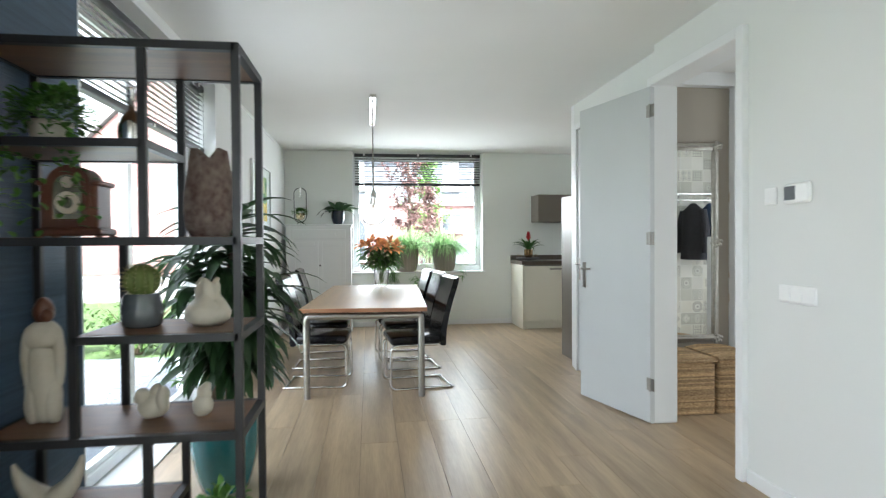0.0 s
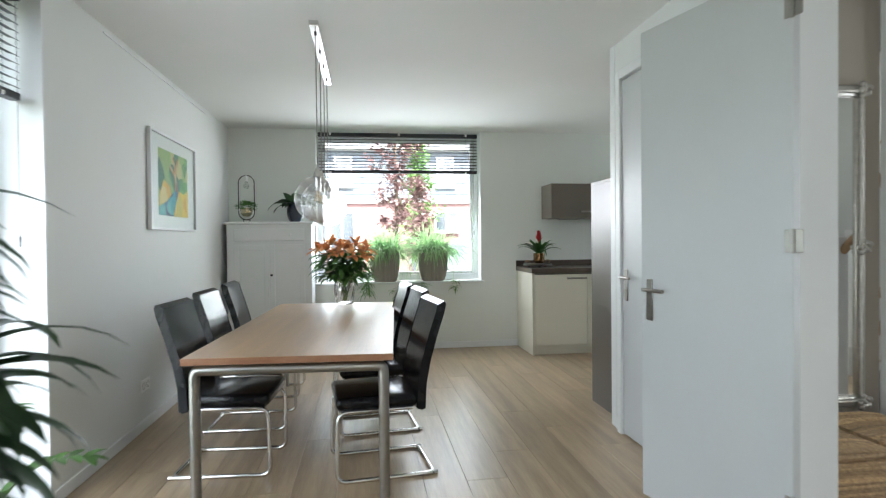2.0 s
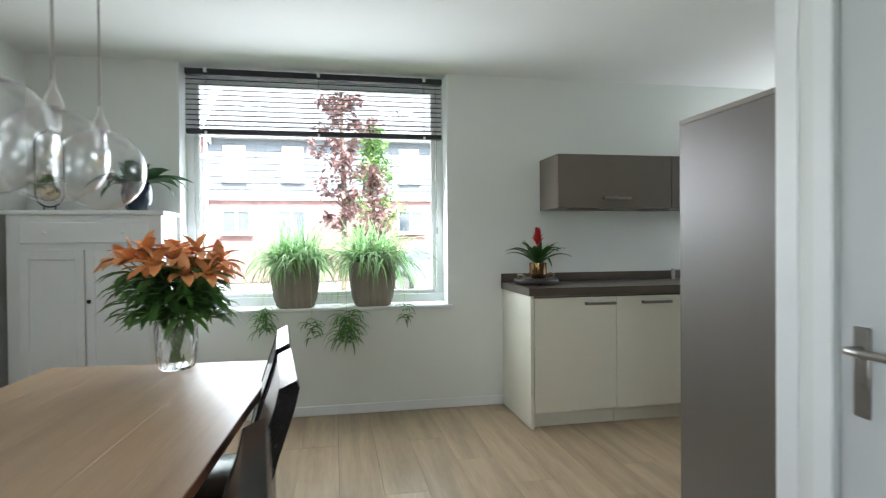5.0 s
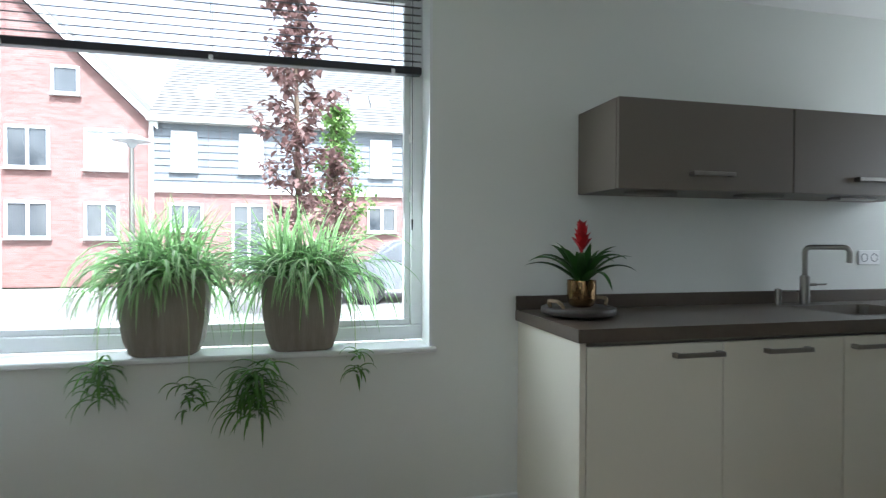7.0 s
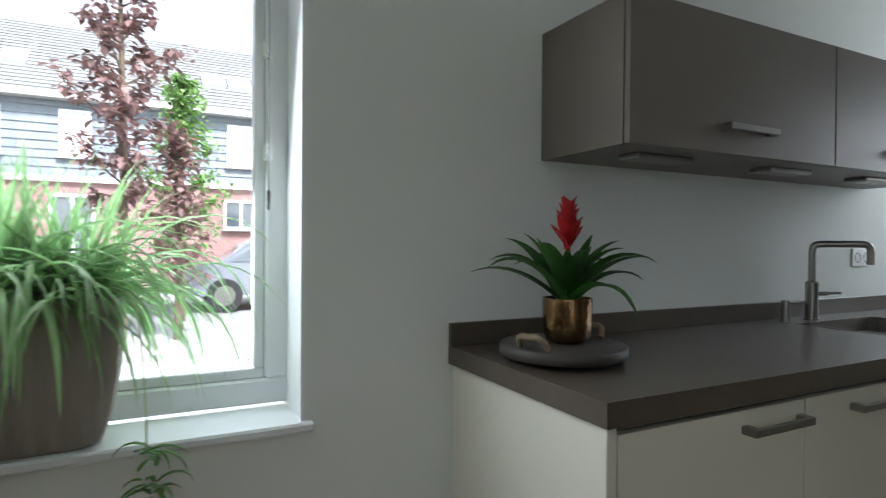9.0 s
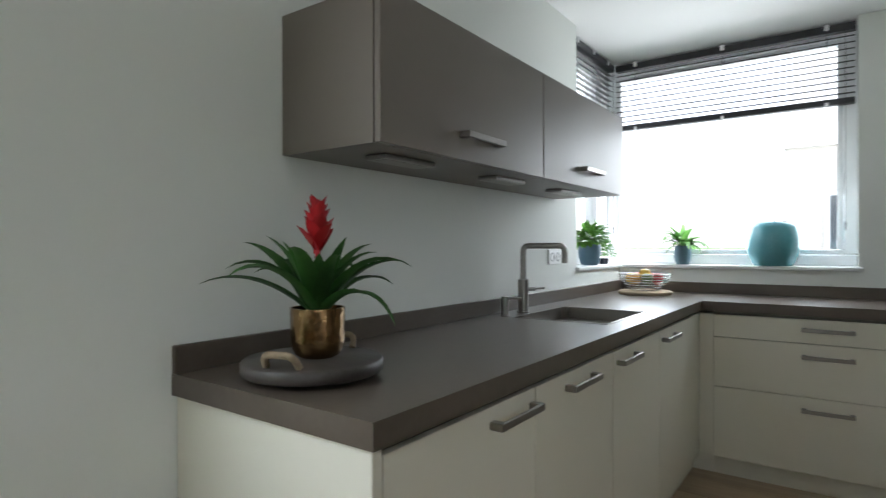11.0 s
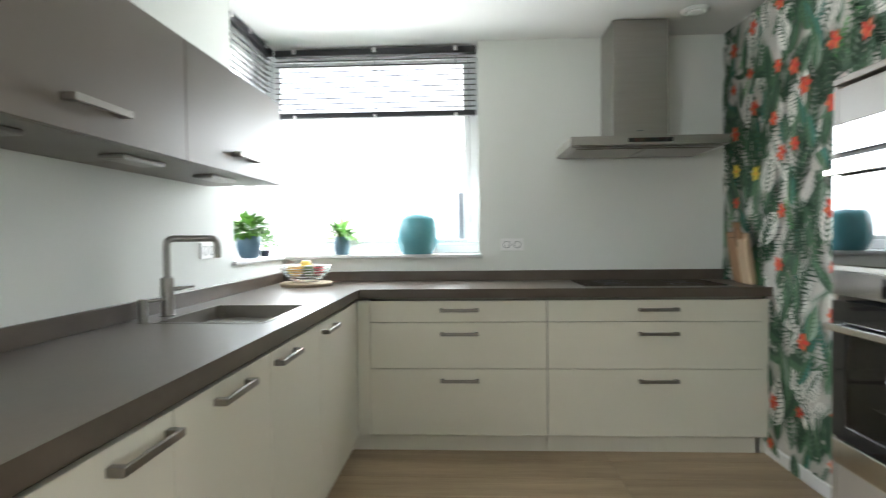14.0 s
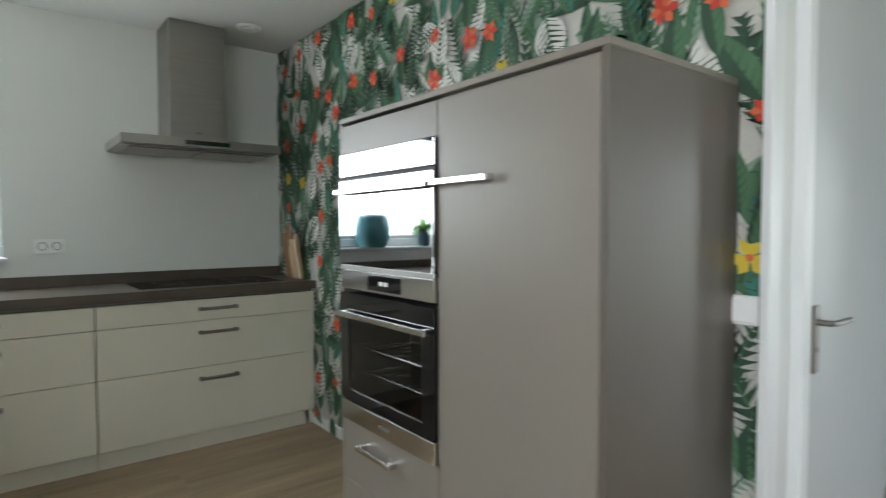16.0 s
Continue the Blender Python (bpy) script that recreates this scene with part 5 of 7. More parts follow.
ct = thing("cactus", "round cactus in a glazed blue-grey pot", "potted plant", (-0.995, 1.668, 0.9705))
turned("pot", [(0, 0), (0.052, 0), (0.062, 0.01), (0.066, 0.05), (0.058, 0.10), (0.052, 0.112), (0.047, 0.108), (0, 0.1)], surface("blue_grey_glaze", (0.07, 0.085, 0.095), (0.14, 0.15, 0.155), 0.2, bump=0.05, coat=0.4), ct)
bm = bmesh.new()
n = 48
rings = []
for i in range(11):
    a = math.pi * (0.06 + 0.92 * i / 10)
    ring = []
    for k in range(n):
        r = 0.053 * math.sin(a) * (1 + 0.09 * math.cos(12 * 2 * math.pi * k / n))
        ring.append(bm.verts.new((r * math.cos(2 * math.pi * k / n), r * math.sin(2 * math.pi * k / n), 0.155 - 0.055 * math.cos(a))))
    rings.append(ring)
for a, b in zip(rings, rings[1:]):
    for k in range(n):
        bm.faces.new((a[k], a[(k + 1) % n], b[(k + 1) % n], b[k]))
part("body", bm, surface("cactus_green", (0.10, 0.15, 0.03), (0.17, 0.21, 0.06), 0.6, scale=20, bump=0.3), ct, smooth=60)
bm = bmesh.new()
for i in range(2, 10):
    a = math.pi * (0.06 + 0.92 * i / 10) * 0.9
    for k in range(12):
        w = 2 * math.pi * k / 12
        d = Vector((math.sin(a) * math.cos(w), math.sin(a) * math.sin(w), -math.cos(a) + 0.4))
        c = Vector((0.057 * math.sin(a) * math.cos(w), 0.057 * math.sin(a) * math.sin(w), 0.155 - 0.055 * math.cos(a)))
        for j in range(3):
            cyl(bm, c, c + (d + Vector((RND.uniform(-0.7, 0.7), RND.uniform(-0.7, 0.7), RND.uniform(-0.5, 0.5)))).normalized() * 0.018, 0.0007, 0.0001, n=3)
sp_ = part("spines", bm, surface("spine", (0.5, 0.42, 0.2), None, 0.6, bump=0), ct)
tagged(sp_, "yellow cactus spines", kind="stuff")

vz = bmesh.new()
lathe(vz, [(0, 0), (0.045, 0), (0.072, 0.02), (0.076, 0.045), (0.06, 0.075), (0.038, 0.092), (0.034, 0.10), (0.036, 0.125), (0.03, 0.14), (0.034, 0.15), (0.026, 0.15), (0.02, 0.11), (0, 0.1)], n=28)
for v in vz.verts:
    if v.co.z > 0.09:
        v.co.x += 0.006 * math.sin(v.co.y * 170)
        v.co.z += 0.012 * math.sin(math.atan2(v.co.y, v.co.x) * 3)
solid("ceramic_vase", vz, M_CERAMIC, "cream ceramic vase with a ruffled neck", "vase", at=(-0.785, 1.668, 0.9705), smooth=60)


def lump(name, label, cat, pts, mat, at, squash=0.8):
    """A rounded figurine built of joined, overlapping ellipsoids."""
    bm = bmesh.new()
    for x, y, z, rx, ry, rz in pts:
        bmesh.ops.create_uvsphere(bm, u_segments=18, v_segments=12, radius=1, matrix=Matrix.Translation((x, y, z)) @ Matrix.Diagonal((rx, ry, rz, 1)))
    for v in bm.verts:
        v.co += Vector(noise.noise_vector(v.co * 30)) * 0.004
        v.co.z = max(v.co.z, 0.0)
    return solid(name, bm, mat, label, cat, at=at, smooth=80)


lump("standing_figurine", "tall cream figurine with a dark head", "figurine", [(0, 0, 0.15, 0.047, 0.035, 0.16), (-0.03, 0, 0.07, 0.026, 0.03, 0.09), (0.03, 0, 0.07, 0.026, 0.03, 0.09), (0, 0, 0.285, 0.057, 0.036, 0.055), (-0.05, 0, 0.215, 0.016, 0.02, 0.10), (0.05, 0, 0.215, 0.016, 0.02, 0.10)], M_CERAMIC, (-1.305, 1.668, 0.6625))
lump("figurine_head", "dark brown carved figurine head resting on the cream figurine", "figurine", [(0, 0, 0.045, 0.03, 0.03, 0.045), (0.02, -0.02, 0.03, 0.018, 0.016, 0.022)], M_CLOCKWOOD, (-1.302, 1.668, 0.985))
lump("sitting_figurine", "crouching cream ceramic figurine", "figurine", [(0, 0, 0.04, 0.05, 0.04, 0.045), (-0.03, -0.01, 0.075, 0.026, 0.026, 0.028), (0.035, -0.01, 0.06, 0.022, 0.03, 0.05), (0.01, 0.0, 0.085, 0.02, 0.02, 0.03)], M_CERAMIC, (-0.965, 1.668, 0.6625))
lump("sitting_figurine", "small upright cream ceramic figurine", "figurine", [(0, 0, 0.035, 0.032, 0.03, 0.04), (0.004, 0, 0.075, 0.024, 0.022, 0.03), (0.012, 0, 0.098, 0.016, 0.016, 0.016)], M_CERAMIC, (-0.805, 1.668, 0.6625))
bm = bmesh.new()
pts = []
for i in range(13):
    a = radians(200 + 150 * i / 12)
    pts.append(Vector((0.11 * math.cos(a), 0, 0.11 + 0.11 * math.sin(a) + 0.0035)))
tube(bm, [p + Vector((0, 0, 0.01 * abs(i - 6) * 0.9)) for i, p in enumerate(pts)], [0.006 + 0.032 * math.sin(math.pi * i / 12) for i in range(13)], n=14)
mz = min(v.co.z for v in bm.verts)
for v in bm.verts:
    v.co.z -= mz
solid("crescent_bowl", bm, M_CERAMIC, "white crescent-shaped ceramic bowl", "bowl", at=(-1.30, 1.668, 0.3635), smooth=60)

# ---- picture ----
def paint(name, cols, scale):
    """Loose patches of paint: noise-warped cells in several colours."""
    m, n, l, p = node_mat(name)
    co, vo, nz, mx, cr = n.new("ShaderNodeTexCoord"), n.new("ShaderNodeTexVoronoi"), n.new("ShaderNodeTexNoise"), n.new("ShaderNodeMix"), n.new("ShaderNodeValToRGB")
    nz.inputs["Scale"].default_value = 3.2
    mx.data_type = "VECTOR"
    mx.inputs[0].default_value = 0.16
    vo.inputs["Scale"].default_value = scale
    l.new(co.outputs["Object"], nz.inputs["Vector"])
    l.new(co.outputs["Object"], mx.inputs[4])
    l.new(nz.outputs["Color"], mx.inputs[5])
    l.new(mx.outputs[1], vo.inputs["Vector"])
    cr.color_ramp.interpolation = "CONSTANT"
    while len(cr.color_ramp.elements) < len(cols):
        cr.color_ramp.elements.new(0.5)
    for k, c in enumerate(cols):
        cr.color_ramp.elements[k].position = k / len(cols)
        cr.color_ramp.elements[k].color = (*c, 1)
    l.new(vo.outputs["Color"], cr.inputs["Fac"])
    l.new(cr.outputs["Color"], p.inputs["Base Color"])
    p.inputs["Roughness"].default_value = 0.5
    return m


pic = thing("framed_painting", "white-framed abstract landscape painting behind glass", "picture", (XW, 6.12, 1.735))
pic.scale = (1, 0.92, 1)
bm = bmesh.new()
for b in ((-0.58, -0.365, 0.58, -0.345), (-0.58, 0.345, 0.58, 0.365), (-0.58, -0.345, -0.56, 0.345), (0.56, -0.345, 0.58, 0.345)):
    box(bm, 0.002, b[0], b[1], 0.03, b[2], b[3], bevel=0.002)
part("frame", bm, M_TRIM, pic)
part("mount", boxes((0.004, -0.56, -0.345, 0.010, 0.56, 0.345)), M_WHITE, pic, "white mount")
M_P = [paint("paint_green", ((0.09, 0.24, 0.07), (0.16, 0.34, 0.10), (0.05, 0.16, 0.08), (0.30, 0.42, 0.14), (0.55, 0.52, 0.22), (0.08, 0.3, 0.22)), 9),
       paint("paint_yellow", ((0.75, 0.47, 0.03), (0.80, 0.56, 0.07), (0.72, 0.40, 0.04), (0.62, 0.52, 0.10), (0.75, 0.6, 0.2)), 8),
       paint("paint_blue", ((0.02, 0.13, 0.22), (0.03, 0.3, 0.34), (0.015, 0.06, 0.13), (0.1, 0.42, 0.42), (0.05, 0.2, 0.3)), 12),
       paint("paint_trunk", ((0.35, 0.13, 0.05), (0.5, 0.26, 0.10), (0.6, 0.4, 0.2)), 12)]


def patch(bm, pts, x, mat):
    f = bm.faces.new([bm.verts.new((x, a, b)) for a, b in pts])
    f.material_index = mat


bm = bmesh.new()
box(bm, 0.0102, -0.37, -0.25, 0.0112, 0.37, 0.25)
patch(bm, [(-0.37, -0.12), (-0.25, 0.02), (-0.1, -0.02), (-0.06, -0.10), (-0.2, -0.16), (-0.37, -0.22)], 0.0116, 1)
patch(bm, [(-0.02, -0.25), (0.37, -0.25), (0.37, -0.02), (0.25, -0.06), (0.12, -0.04), (0.05, -0.14)], 0.0118, 1)
patch(bm, [(-0.37, -0.25), (-0.02, -0.25), (0.05, -0.14), (0.12, -0.02), (0.08, 0.02), (-0.02, -0.06), (-0.18, -0.14), (-0.37, -0.19)], 0.0120, 2)
patch(bm, [(0.03, -0.05), (0.10, -0.05), (0.06, 0.06), (0.09, 0.16), (0.14, 0.22), (0.10, 0.22), (0.05, 0.14), (0.0, 0.22), (-0.04, 0.21), (0.02, 0.10), (-0.10, 0.15), (-0.11, 0.13), (0.02, 0.06)], 0.0122, 3)
part("painting", bm, M_P, pic, "green, yellow and blue painted trees beside water")
g = part("glass", boxes((0.016, -0.56, -0.345, 0.018, 0.56, 0.345)), M_PANE, pic)
g.visible_shadow = False

# ---- on the secretary cabinet ----
ln = thing("plant_stand_lamp", "black oval wire stand with a bulb and brass pot", "lamp", (-1.19, 7.74, 1.4905))
ln.scale = (1.12, 1.12, 1.12)
bm = bmesh.new()
pts = [(0.075 * math.cos(a), 0, 0.24 + (0.14 if math.sin(a) > 0 else -0.14) + 0.075 * math.sin(a)) for a in [2 * math.pi * k / 32 for k in range(32)]]
tube(bm, pts, 0.0045, n=8, closed=True)
for x in (-0.03, 0.03):
    cyl(bm, (x, 0, 0.0), (x, 0, 0.036), 0.004, n=8)
cyl(bm, (-0.05, 0, 0.003), (0.05, 0, 0.003), 0.003, n=8)
part("stand", bm, M_BLACK, ln, smooth=60)
turned("pot", [(0, 0.055), (0.03, 0.058), (0.052, 0.08), (0.058, 0.115), (0.055, 0.14), (0.05, 0.138), (0, 0.125)], M_BRASS, ln, label="brass bowl pot")
bm = bmesh.new()
small_leaves(bm, (0, 0, 0.145), 0.10, 150, 0.032, RND, 0.5)
part("leaves", bm, M_MIDLEAF, ln)
turned("lamp_holder", [(0, 0.455), (0.012, 0.455), (0.012, 0.40), (0, 0.40)], M_WHITE, ln, n=16)
b = turned("bulb", [(0.010, 0.40), (0.014, 0.385), (0.028, 0.36), (0.028, 0.345), (0.018, 0.328), (0, 0.322)], pane_mat("small_bulb_glass", 0.15), ln, n=20)
b.visible_shadow = False
op = thing("orchid_cactus", "succulent with broad drooping leaves in a navy pot", "potted plant", (-0.67, 7.73, 1.4905))
op.scale = (1.45, 1.45, 1.45)
turned("pot", pot_profile(0.045, 0.056, 0.13, 0.006, 0.014), M_NAVY, op)
bm = bmesh.new()
for k in range(15):
    a = k * 2.4
    leaf(bm, (0.02 * math.cos(a), 0.02 * math.sin(a), 0.12), (math.cos(a), math.sin(a) * 0.8, RND.uniform(0.3, 1.6)), RND.uniform(0.13, 0.24), 0.06, RND.uniform(0.6, 2.2), 6, 0.1, 0.9, twist=RND.uniform(-0.6, 0.6))
part("leaves", bm, M_LEAF, op)

# ---- kitchen sill and worktop things ----
pp = thing("herb_pot", "green herb in a blue-grey pot", "potted plant", (4.69, 8.03, 1.1355))
turned("pot", [(0, 0), (0.045, 0), (0.058, 0.012), (0.068, 0.045), (0.073, 0.085), (0.073, 0.12), (0.070, 0.135), (0.065, 0.135), (0.066, 0.10), (0, 0.10)], M_BLUEPOT, pp)
bm = bmesh.new()
small_leaves(bm, (0, 0, 0.165), 0.105, 190, 0.062, RND, 0.85)
part("leaves", bm, M_IVY, pp)
pp = thing("herb_pot", "small dark pot with green herb", "potted plant", (4.98, 8.04, 1.1355))
turned("pot", pot_profile(0.03, 0.036, 0.04, 0.004), M_NAVY, pp)
bm = bmesh.new()
small_leaves(bm, (0, 0, 0.075), 0.08, 150, 0.034, RND, 1.15)
part("leaves", bm, M_MIDLEAF, pp)
pp = thing("herb_pot", "leafy plant in a slim ribbed grey pot", "potted plant", (5.18, 7.57, 1.1355))
turned("pot", [(0, 0), (0.040, 0), (0.049, 0.02), (0.055, 0.05), (0.054, 0.09), (0.048, 0.125), (0.043, 0.12), (0, 0.11)], M_BLUEPOT, pp)
bm = bmesh.new()
for k in range(44):
    a = k * 2.4
    leaf(bm, (0, 0, 0.11), (math.cos(a) * 0.6, math.sin(a) * 0.8, RND.uniform(0.4, 1.8)), RND.uniform(0.12, 0.25), 0.042, RND.uniform(0.8, 2.4), 5, 0.15)
part("leaves", bm, M_MIDLEAF, pp)
pp = thing("glazed_pot", "large glazed turquoise pot with succulents", "potted plant", (5.19, 7.045, 1.1355))
pp.scale = (1.22, 1.22, 1.06)
turned("pot", [(0, 0), (0.085, 0), (0.10, 0.02), (0.118, 0.08), (0.122, 0.15), (0.112, 0.22), (0.10, 0.25), (0.095, 0.252), (0.09, 0.24), (0, 0.235)], surface("turquoise_glaze", (0.09, 0.31, 0.36), (0.14, 0.40, 0.44), 0.15, scale=4, bump=0.08, coat=0.5), pp, n=40)
bm = bmesh.new()
for k in range(60):
    r, a = 0.085 * math.sqrt(RND.random()), RND.uniform(0, 6.28)
    leaf(bm, (r * math.cos(a), r * math.sin(a), 0.235), (RND.uniform(-1, 1), RND.uniform(-1, 1), 1.2), 0.03, 0.014, 0.3, 3, 0.2)
part("succulents", bm, M_BARK, pp)

bw = thing("fruit_bowl", "chrome wire fruit bowl on a round board", "bowl", (4.80, 7.71, 0.9555))
bw.scale = (1.15, 1.15, 1.15)
turned("board", [(0, 0), (0.135, 0), (0.14, 0.006), (0.14, 0.016), (0.135, 0.02), (0, 0.02)], surface("pale_cane", (0.42, 0.33, 0.22), (0.52, 0.43, 0.3), 0.7, scale=14, bump=0.3), bw, n=40)
for i in range(7):
    h = i / 6
    bm = bmesh.new()
    r = 0.075 + 0.065 * math.sin(h * 1.5)
    tube(bm, [(r * math.cos(2 * math.pi * k / 32), r * math.sin(2 * math.pi * k / 32), 0.025 + 0.085 * h) for k in range(32)], 0.0028, n=6, closed=True)
    part("wire_ring", bm, M_CHROME, bw, smooth=60)
for k, c in enumerate(((0.50, 0.03, 0.02), (0.55, 0.05, 0.03), (0.70, 0.42, 0.06), (0.62, 0.30, 0.04), (0.10, 0.15, 0.04), (0.5, 0.04, 0.05), (0.72, 0.5, 0.08))):
    a = k * 0.9
    rr = 0.0 if k == 6 else 0.072
    fr = bmesh.new()
    lathe(fr, [(0, 0.008), (0.014, 0.0), (0.032, 0.018), (0.037, 0.038), (0.03, 0.06), (0.012, 0.068), (0, 0.062)], n=18)
    solid("fruit", fr, surface("fruit_skin", c, tuple(x * 0.8 for x in c), 0.35, scale=10, bump=0.05), "ripe fruit lying in the wire bowl", "fruit", "fruit in the bowl", at=(4.80 + 1.15 * rr * math.cos(a), 7.71 + 1.15 * rr * math.sin(a), 0.992 + (0.055 if k == 6 else 0.028)), smooth=60)

M_BOARD = surface("acacia_wood", (0.26, 0.13, 0.06), (0.42, 0.25, 0.13), 0.45, scale=2, stretch=(8, 8, 1), bump=0.1, fine=12)
M_SAPWOOD = surface("pale_sapwood", (0.50, 0.36, 0.22), (0.62, 0.47, 0.31), 0.45, scale=2, stretch=(8, 8, 1), bump=0.1, fine=12)


def cutting_board(label, w, h, at, stripe):
    """A thick board with rounded corners, a short handle and a leather loop, leaning back."""
    t = thing("cutting_board", label, "cutting board", group="cutting boards beside the hob")
    t.matrix_basis = pose(*at, 9, 0, 180)
    bm = bmesh.new()
    box(bm, -w / 2, -0.011, 0, stripe, 0.011, h * 0.84, bevel=0.005, segs=2)
    box(bm, -0.035, -0.0105, h * 0.84 - 0.012, 0.035, 0.0105, h, bevel=0.008, segs=2)
    part("board", bm, M_BOARD, t)
    part("board", boxes((stripe + 0.0005, -0.011, 0.0, w / 2, 0.011, h * 0.82), bevel=0.005), M_SAPWOOD, t, "pale sapwood strip")
    bm = bmesh.new()
    tube(bm, rounded([(0.0, -0.014, h - 0.03), (0.012, -0.02, h + 0.015), (0.02, -0.022, h - 0.06), (0.008, -0.016, h - 0.11), (-0.004, -0.014, h - 0.05)], 0.01), 0.0028, n=6)
    part("leather_loop", bm, M_BARK, t, "dark leather loop")


cutting_board("wide acacia cutting board leaning against the wallpaper", 0.26, 0.37, (4.80, 5.022, 0.9575), 0.05)
cutting_board("narrow acacia cutting board leaning on the wider one", 0.19, 0.33, (4.735, 5.052, 0.9575), -0.02)

# ---- hall: mirror, baskets, stairs, coats ----
M_SILVER = surface("antique_silver", (0.36, 0.34, 0.30), (0.50, 0.48, 0.44), 0.35, 0.9, scale=25, bump=0.8, fine=80)
M_MIRROR = surface("mirror_glass", (0.86, 0.87, 0.86), (0.87, 0.88, 0.87), 0.01, 1.0, bump=0, rough_var=0)
M_WICKER = surface("seagrass", (0.22, 0.12, 0.052), (0.58, 0.41, 0.22), 0.75, scale=55, stretch=(1, 1, 2), bump=0.8, fine=90, per_island=0.35)
mr = thing("ornate_mirror", "tall mirror in an ornate antique-silver frame", "mirror", (2.175, 3.868, 0.43))
MW, MH = 0.355, 1.58
part("glass", boxes((-MW + 0.05, -0.018, 0.05, MW - 0.05, -0.012, MH - 0.05)), M_MIRROR, mr)
part("backing", boxes((-MW + 0.01, -0.012, 0.01, MW - 0.01, 0, MH - 0.01)), M_DARKWOOD, mr)
for x0, z0, x1, z1 in ((-MW, 0, MW, 0.06), (-MW, MH - 0.06, MW, MH), (-MW, 0.06, -MW + 0.06, MH - 0.06), (MW - 0.06, 0.06, MW, MH - 0.06)):
    bm = bmesh.new()
    box(bm, x0, -0.03, z0, x1, -0.002, z1, bevel=0.012, segs=2)
    if x1 - x0 > 0.2:
        cyl(bm, (x0, -0.032, (z0 + z1) / 2), (x1, -0.032, (z0 + z1) / 2), 0.011, n=10)
    else:
        cyl(bm, ((x0 + x1) / 2, -0.032, z0), ((x0 + x1) / 2, -0.032, z1), 0.011, n=10)
    part("frame", bm, M_SILVER, mr, smooth=50)
for x, z in ((-MW, 0), (MW, 0), (-MW, MH), (MW, MH), (MW, MH / 2), (-MW, MH / 2)):
    bm = bmesh.new()
    for k in range(9):
        a = k * 2.4
        r = 0.006 * math.sqrt(k) * 2
        bmesh.ops.create_uvsphere(bm, u_segments=8, v_segments=6, radius=0.015, matrix=Matrix.Translation((x * 0.95 + r * math.cos(a), -0.036, min(max(z, 0.025), MH - 0.025) + r * math.sin(a))))
    part("ornament", bm, M_SILVER, mr, "raised scroll ornament", smooth=60)


def basket(label, w, d, h, at):
    t = thing("wicker_basket", label, "basket", at, group="baskets under the mirror")
    part("core", boxes((-w / 2 + 0.012, -d / 2 + 0.012, 0.004, w / 2 - 0.012, d / 2 - 0.012, h - 0.02)), M_WICKER, t)
    rows = 34
    bm = bmesh.new()
    for i in range(rows):
        z = 0.009 + (h - 0.055) * i / (rows - 1)
        r = rounded([(0, -d / 2, z), (w / 2, -d / 2, z), (w / 2, d / 2, z), (-w / 2, d / 2, z), (-w / 2, -d / 2, z), (0, -d / 2, z)], 0.02, 3)
        r = [p + Vector((RND.uniform(-0.0015, 0.0015), RND.uniform(-0.0015, 0.0015), RND.uniform(-0.001, 0.001))) for p in r[:-1]]
        tube(bm, r, 0.0062, n=6, closed=True)
    tagged(part("weave", bm, M_WICKER, t, smooth=70), kind="stuff")
    bm = bmesh.new()
    k = 16
    for i in range(k):
        y = -d / 2 + d * (i + 0.5) / k
        tube(bm, [(-w / 2 - 0.008, y, h - 0.012), (-w / 4, y, h + RND.uniform(-0.002, 0.003)), (w / 4, y, h + RND.uniform(-0.002, 0.003)), (w / 2 + 0.008, y, h - 0.012)], d / k * 0.55, n=6)
    for s in (-1, 1):
        tube(bm, [(-w / 2 - 0.008, s * (d / 2 + 0.006), h - 0.016), (w / 2 + 0.008, s * (d / 2 + 0.006), h - 0.016)], 0.012, n=6)
    tagged(part("lid", bm, M_WICKER, t, "woven seagrass lid", smooth=70), kind="stuff")


basket("lidded seagrass basket beside the door frame", 0.315, 0.40, 0.40, (2.04, 3.585, 0.0))
basket("lidded seagrass basket beside the stairs", 0.32, 0.42, 0.41, (2.385, 3.59, 0.0))

st = thing("staircase", "open white staircase with oak treads", "stairs", (0, 0, 0), kind="structure")
M_OAK = surface("oak_tread", (0.34, 0.21, 0.11), (0.46, 0.30, 0.17), 0.4, scale=2, stretch=(1, 8, 8), bump=0.08, fine=12)
for i in range(5):
    y, z = 3.55 + 0.235 * i, 0.185 * (i + 1)
    part("tread", boxes((2.735, y - 0.02, z - 0.04, 3.655, y + 0.25, z), bevel=0.006), M_OAK, st)
    part("riser", boxes((2.735, y, z - 0.185, 3.655, y + 0.015, z - 0.041)), M_TRIM, st)
bm = bmesh.new()
v = [bm.verts.new((x, y, z)) for x in (2.69, 2.73) for y, z in ((3.42, 0.0), (3.66, 0.0), (4.79, 0.89), (4.79, 1.25), (3.42, 0.20))]
for f in ((0, 1, 2, 3, 4), (9, 8, 7, 6, 5), (0, 5, 6, 1), (1, 6, 7, 2), (2, 7, 8, 3), (3, 8, 9, 4), (4, 9, 5, 0)):
    bm.faces.new([v[k] for k in f])
part("stringer", bm, M_TRIM, st)
part("newel", boxes((2.672, 3.47, 0, 2.742, 3.54, 1.27), bevel=0.006), M_TRIM, st)
for i in range(10):
    y = 3.68 + 0.11 * i
    z = 0.20 + (y - 3.42) * 0.78
    part("baluster", boxes((2.697, y - 0.013, z - 0.03, 2.723, y + 0.013, 1.19 + (y - 3.54) * 0.9), bevel=0.003), M_TRIM, st)
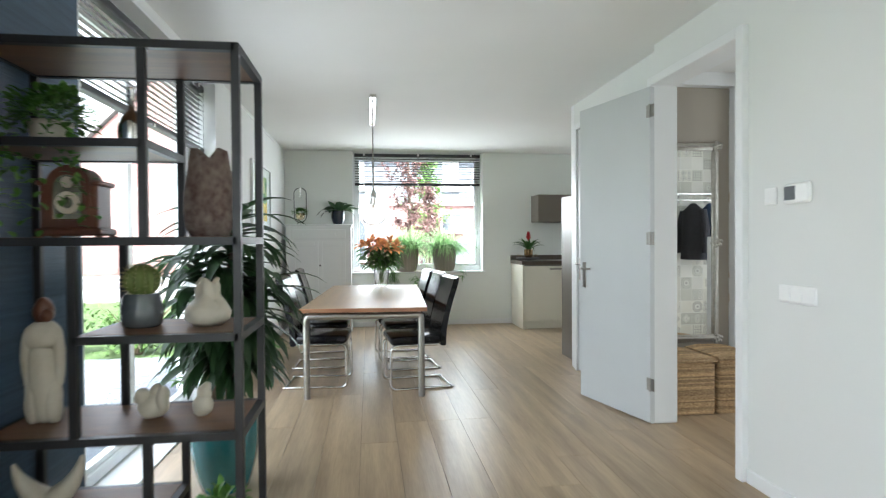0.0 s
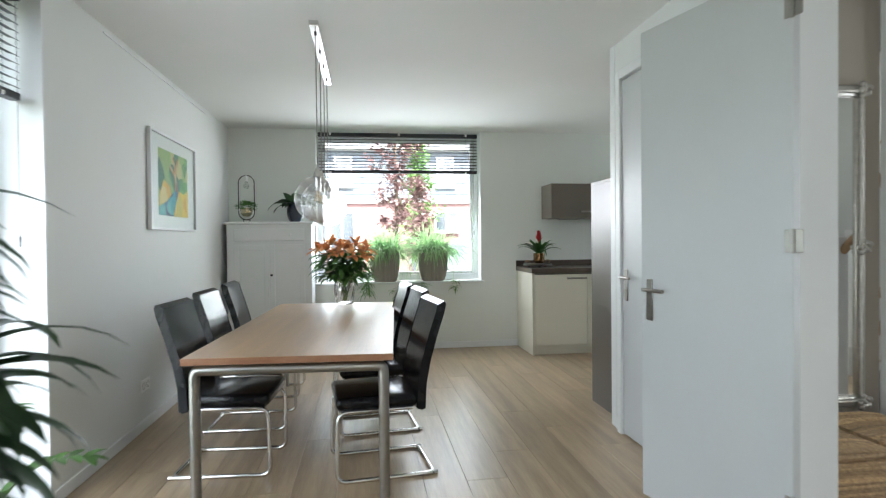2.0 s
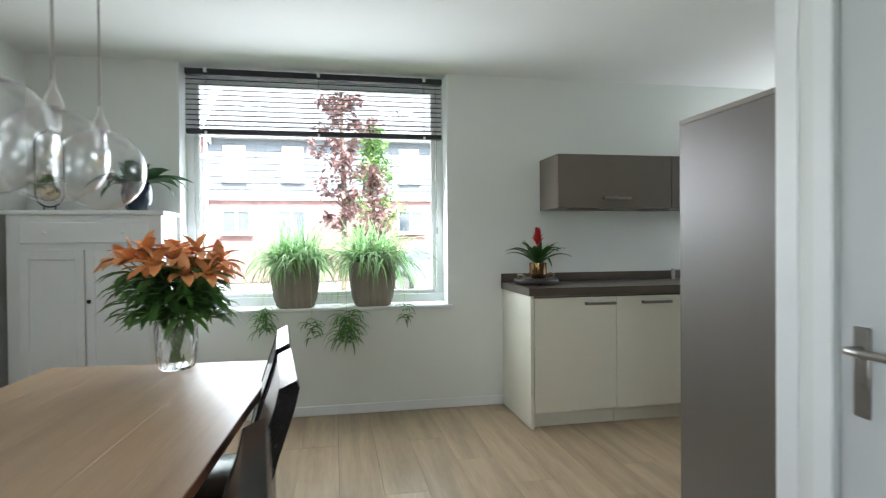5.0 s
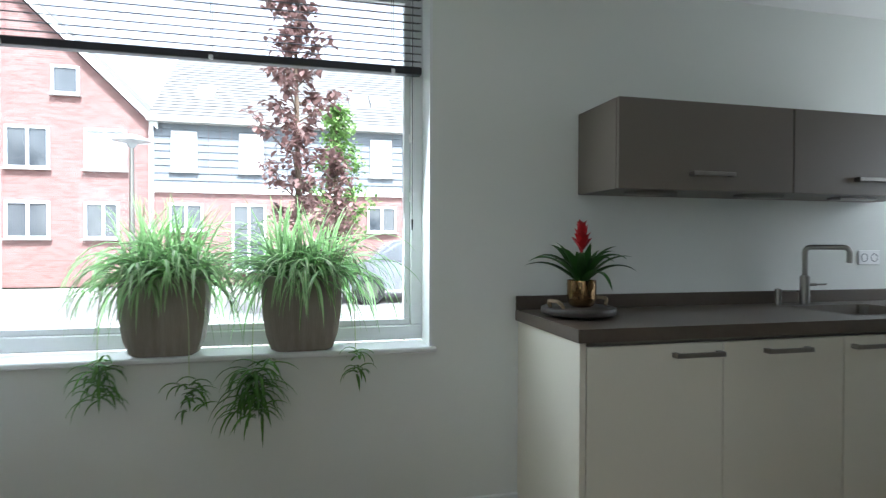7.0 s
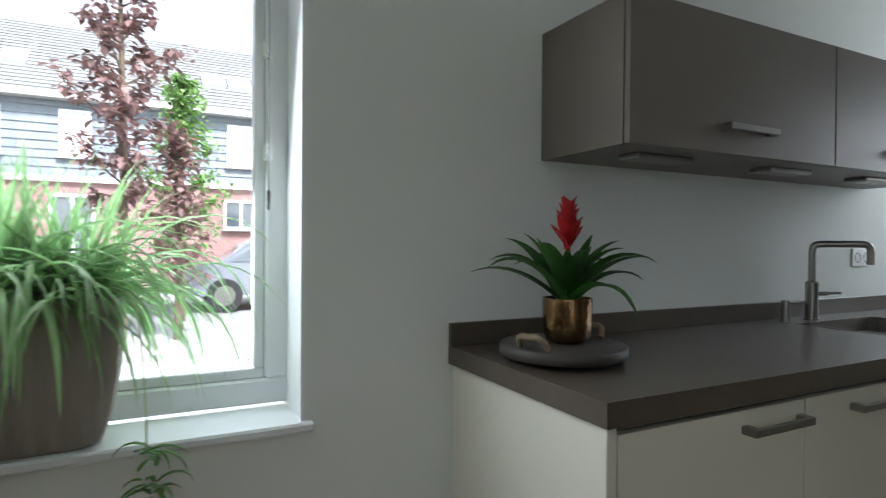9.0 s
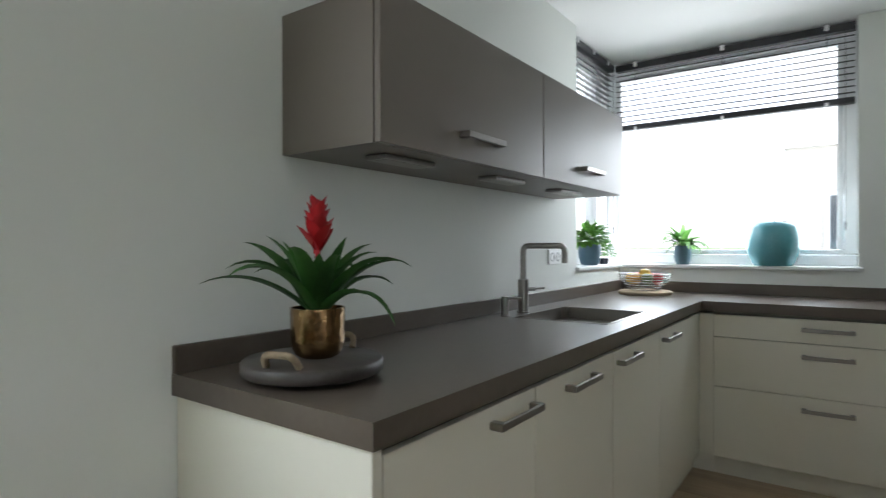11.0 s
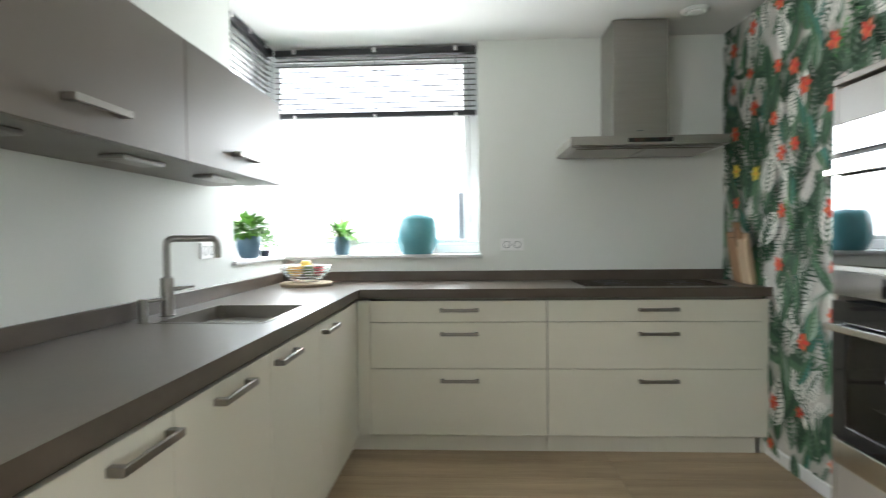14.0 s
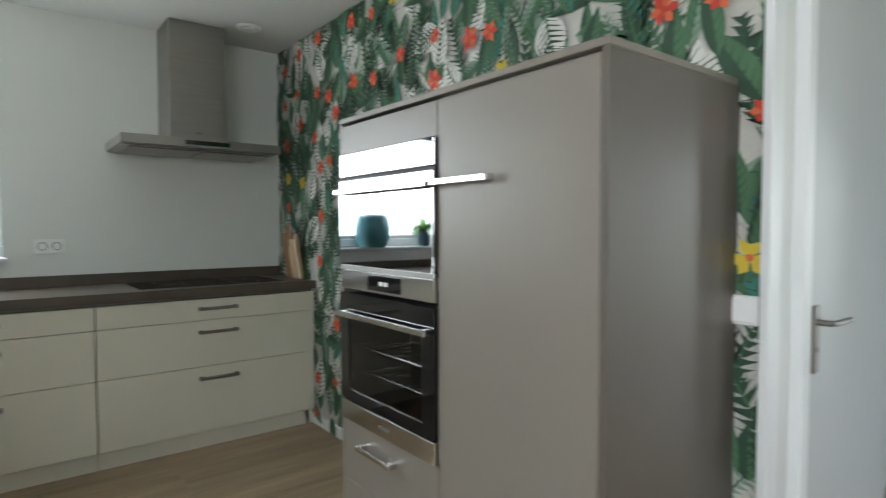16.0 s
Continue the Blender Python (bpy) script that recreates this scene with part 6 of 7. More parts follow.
for x, y0, z0, y1, z1 in ((2.71, 3.53, 1.19, 4.79, 2.32), (3.60, 3.60, 1.16, 4.79, 1.92)):
    bm = bmesh.new()
    tube(bm, [(x, y0, z0), (x, (y0 + y1) / 2, (z0 + z1) / 2), (x, y1, z1)], 0.024, n=12)
    part("handrail", bm, M_OAK, st, "oak handrail", smooth=60)
for y in (3.8, 4.5):
    z = 1.16 + (y - 3.6) * 0.64 - 0.02
    part("bracket", boxes((3.60, y - 0.006, z - 0.02, 3.66, y + 0.006, z), bevel=0.002), M_STEEL, st)
bm = bmesh.new()
v = [bm.verts.new((x, y, z)) for x in (2.69, 2.73) for y, z in ((3.84, 2.30), (3.84, 2.42), (3.68, 2.56), (3.53, 2.56))]
for f in ((0, 1, 2, 3), (7, 6, 5, 4), (0, 4, 5, 1), (1, 5, 6, 2), (2, 6, 7, 3), (3, 7, 4, 0)):
    bm.faces.new([v[k] for k in f])
part("trim_board", bm, M_TRIM, st)
setting("stair_post", boxes((2.637, 3.80, 0, 2.672, 3.868, 2.56), bevel=0.003), M_TRIM, "white post beside the mirror wall", "trim")

# tile-pattern wallpaper of the hall
def tile_paper():
    m = surface("tile_print_pale", (0.48, 0.47, 0.40), (0.58, 0.57, 0.50), 0.6, scale=4, bump=0.03, per_island=0.22)
    m2 = surface("tile_print_grey", (0.27, 0.27, 0.24), (0.36, 0.36, 0.33), 0.6, scale=8, bump=0.03)
    m3 = surface("tile_print_white", (0.60, 0.59, 0.53), (0.68, 0.67, 0.61), 0.6, scale=4, bump=0.03, per_island=0.12)
    bm = bmesh.new()
    s = 0.15

    def shape(x, z, pts, d, mi):
        f = bm.faces.new([bm.verts.new((x + a * s, 1.4 + d, z + b * s)) for a, b in pts])
        f.material_index = mi

    def scaled(pts, k):
        return [(0.5 + (a - 0.5) * k, 0.5 + (b - 0.5) * k) for a, b in pts]

    octo = [(0.30, 0.06), (0.70, 0.06), (0.94, 0.30), (0.94, 0.70), (0.70, 0.94), (0.30, 0.94), (0.06, 0.70), (0.06, 0.30)]
    hexa = [(0.5, 0.06), (0.80, 0.24), (0.80, 0.76), (0.5, 0.94), (0.20, 0.76), (0.20, 0.24)]
    dia = [(0.5, 0.06), (0.94, 0.5), (0.5, 0.94), (0.06, 0.5)]
    for i in range(17):
        for j in range(16):
            x, z = 1.84 + i * s, 0.02 + j * s
            if x + s > 4.45 or z + s > 2.56:
                continue
            k = RND.randrange(8)
            shape(x, z, [(0.008, 0.008), (0.992, 0.008), (0.992, 0.992), (0.008, 0.992)], 0.001, 2 if k in (0, 5) else 0)
            if k in (1, 2, 3):
                base = (octo, hexa, dia)[k - 1]
                for n, q in enumerate((1.0, 0.90, 0.62, 0.52, 0.22)):
                    shape(x, z, scaled(base, q), 0.0014 + 0.0004 * n, 1 if n % 2 == 0 else (0 if n == 1 else 2))
            elif k == 4:
                for u, w in ((0.27, 0.27), (0.73, 0.27), (0.27, 0.73), (0.73, 0.73)):
                    for n, q in enumerate((0.21, 0.165, 0.09)):
                        shape(x, z, [(u + q * math.cos(c * math.pi / 5), w + q * math.sin(c * math.pi / 5)) for c in range(10)], 0.0014 + 0.0004 * n, 1 if n % 2 == 0 else 2)
            elif k == 6:
                for n in range(4):
                    o = 0.10 + 0.22 * n
                    shape(x, z, [(o, 0.08), (o + 0.045, 0.08), (o + 0.045, 0.92), (o, 0.92)], 0.0014, 1)
                    shape(x, z, [(0.08, o), (0.92, o), (0.92, o + 0.045), (0.08, o + 0.045)], 0.0018, 1)
    return bm, [m, m2, m3]


bm, ms = tile_paper()
ob = part("tile_paper", bm, ms, bpy.data.objects["wall_hall_south"], "grey and white tile-pattern wallpaper")
tagged(ob, kind="stuff")
cr = thing("coat_rack", "steel coat rack with a shelf", "coat rack", (3.72, 1.405, 1.72))
bm = bmesh.new()
for y in (0.05, 0.14, 0.23):
    cyl(bm, (-0.45, y, 0.08), (0.42, y, 0.08), 0.008, n=10)
cyl(bm, (-0.45, 0.24, 0), (0.42, 0.24, 0), 0.009, n=10)
part("rail", bm, M_CHROME, cr, smooth=60)
for x in (-0.43, 0.42):
    part("bracket", boxes((x - 0.008, 0, -0.03, x + 0.008, 0.25, 0.1), bevel=0.003), M_WHITE, cr)


def jacket(name, label, mat, at, rz):
    bm = bmesh.new()
    rings = []
    for z, rx, ry in ((0.0, 0.03, 0.03), (-0.05, 0.09, 0.05), (-0.10, 0.16, 0.075), (-0.3, 0.15, 0.085), (-0.5, 0.155, 0.09), (-0.68, 0.165, 0.085)):
        rings.append([bm.verts.new((rx * math.cos(a) * (1 + 0.08 * math.sin(5 * a + z * 20)), ry * math.sin(a) * (1 + 0.1 * math.cos(4 * a)), z)) for a in [2 * math.pi * k / 24 for k in range(24)]])
    for a, b in zip(rings, rings[1:]):
        for k in range(24):
            bm.faces.new((a[k], a[(k + 1) % 24], b[(k + 1) % 24], b[k]))
    bm.faces.new(rings[0])
    bm.faces.new(rings[-1][::-1])
    t = thing(name, label, "jacket", at, rz, "jackets on the rack")
    part("body", bm, mat, t, smooth=70)
    for s in (-1, 1):
        bm = bmesh.new()
        tube(bm, [(s * 0.13, 0, -0.09), (s * 0.185, 0.01, -0.3), (s * 0.19, 0.03, -0.6)], [0.05, 0.045, 0.038], n=12)
        part("sleeve", bm, mat, t, smooth=70)
    bm = bmesh.new()
    cyl(bm, (0, 0, -0.01), (0, 0, 0.04), 0.003, n=8)
    part("hanger_hook", bm, M_CHROME, t)


jacket("hanging_jacket", "dark wool jacket hanging on the rack", surface("charcoal_wool", (0.02, 0.02, 0.024), (0.035, 0.035, 0.04), 0.9, scale=20, bump=0.5), (3.66, 1.645, 1.68), 70)
jacket("hanging_jacket", "blue denim jacket hanging on the rack", surface("denim", (0.025, 0.05, 0.10), (0.05, 0.09, 0.17), 0.85, scale=20, bump=0.6), (3.88, 1.645, 1.68), 75)
rd = thing("tall_radiator", "tall slim white radiator in the hall", "radiator", (4.44, 1.95, 0.28))
part("panel", boxes((-0.09, -0.16, 0, -0.02, 0.16, 1.05), bevel=0.008), M_WHITE, rd)
part("pipe", boxes((-0.065, -0.1, -0.2, -0.045, 0.1, 0.0), bevel=0.004), M_CHROME, rd)

# ---- street and garden ----
M_ASPHALT = surface("paved_street", (0.22, 0.21, 0.205), (0.30, 0.285, 0.28), 0.9, scale=20, bump=0.3)
M_PAVE = surface("grey_paving", (0.36, 0.35, 0.335), (0.45, 0.44, 0.42), 0.9, scale=3, bump=0.2, fine=30)
M_PALEPAVE = surface("pale_paving", (0.46, 0.45, 0.43), (0.56, 0.55, 0.52), 0.9, scale=3, bump=0.2, fine=30)
M_GRASS = surface("lawn_soil", (0.05, 0.09, 0.025), (0.10, 0.15, 0.05), 0.95, scale=4, bump=0.5)
M_GRAVEL = surface("blue_gravel", (0.14, 0.155, 0.18), (0.26, 0.28, 0.31), 0.9, scale=40, bump=1.0, fine=120, per_island=0.3)
M_TILE = surface("grey_roof_tile", (0.19, 0.187, 0.185), (0.25, 0.247, 0.243), 0.7, scale=6, bump=0.2, per_island=0.1)
M_SLATE = surface("blue_grey_tile", (0.17, 0.19, 0.215), (0.225, 0.248, 0.272), 0.6, scale=6, bump=0.2, per_island=0.1)
M_DARKGLASS = surface("dark_pane", (0.05, 0.06, 0.07), (0.12, 0.13, 0.14), 0.06, scale=1.2, bump=0, spec=0.8)
M_PALEGL = surface("net_curtain_pane", (0.35, 0.37, 0.38), (0.45, 0.47, 0.48), 0.1, scale=1.2, bump=0, spec=0.8)
# pale base colour paints the sky's reflection into the far panes
M_PAINTEDSKY = surface("painted_sky_pane", (0.55, 0.58, 0.60), (0.70, 0.72, 0.73), 0.08, scale=0.8, bump=0, spec=0.8)
M_CAR = surface("silver_car_paint", (0.26, 0.27, 0.30), (0.28, 0.29, 0.32), 0.25, 0.5, bump=0, coat=0.8)
M_RUBBER = surface("tyre_rubber", (0.02, 0.02, 0.02), None, 0.85, bump=0.1)
M_MAROON = surface("maroon_leaf", (0.20, 0.115, 0.11), (0.31, 0.19, 0.17), 0.55, scale=6, bump=0, per_island=0.45, thin=0.35)
M_LIME = surface("lime_leaf", (0.16, 0.30, 0.08), (0.27, 0.42, 0.14), 0.55, scale=6, bump=0, per_island=0.35, thin=0.35)
M_SHRUB = surface("shrub_leaf", (0.06, 0.13, 0.03), (0.13, 0.22, 0.06), 0.55, scale=6, bump=0, per_island=0.4, thin=0.35)


def brick_mat(name, a, b, mortar):
    """Stretcher-bond brickwork, bricks 0.21 by 0.05 m."""
    m, n, l, p = node_mat(name)
    co, br, sw, cx = n.new("ShaderNodeTexCoord"), n.new("ShaderNodeTexBrick"), n.new("ShaderNodeSeparateXYZ"), n.new("ShaderNodeCombineXYZ")
    ad = n.new("ShaderNodeMath")
    l.new(co.outputs["Object"], sw.inputs[0])
    l.new(sw.outputs["X"], ad.inputs[0])
    l.new(sw.outputs["Y"], ad.inputs[1])
    l.new(ad.outputs[0], cx.inputs["X"])
    l.new(sw.outputs["Z"], cx.inputs["Y"])
    l.new(cx.outputs[0], br.inputs["Vector"])
    br.inputs["Color1"].default_value, br.inputs["Color2"].default_value, br.inputs["Mortar"].default_value = (*a, 1), (*b, 1), (*mortar, 1)
    br.inputs["Scale"].default_value, br.inputs["Brick Width"].default_value, br.inputs["Row Height"].default_value, br.inputs["Mortar Size"].default_value = 1.0, 0.22, 0.062, 0.006
    l.new(br.outputs["Color"], p.inputs["Base Color"])
    bp = n.new("ShaderNodeBump")
    bp.invert = True
    bp.inputs["Strength"].default_value, bp.inputs["Distance"].default_value = 0.6, 0.01
    l.new(br.outputs["Fac"], bp.inputs["Height"])
    l.new(bp.outputs[0], p.inputs["Normal"])
    p.inputs["Roughness"].default_value = 0.85
    return m


M_BRICK = brick_mat("red_brick", (0.24, 0.118, 0.108), (0.33, 0.185, 0.17), (0.28, 0.23, 0.21))
M_PALEBRICK = brick_mat("pale_brick", (0.55, 0.52, 0.48), (0.62, 0.6, 0.56), (0.5, 0.48, 0.45))
GZ = -0.06
gb = bmesh.new()
for b in ((-600, 8.29, 600, 700), (-600, -600, -1.75, 8.29), (5.44, -600, 600, 8.29), (-1.75, -600, 5.44, -3.8)):
    gb.faces.new([gb.verts.new((x, y, GZ - 0.08)) for x, y in ((b[0], b[1]), (b[2], b[1]), (b[2], b[3]), (b[0], b[3]))])
setting("ground", gb, M_GRASS, "front garden lawn and ground around the house", "ground")
setting("road", boxes((-60, 16.2, GZ - 0.07, 60, 20.9, GZ - 0.02)), M_ASPHALT, "pale grey paved street", "road")
setting("pavement", boxes((-60, 13.6, GZ - 0.075, 60, 16.2, GZ + 0.04), (-60, 20.9, GZ - 0.075, 60, 23.0, GZ + 0.04)), M_PAVE, "grey paved pavement with kerb", "pavement")
setting("terrace", boxes((-4.6, -3.0, GZ - 0.075, -1.76, 2.95, GZ - 0.01)), M_PAVE, "paved terrace outside the garden window", "terrace")
setting("drive", boxes((5.6, -4.5, GZ - 0.079, 12.9, 13.5, GZ - 0.01), (-3.5, 8.4, GZ - 0.079, 5.55, 13.5, GZ - 0.015)), M_PALEPAVE, "pale paving around the front of the house", "paving")
gv = bmesh.new()
gv.faces.new([gv.verts.new(p) for p in ((-6.5, 2.96, GZ - 0.03), (-1.76, 2.96, GZ - 0.03), (-1.76, 6.6, GZ - 0.03), (-6.5, 6.6, GZ - 0.03))])
setting("gravel", gv, M_GRAVEL, "blue-grey gravel bed", "ground")
gs = bmesh.new()
for _ in range(2600):
    x, y, r = RND.uniform(-4.6, -1.8), RND.uniform(3.0, 6.4), RND.uniform(0.008, 0.02)
    bmesh.ops.create_icosphere(gs, subdivisions=1, radius=r, matrix=Matrix.Translation((x, y, GZ - 0.028)) @ Matrix.Diagonal((1, RND.uniform(0.7, 1.2), 0.6, 1))) if _ < 700 else [gs.faces.new([gs.verts.new((x + r * math.cos(k * 1.57 + _), y + r * math.sin(k * 1.57 + _), GZ - 0.028 + (0.008 if k % 2 else 0.002))) for k in range(4)])]
solid("gravel_stones", gs, M_GRAVEL, "loose blue-grey gravel stones", "gravel", kind="stuff")


def house_window(parent, x0, x1, z0, z1, y, mat=None, bar=None):
    """A window set back in the wall, face towards -y."""
    bm = bmesh.new()
    f = 0.07
    for b in ((x0, z0, x1, z0 + f), (x0, z1 - f, x1, z1), (x0, z0 + f, x0 + f, z1 - f), (x1 - f, z0 + f, x1, z1 - f)):
        box(bm, b[0], y - 0.03, b[1], b[2], y + 0.05, b[3])
    if bar:
        box(bm, bar - 0.04, y - 0.02, z0 + f, bar + 0.04, y + 0.05, z1 - f)
    w = part("window", bm, M_UPVC, parent)
    part("pane", boxes((x0 + f, y + 0.02, z0 + f, x1 - f, y + 0.03, z1 - f)), mat or M_DARKGLASS, w, "reflecting window pane")
    part("sill", boxes((x0 - 0.05, y - 0.09, z0 - 0.05, x1 + 0.05, y + 0.02, z0)), M_PAVE, w, "grey stone sill")


FY = 24.0
fx = lambda px: -3.07 + (px - 290) * 0.0169
fz = lambda py: 3.42 + (316 - py) * 0.0166


def prism(bm, outline, y0, y1):
    """An upright slab with the given outline in x and z."""
    a = [bm.verts.new((x, y0, z)) for x, z in outline]
    b = [bm.verts.new((x, y1, z)) for x, z in outline]
    n = len(outline)
    for k in range(n):
        bm.faces.new((a[k], a[(k + 1) % n], b[(k + 1) % n], b[k]))
    bm.faces.new(a[::-1])
    bm.faces.new(b)
    return bm


def courses(bm, x0, x1, z0, z1, y0, y1, rows, thick=0.03, step=0.32):
    """Overlapping rows of tiles from (y0, z0) up to (y1, z1), each tile a small tilted slab."""
    n = int((x1 - x0) / step)
    w = (x1 - x0) / n
    for r in range(rows):
        za, zb = z0 + (z1 - z0) * r / rows, z0 + (z1 - z0) * (r + 1.12) / rows
        ya, yb = y0 + (y1 - y0) * r / rows, y0 + (y1 - y0) * (r + 1.12) / rows
        for k in range(n):
            a, b = x0 + k * w + 0.006, x0 + (k + 1) * w - 0.006
            v = [bm.verts.new(p) for p in ((a, ya - thick, za), (b, ya - thick, za), (b, yb, zb), (a, yb, zb), (a, ya, za), (b, ya, za))]
            bm.faces.new((v[0], v[1], v[2], v[3]))
            bm.faces.new((v[0], v[4], v[5], v[1]))


hs = thing("gable_house", "red brick gable house across the street", "house", (0, 0, 0))
ex, ez = fx(252), 4.88
gl = ex - 8.2
bm = bmesh.new()
prism(bm, [(gl, GZ), (ex, GZ), (ex, ez), ((gl + ex) / 2, ez + 4.1), (gl, ez)], FY + 0.06, FY + 9)
part("wall", bm, M_BRICK, hs)
bm = bmesh.new()
prism(bm, [(ex + 0.28, ez - 0.2), (ex + 0.28, ez - 0.02), ((gl + ex) / 2, ez + 4.42), (gl - 0.28, ez - 0.02), (gl - 0.28, ez - 0.2), ((gl + ex) / 2, ez + 4.15)], FY - 0.15, FY + 9.2)
part("roof", bm, M_TILE, hs)
bm = bmesh.new()
prism(bm, [(ex + 0.30, ez - 0.25), (ex + 0.30, ez + 0.0), ((gl + ex) / 2, ez + 4.46), ((gl + ex) / 2, ez + 4.18)], FY - 0.22, FY - 0.151)
part("bargeboard", bm, M_UPVC, hs, "white bargeboard")
house_window(hs, fx(100), fx(143), fz(187), fz(137), FY, M_DARKGLASS)
house_window(hs, fx(150), fx(217), fz(318), fz(245), FY, M_PALEGL, fx(183))
house_window(hs, fx(30), fx(97), fz(318), fz(245), FY, M_DARKGLASS, fx(64))
house_window(hs, fx(150), fx(205), fz(440), fz(375), FY, M_DARKGLASS, fx(180))
house_window(hs, fx(30), fx(97), fz(440), fz(375), FY, M_DARKGLASS, fx(64))

ht = thing("terraced_house", "terraced house with blue-grey tiled upper storey", "house", (0, 0, 0))
tx0, tx1 = ex + 0.02, fx(1500)
sz, rz0 = 2.80, 4.92
bm = bmesh.new()
box(bm, tx0, FY + 0.06, GZ, tx1, FY + 9, rz0 - 0.05)
part("wall", bm, M_BRICK, ht)
bm = bmesh.new()
courses(bm, tx0, tx1, sz + 0.12, rz0, FY - 0.02, FY + 0.02, 9, 0.035, 0.33)
tagged(part("tile_cladding", bm, M_SLATE, ht, "blue-grey tile cladding"), kind="stuff")
bm = bmesh.new()
courses(bm, tx0, tx1, rz0 + 0.08, rz0 + 3.2, FY - 0.25, FY + 4.2, 22, 0.04, 0.30)
tagged(part("roof_tiles", bm, M_TILE, ht, "light grey roof tiles"), kind="stuff")
bm = bmesh.new()
prism(bm, [(tx0, rz0 - 0.06), (tx1, rz0 - 0.06), (tx1, rz0 + 0.06), (tx0, rz0 + 0.06)], FY - 0.36, FY + 0.1)
part("gutter", bm, M_PAVE, ht, "grey gutter")
part("ledge", boxes((tx0, FY - 0.06, sz - 0.02, tx1, FY + 0.06, sz + 0.12)), M_UPVC, ht, "white ledge under the tiles")
bm = bmesh.new()
v = [bm.verts.new(p) for p in ((tx0, FY - 0.2, rz0 + 0.06), (tx1, FY - 0.2, rz0 + 0.06), (tx1, FY + 4.4, rz0 + 3.2), (tx0, FY + 4.4, rz0 + 3.2))]
bm.faces.new(v)
part("roof", bm, M_TILE, ht)
part("downpipe", boxes((tx0 + 0.02, FY - 0.12, GZ, tx0 + 0.14, FY - 0.02, rz0)), M_UPVC, ht, "white downpipe")
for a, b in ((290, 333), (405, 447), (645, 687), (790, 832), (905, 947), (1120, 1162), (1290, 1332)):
    house_window(ht, fx(a), fx(b), fz(316), fz(243), FY - 0.06, M_PAINTEDSKY)
for a, b, z in ((285, 343, 425), (392, 452, 500), (640, 697, 425), (790, 850, 425), (900, 960, 500), (1100, 1180, 425)):
    house_window(ht, fx(a), fx(b), fz(z), fz(374), FY, M_DARKGLASS, fx((a + b) / 2))
for a, b in ((318, 352), (610, 650), (654, 694), (1000, 1040)):
    bm = bmesh.new()
    k0, k1 = 0.30, 0.46
    v = [bm.verts.new((x, FY - 0.2 + 4.5 * k - 0.12, rz0 + 0.1 + 3.15 * k + 0.06)) for k, x in ((k0, fx(a)), (k0, fx(b)), (k1, fx(b)), (k1, fx(a)))]
    bm.faces.new(v)
    r = bmesh.ops.extrude_face_region(bm, geom=bm.faces[:])
    for q in r["geom"]:
        if isinstance(q, bmesh.types.BMVert):
            q.co += Vector((0, 0.05, -0.1))
    part("skylight", bm, M_PALEGL, ht, "pale roof window")

# street lamp
sl = thing("street_lamp", "slim grey street lamp with a flat round head", "street lamp", (-2.26, 17.0, GZ - 0.12))
bm = bmesh.new()
cyl(bm, (0, 0, 0), (0, 0, 3.3), 0.06, 0.04, n=12)
part("pole", bm, M_HANDLE, sl, smooth=60)
turned("head", [(0, 3.46), (0.12, 3.44), (0.32, 3.36), (0.33, 3.32), (0.10, 3.28), (0.05, 3.2), (0, 3.2)], M_PALEGL, sl, n=24)


def tree(name, label, at, height, spread, trunk_h, mat, count, size, seed):
    """A slender young tree: tapered trunk, limbs, and a crown of many single leaves with gaps."""
    rnd = random.Random(seed)
    t = thing(name, label, "tree", at)
    bm = bmesh.new()
    tube(bm, [(0, 0, -0.1), (0.02, 0.01, height * 0.4), (-0.02, 0.02, height * 0.75), (0, 0, height)], [0.055, 0.042, 0.025, 0.008], n=9)
    tips = []
    for k in range(34):
        h = trunk_h + (height - trunk_h) * (k + rnd.random()) / 34
        a = k * 2.4 + rnd.uniform(-0.5, 0.5)
        f = (h - trunk_h) / (height - trunk_h)
        ln = spread * (0.55 + 0.6 * math.sin(math.pi * min(1, f * 0.85 + 0.18))) * rnd.uniform(0.6, 1.15) * (1.15 - 0.6 * f)
        e = Vector((ln * math.cos(a), ln * math.sin(a), h + ln * rnd.uniform(0.5, 1.1)))
        tube(bm, [(0, 0, h), (e.x * 0.5, e.y * 0.5, h + (e.z - h) * 0.4), e], [0.014, 0.009, 0.004], n=5)
        tips.append((Vector((0, 0, h)), e))
    part("trunk", bm, M_BARK, t, smooth=60)
    bm = bmesh.new()
    for _ in range(count):
        a, e = tips[rnd.randrange(len(tips))]
        q = a.lerp(e, rnd.uniform(0.35, 1.08)) + Vector((rnd.gauss(0, 0.07), rnd.gauss(0, 0.07), rnd.gauss(0, 0.06)))
        leaf(bm, q, (rnd.uniform(-1, 1), rnd.uniform(-1, 1), rnd.uniform(-0.7, 0.5)), size * rnd.uniform(0.7, 1.3), size * 0.75, 0.5, 2, 0.15)
    part("crown", bm, mat, t)
    return t


tree("maple_tree", "slender maroon-leaved street tree", (0.76, 14.0, GZ), 5.6, 0.50, 1.35, M_MAROON, 2300, 0.11, 11)
tree("maple_tree", "small maroon-leaved tree beside the larger one", (1.36, 14.6, GZ), 2.7, 0.35, 0.7, M_MAROON, 700, 0.11, 12)
tree("lime_tree", "slender light green tree", (1.50, 16.9, GZ), 4.0, 0.55, 1.0, M_LIME, 2400, 0.10, 13)


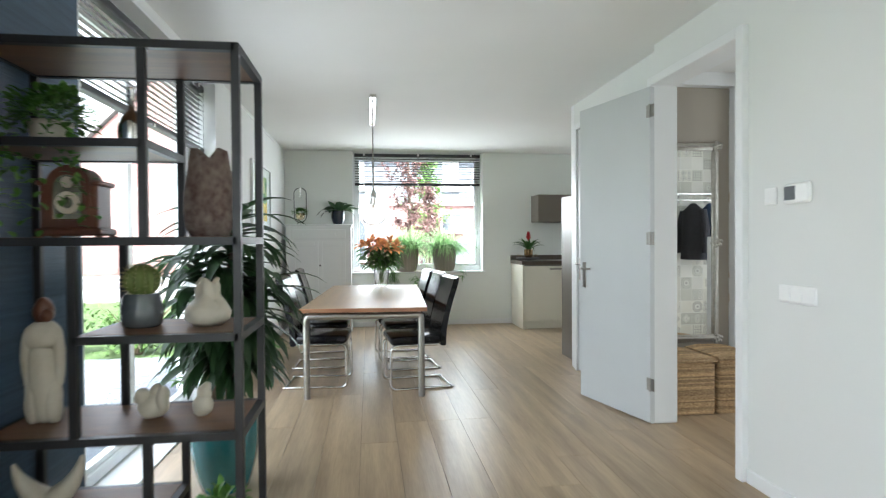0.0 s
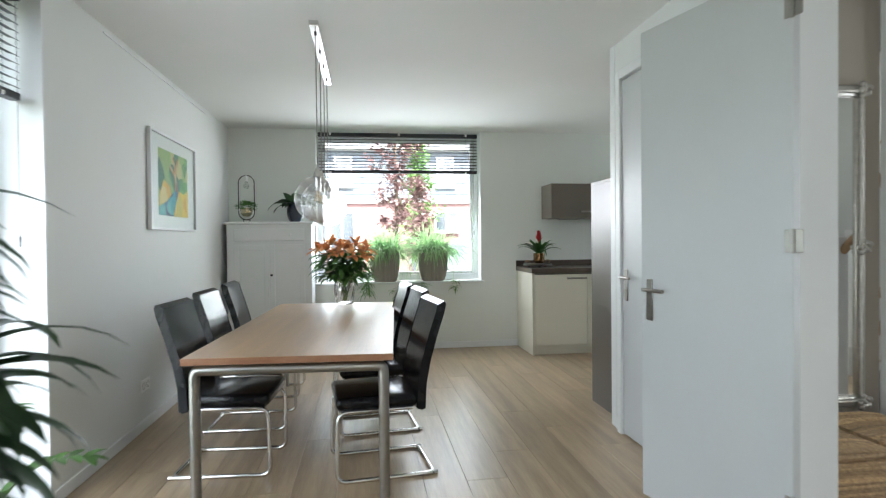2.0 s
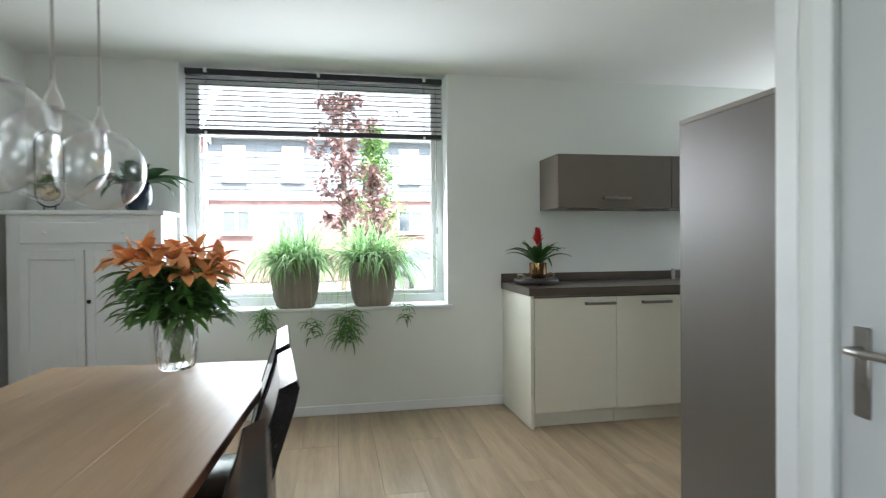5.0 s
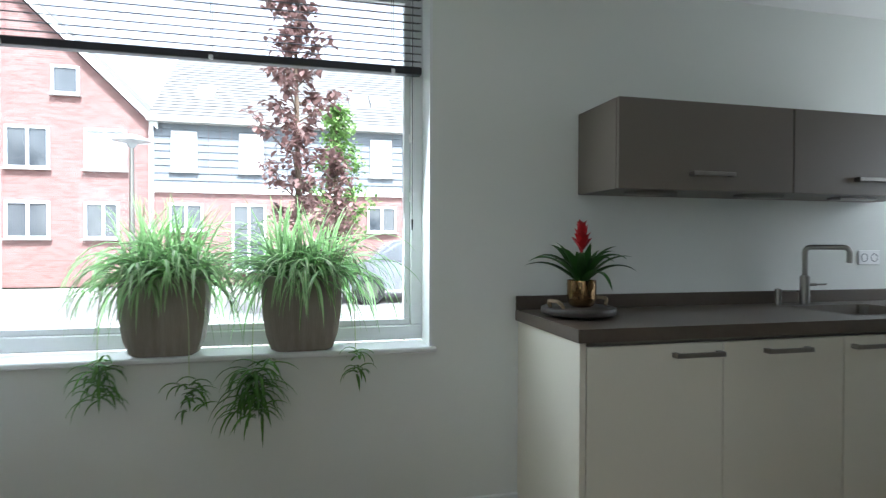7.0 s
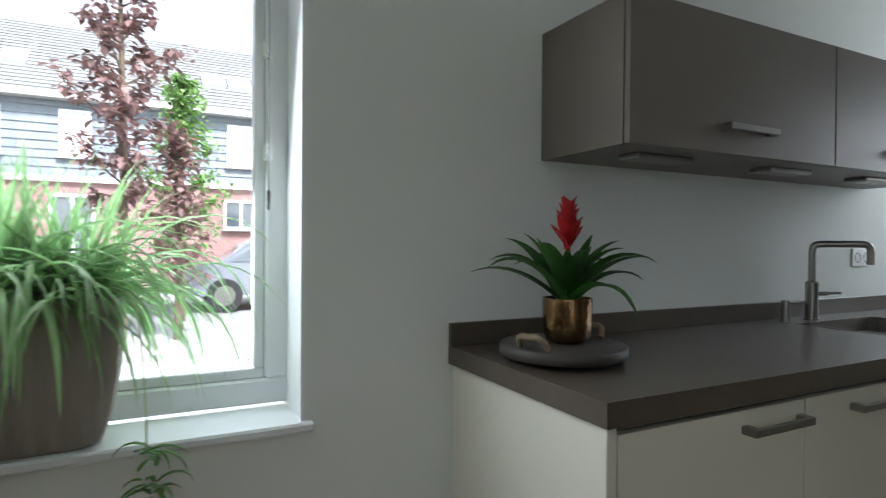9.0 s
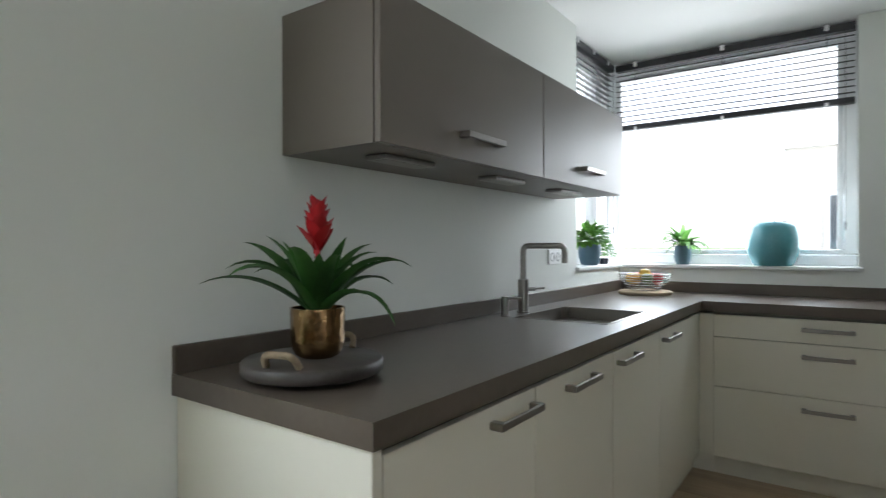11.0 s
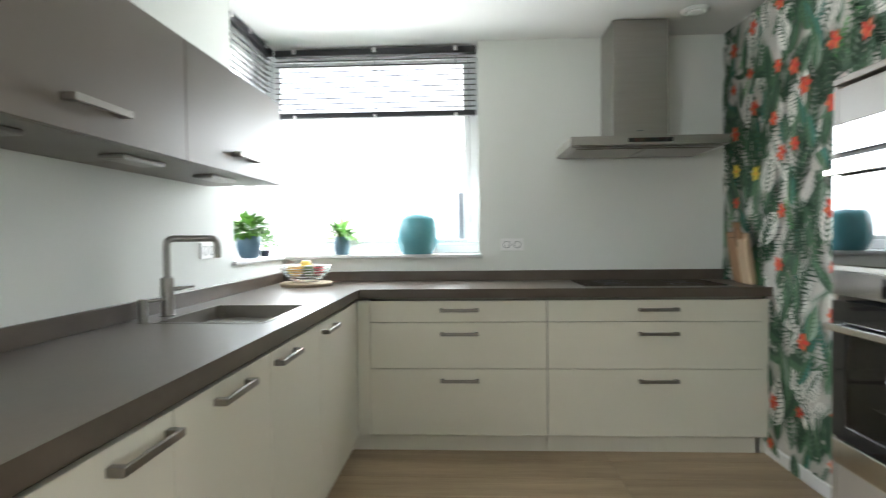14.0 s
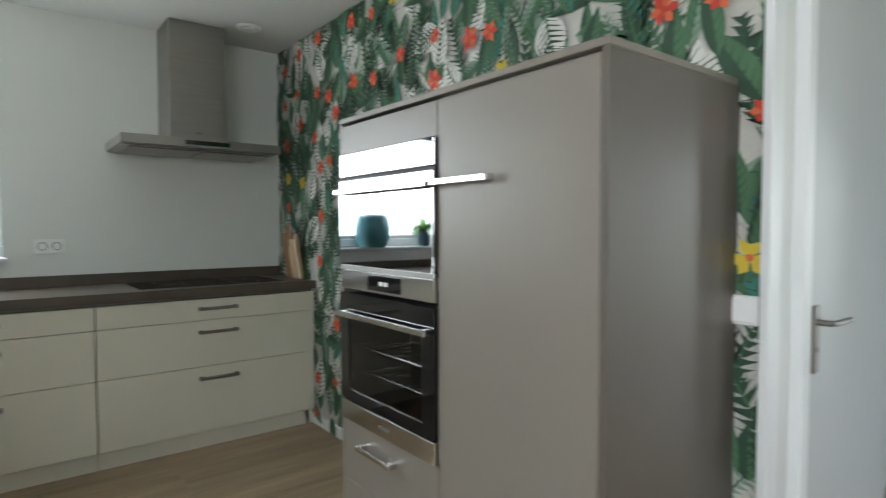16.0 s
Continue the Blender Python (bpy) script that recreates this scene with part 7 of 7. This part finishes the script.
def shrub(label, at, r, h, mat, count, size, seed, cat="shrub"):
    rnd = random.Random(seed)
    t = thing("shrub", label, cat, at, group="shrubs in the gardens")
    bm = bmesh.new()
    for k in range(9):
        a = k * 2.4
        tube(bm, [(0, 0, -0.1), (0.3 * r * math.cos(a), 0.3 * r * math.sin(a), h * 0.4), (0.7 * r * math.cos(a), 0.7 * r * math.sin(a), h * 0.75)], [0.012, 0.008, 0.004], n=5)
    part("branches", bm, M_BARK, t)
    bm = bmesh.new()
    for _ in range(count):
        a, u, q = rnd.uniform(0, 6.28), rnd.random(), math.sqrt(rnd.random())
        rr = r * q * (0.75 + 0.35 * math.sin(3 * a + seed))
        leaf(bm, (rr * math.cos(a), rr * math.sin(a), h * (0.1 + 0.9 * u * (1 - 0.4 * q)) * (0.85 + 0.2 * math.sin(5 * a))), (rnd.uniform(-1, 1), rnd.uniform(-1, 1), rnd.uniform(-0.3, 1)), size * rnd.uniform(0.7, 1.3), size * 0.5, 0.6, 2, 0.15)
    part("foliage", bm, mat, t)


for x, y, r, h, c, sd in ((-0.9, 9.7, 0.6, 0.62, 420, 1), (0.5, 9.9, 0.7, 0.5, 420, 2), (1.5, 9.5, 0.5, 0.78, 420, 3), (2.2, 10.0, 0.6, 0.66, 420, 10), (3.1, 9.8, 0.7, 0.7, 420, 4), (-2.2, 10.2, 0.7, 0.6, 420, 5), (0.0, 11.4, 0.8, 0.5, 420, 12), (2.6, 11.6, 0.8, 0.5, 420, 13)):
    shrub("low flowering shrub before the window", (x, y, GZ - 0.06), r, h, M_SHRUB, c, 0.06, sd)
for x, y, r, h, c, sd in ((-4.2, 6.9, 0.7, 0.95, 1100, 6), (-3.1, 7.1, 0.6, 0.8, 900, 7), (-5.4, 6.5, 0.8, 1.1, 1100, 8), (-6.6, 5.4, 0.8, 1.0, 900, 9)):
    shrub("leafy garden shrub beside the gravel", (x, y, GZ - 0.06), r, h, M_SHRUB, c, 0.08, sd)


def parked_car(label, at, rz, mat):
    t = thing("parked_car", label, "car", at, rz, "parked cars")
    bm = bmesh.new()
    side = [(-2.15, 0.32), (-2.18, 0.62), (-2.05, 0.86), (-1.45, 0.93), (-0.75, 1.38), (-0.2, 1.46), (0.85, 1.45), (1.5, 1.30), (1.95, 0.98), (2.12, 0.9), (2.18, 0.55), (2.12, 0.32)]
    prof = [(1.0, 0.0), (0.98, 0.06), (0.90, 0.12)]
    rows = []
    for w, ins in ((-0.86, 0.05), (-0.80, 0.0), (0.80, 0.0), (0.86, 0.05)):
        rows.append([bm.verts.new((x * (1 - (ins * 0.3)), w * (0.82 if z > 1.0 else 1.0), z - (ins if z > 1.2 else 0))) for x, z in side])
    n = len(side)
    for a, b in zip(rows, rows[1:]):
        for k in range(n):
            bm.faces.new((a[k], a[(k + 1) % n], b[(k + 1) % n], b[k]))
    bm.faces.new(rows[0])
    bm.faces.new(rows[-1][::-1])
    part("body", bm, mat, t, smooth=35)
    for s in (-1, 1):
        for pts in ([(-1.25, 0.96), (-0.68, 1.33), (-0.05, 1.39), (-0.05, 0.97)], [(0.03, 0.97), (0.03, 1.39), (0.8, 1.38), (1.0, 0.98)], [(1.07, 0.98), (0.9, 1.36), (1.38, 1.24), (1.55, 1.0)]):
            bm = bmesh.new()
            a = [bm.verts.new((x, s * (0.872 - 0.30 * max(0, z - 0.97)), z)) for x, z in pts]
            b = [bm.verts.new((x, s * (0.80 - 0.30 * max(0, z - 0.97)), z)) for x, z in pts]
            bm.faces.new(a)
            bm.faces.new(b[::-1])
            for k in range(len(pts)):
                bm.faces.new((a[k], a[(k + 1) % len(pts)], b[(k + 1) % len(pts)], b[k]))
            part("side_window", bm, M_DARKGLASS, t, "dark side window")
        for x in (-1.35, 1.35):
            bm = bmesh.new()
            cyl(bm, (x, s * 0.70, 0.32), (x, s * 0.885, 0.32), 0.32, n=28)
            w = part("wheel", bm, M_RUBBER, t, smooth=50)
            bm = bmesh.new()
            cyl(bm, (x, s * 0.86, 0.32), (x, s * 0.895, 0.32), 0.21, 0.19, n=10)
            part("rim", bm, M_STEEL, w, "alloy rim")
        bm = bmesh.new()
        box(bm, -2.19, s * 0.55 - 0.2, 0.62, -2.02, s * 0.55 + 0.2, 0.76, bevel=0.03)
        part("headlight", bm, M_PALEGL, t, "clear headlight")
    return t


parked_car("silver-grey car parked along the street", (3.6, 18.6, GZ - 0.02), 0, M_CAR)
parked_car("white car parked beyond the garden", (-8.6, 9.5, GZ - 0.06), 35, surface("white_car_paint", (0.7, 0.7, 0.7), (0.72, 0.72, 0.72), 0.25, bump=0, coat=0.8))
kh = thing("neighbour_house", "pale rendered neighbour house beyond the kitchen window", "house", (0, 0, 0))
part("wall", boxes((13.0, -4.0, GZ - 0.06, 20.0, 7.6, 3.0)), M_PALEBRICK, kh)
bm = bmesh.new()
prism(bm, [(12.9, 3.0), (20.1, 3.0), (16.5, 6.2)], -4.3, 7.62)
part("roof", bm, surface("pale_roof", (0.42, 0.41, 0.40), (0.5, 0.49, 0.48), 0.8, scale=6, bump=0.2), kh)
for y in (4.6, 6.0):
    w = part("window", boxes((12.94, y, 0.9, 13.02, y + 1.0, 2.2)), M_UPVC, kh)
    part("pane", boxes((12.93, y + 0.07, 0.97, 12.95, y + 0.93, 2.13)), M_DARKGLASS, w, "dark window pane")
nh = thing("brick_house", "brick neighbour house beyond the garden", "house", (0, 0, 0))
part("wall", boxes((-19, 9.5, GZ - 0.06, -12.5, 30, 5.6)), M_BRICK, nh)
bm = bmesh.new()
prism(bm, [(-19.4, 5.55), (-12.1, 5.55), (-15.75, 8.6)], 9.2, 30.3)
part("roof", bm, M_TILE, nh)
for y, z in ((10.3, 0.9), (13.0, 0.9), (10.3, 3.4), (13.0, 3.4), (16.0, 0.9), (16.0, 3.4)):
    w = part("window", boxes((-12.52, y, z, -12.44, y + 1.3, z + 1.4)), M_UPVC, nh)
    part("pane", boxes((-12.45, y + 0.07, z + 0.07, -12.43, y + 1.23, z + 1.33)), M_DARKGLASS, w, "dark window pane")

# ---- tropical wallpaper: printed leaves and flowers ----
W_COL = {"bg": (0.48, 0.47, 0.43), "dark": (0.03, 0.07, 0.04), "green": (0.065, 0.145, 0.075), "grey": (0.20, 0.28, 0.21), "teal": (0.05, 0.18, 0.14), "lime": (0.10, 0.30, 0.10),
         "white": (0.62, 0.62, 0.57), "red": (0.50, 0.05, 0.03), "orange": (0.58, 0.13, 0.05), "yellow": (0.58, 0.45, 0.05)}
W_KEYS = list(W_COL)
W_MATS = [surface("wallpaper_" + k, c, tuple(min(1, x * 1.3) for x in c), 0.7, scale=14, bump=0.06, fine=120) for k, c in W_COL.items()]


def print_wall():
    rnd = random.Random(21)
    bm = bmesh.new()
    depth = [0.0006]

    def poly(c, pts, col):
        x0, z0 = c
        if any(not (XE2 + 0.022 < x0 + x < XH - 0.001 and 0.0 < z0 + z < ZC - 0.002) for x, z in pts):
            pts = [(min(max(x0 + x, XE2 + 0.023), XH - 0.002) - x0, min(max(z0 + z, 0.002), ZC - 0.004) - z0) for x, z in pts]
        f = bm.faces.new([bm.verts.new((x0 + x, YP + depth[0], z0 + z)) for x, z in pts])
        f.material_index = W_KEYS.index(col)
        depth[0] += 0.0000007

    def turn(pts, a):
        c, s = math.cos(a), math.sin(a)
        return [(x * c - y * s, x * s + y * c) for x, y in pts]

    def blade(c, a, ln, w, col, col2):
        out = [(ln * t, w * math.sin(math.pi * t ** 0.75) * 0.5) for t in [k / 8 for k in range(9)]]
        poly(c, turn(out, a), col)
        poly(c, turn([(x, -y) for x, y in out], a), col2)
        for k in range(1, 8):
            t = k / 8.5
            y = w * math.sin(math.pi * t ** 0.75) * 0.48
            for s in (-1, 1):
                poly(c, turn([(ln * t, 0), (ln * t + 0.006, 0), (ln * t + 0.035, s * y)], a), "dark" if col != "dark" else "grey")

    def frond(c, a, ln, w, col, pairs=12, fat=0.3):
        for k in range(pairs):
            t = (k + 0.5) / pairs
            y = w * (0.35 + 0.65 * math.sin(math.pi * (0.15 + 0.8 * t)))
            st = ln / pairs * fat * 2.2
            for s in (-1, 1):
                poly(c, turn([(ln * t - st * 0.5, 0), (ln * t + st * 0.25 + y * 0.3, s * y * 0.55), (ln * t + y * 0.55, s * y), (ln * t + st * 0.7, s * y * 0.25), (ln * t + st * 0.5, 0)], a), col)
        poly(c, turn([(0, -0.004), (ln, 0), (0, 0.004)], a), "dark" if col != "dark" else "green")

    def flower(c, r, col, col2):
        for k in range(6):
            a = k * 1.047 + rnd.uniform(-0.2, 0.2)
            poly(c, turn([(0, 0), (r * 0.55, -r * 0.3), (r * rnd.uniform(0.85, 1.1), 0), (r * 0.55, r * 0.3)], a), col if k % 2 else col2)
        poly(c, [(r * 0.2 * math.cos(q), r * 0.2 * math.sin(q)) for q in [m * 1.047 for m in range(6)]], "orange" if col == "yellow" else "red")

    poly(((XE + XH) / 2, ZC / 2), [(XE - XH + 1.712, -ZC / 2 + 0.003), (1.708, -ZC / 2 + 0.003), (1.708, ZC / 2 - 0.004), (XE - XH + 1.712, ZC / 2 - 0.004)], "bg")
    nx, nz = 17, 13
    for rnd_pass in range(6):
        for i in range(nx):
            for j in range(nz):
                c = (XE + (XH - XE) * (i + rnd.random()) / nx, ZC * (j + rnd.random()) / nz)
                a = rnd.uniform(0.85, 2.3) if rnd.random() < 0.8 else rnd.uniform(-3, 0)
                k = rnd.random()
                if k < 0.42:
                    col = rnd.choice(("dark", "green", "green", "grey", "teal"))
                    blade(c, a, rnd.uniform(0.16, 0.29), rnd.uniform(0.055, 0.095), col, {"dark": "green", "green": "dark", "grey": "green", "teal": "green"}[col])
                elif k < 0.62:
                    frond(c, a, rnd.uniform(0.22, 0.36), rnd.uniform(0.075, 0.11), rnd.choice(("dark", "green", "dark")), 11, 0.42)
                elif k < 0.74:
                    ln, wd = rnd.uniform(0.18, 0.27), rnd.uniform(0.06, 0.085)
                    blade(c, a, ln * 1.1, wd * 1.9, "white", "white")
                    frond(c, a, ln, wd, "dark", 9, 0.26)
                elif k < 0.86:
                    frond(c, a, 0.18, 0.05, rnd.choice(("lime", "grey", "teal")), 8, 0.4)
    for i in range(14):
        for j in range(10):
            c = (XE + 0.03 + (XH - XE - 0.06) * (i + 0.2 + 0.6 * rnd.random()) / 14, ZC * (j + 0.2 + 0.6 * rnd.random()) / 10)
            if rnd.random() < 0.08:
                flower(c, rnd.uniform(0.04, 0.06), "yellow", "yellow")
            elif rnd.random() < 0.75:
                flower(c, rnd.uniform(0.035, 0.06), "red", "orange")
    return bm


ob = part("printed_wallpaper", print_wall(), W_MATS, bpy.data.objects["wall_print"], "tropical leaves with red and yellow flowers")
tagged(ob, kind="stuff")

# ---- floor planks ----
PW, PL = 0.226, 1.88
rf = random.Random(4)
shared = {}


def plank(x, y0, y1):
    key = round(y1 - y0, 3)
    if key not in shared:
        bm = bmesh.new()
        box(bm, -PW / 2 + 0.0008, -key / 2 + 0.0008, -0.006, PW / 2 - 0.0008, key / 2 - 0.0008, 0)
        bmesh.ops.bevel(bm, geom=[e for e in bm.edges if e.verts[0].co.z > -0.001 and e.verts[1].co.z > -0.001], offset=0.0008, segments=1, affect="EDGES")
        shared[key] = finish("plank", bm, M_FLOOR)
    ob = new("plank", shared[key])
    ob.parent = floor
    ob.location = (x, (y0 + y1) / 2, 0)


for k in range(29):
    x = -1.43 + PW * (k + 0.5)
    y0, y_end = (YS, YN) if x < 1.75 else (1.4, YN)
    y = y0 - PL * rf.choice((0.2, 0.4, 0.6, 0.8))
    while y < y_end:
        a, b = max(y, y0), min(y + PL, y_end)
        if b - a > 0.05:
            plank(x, a, b)
        y += PL
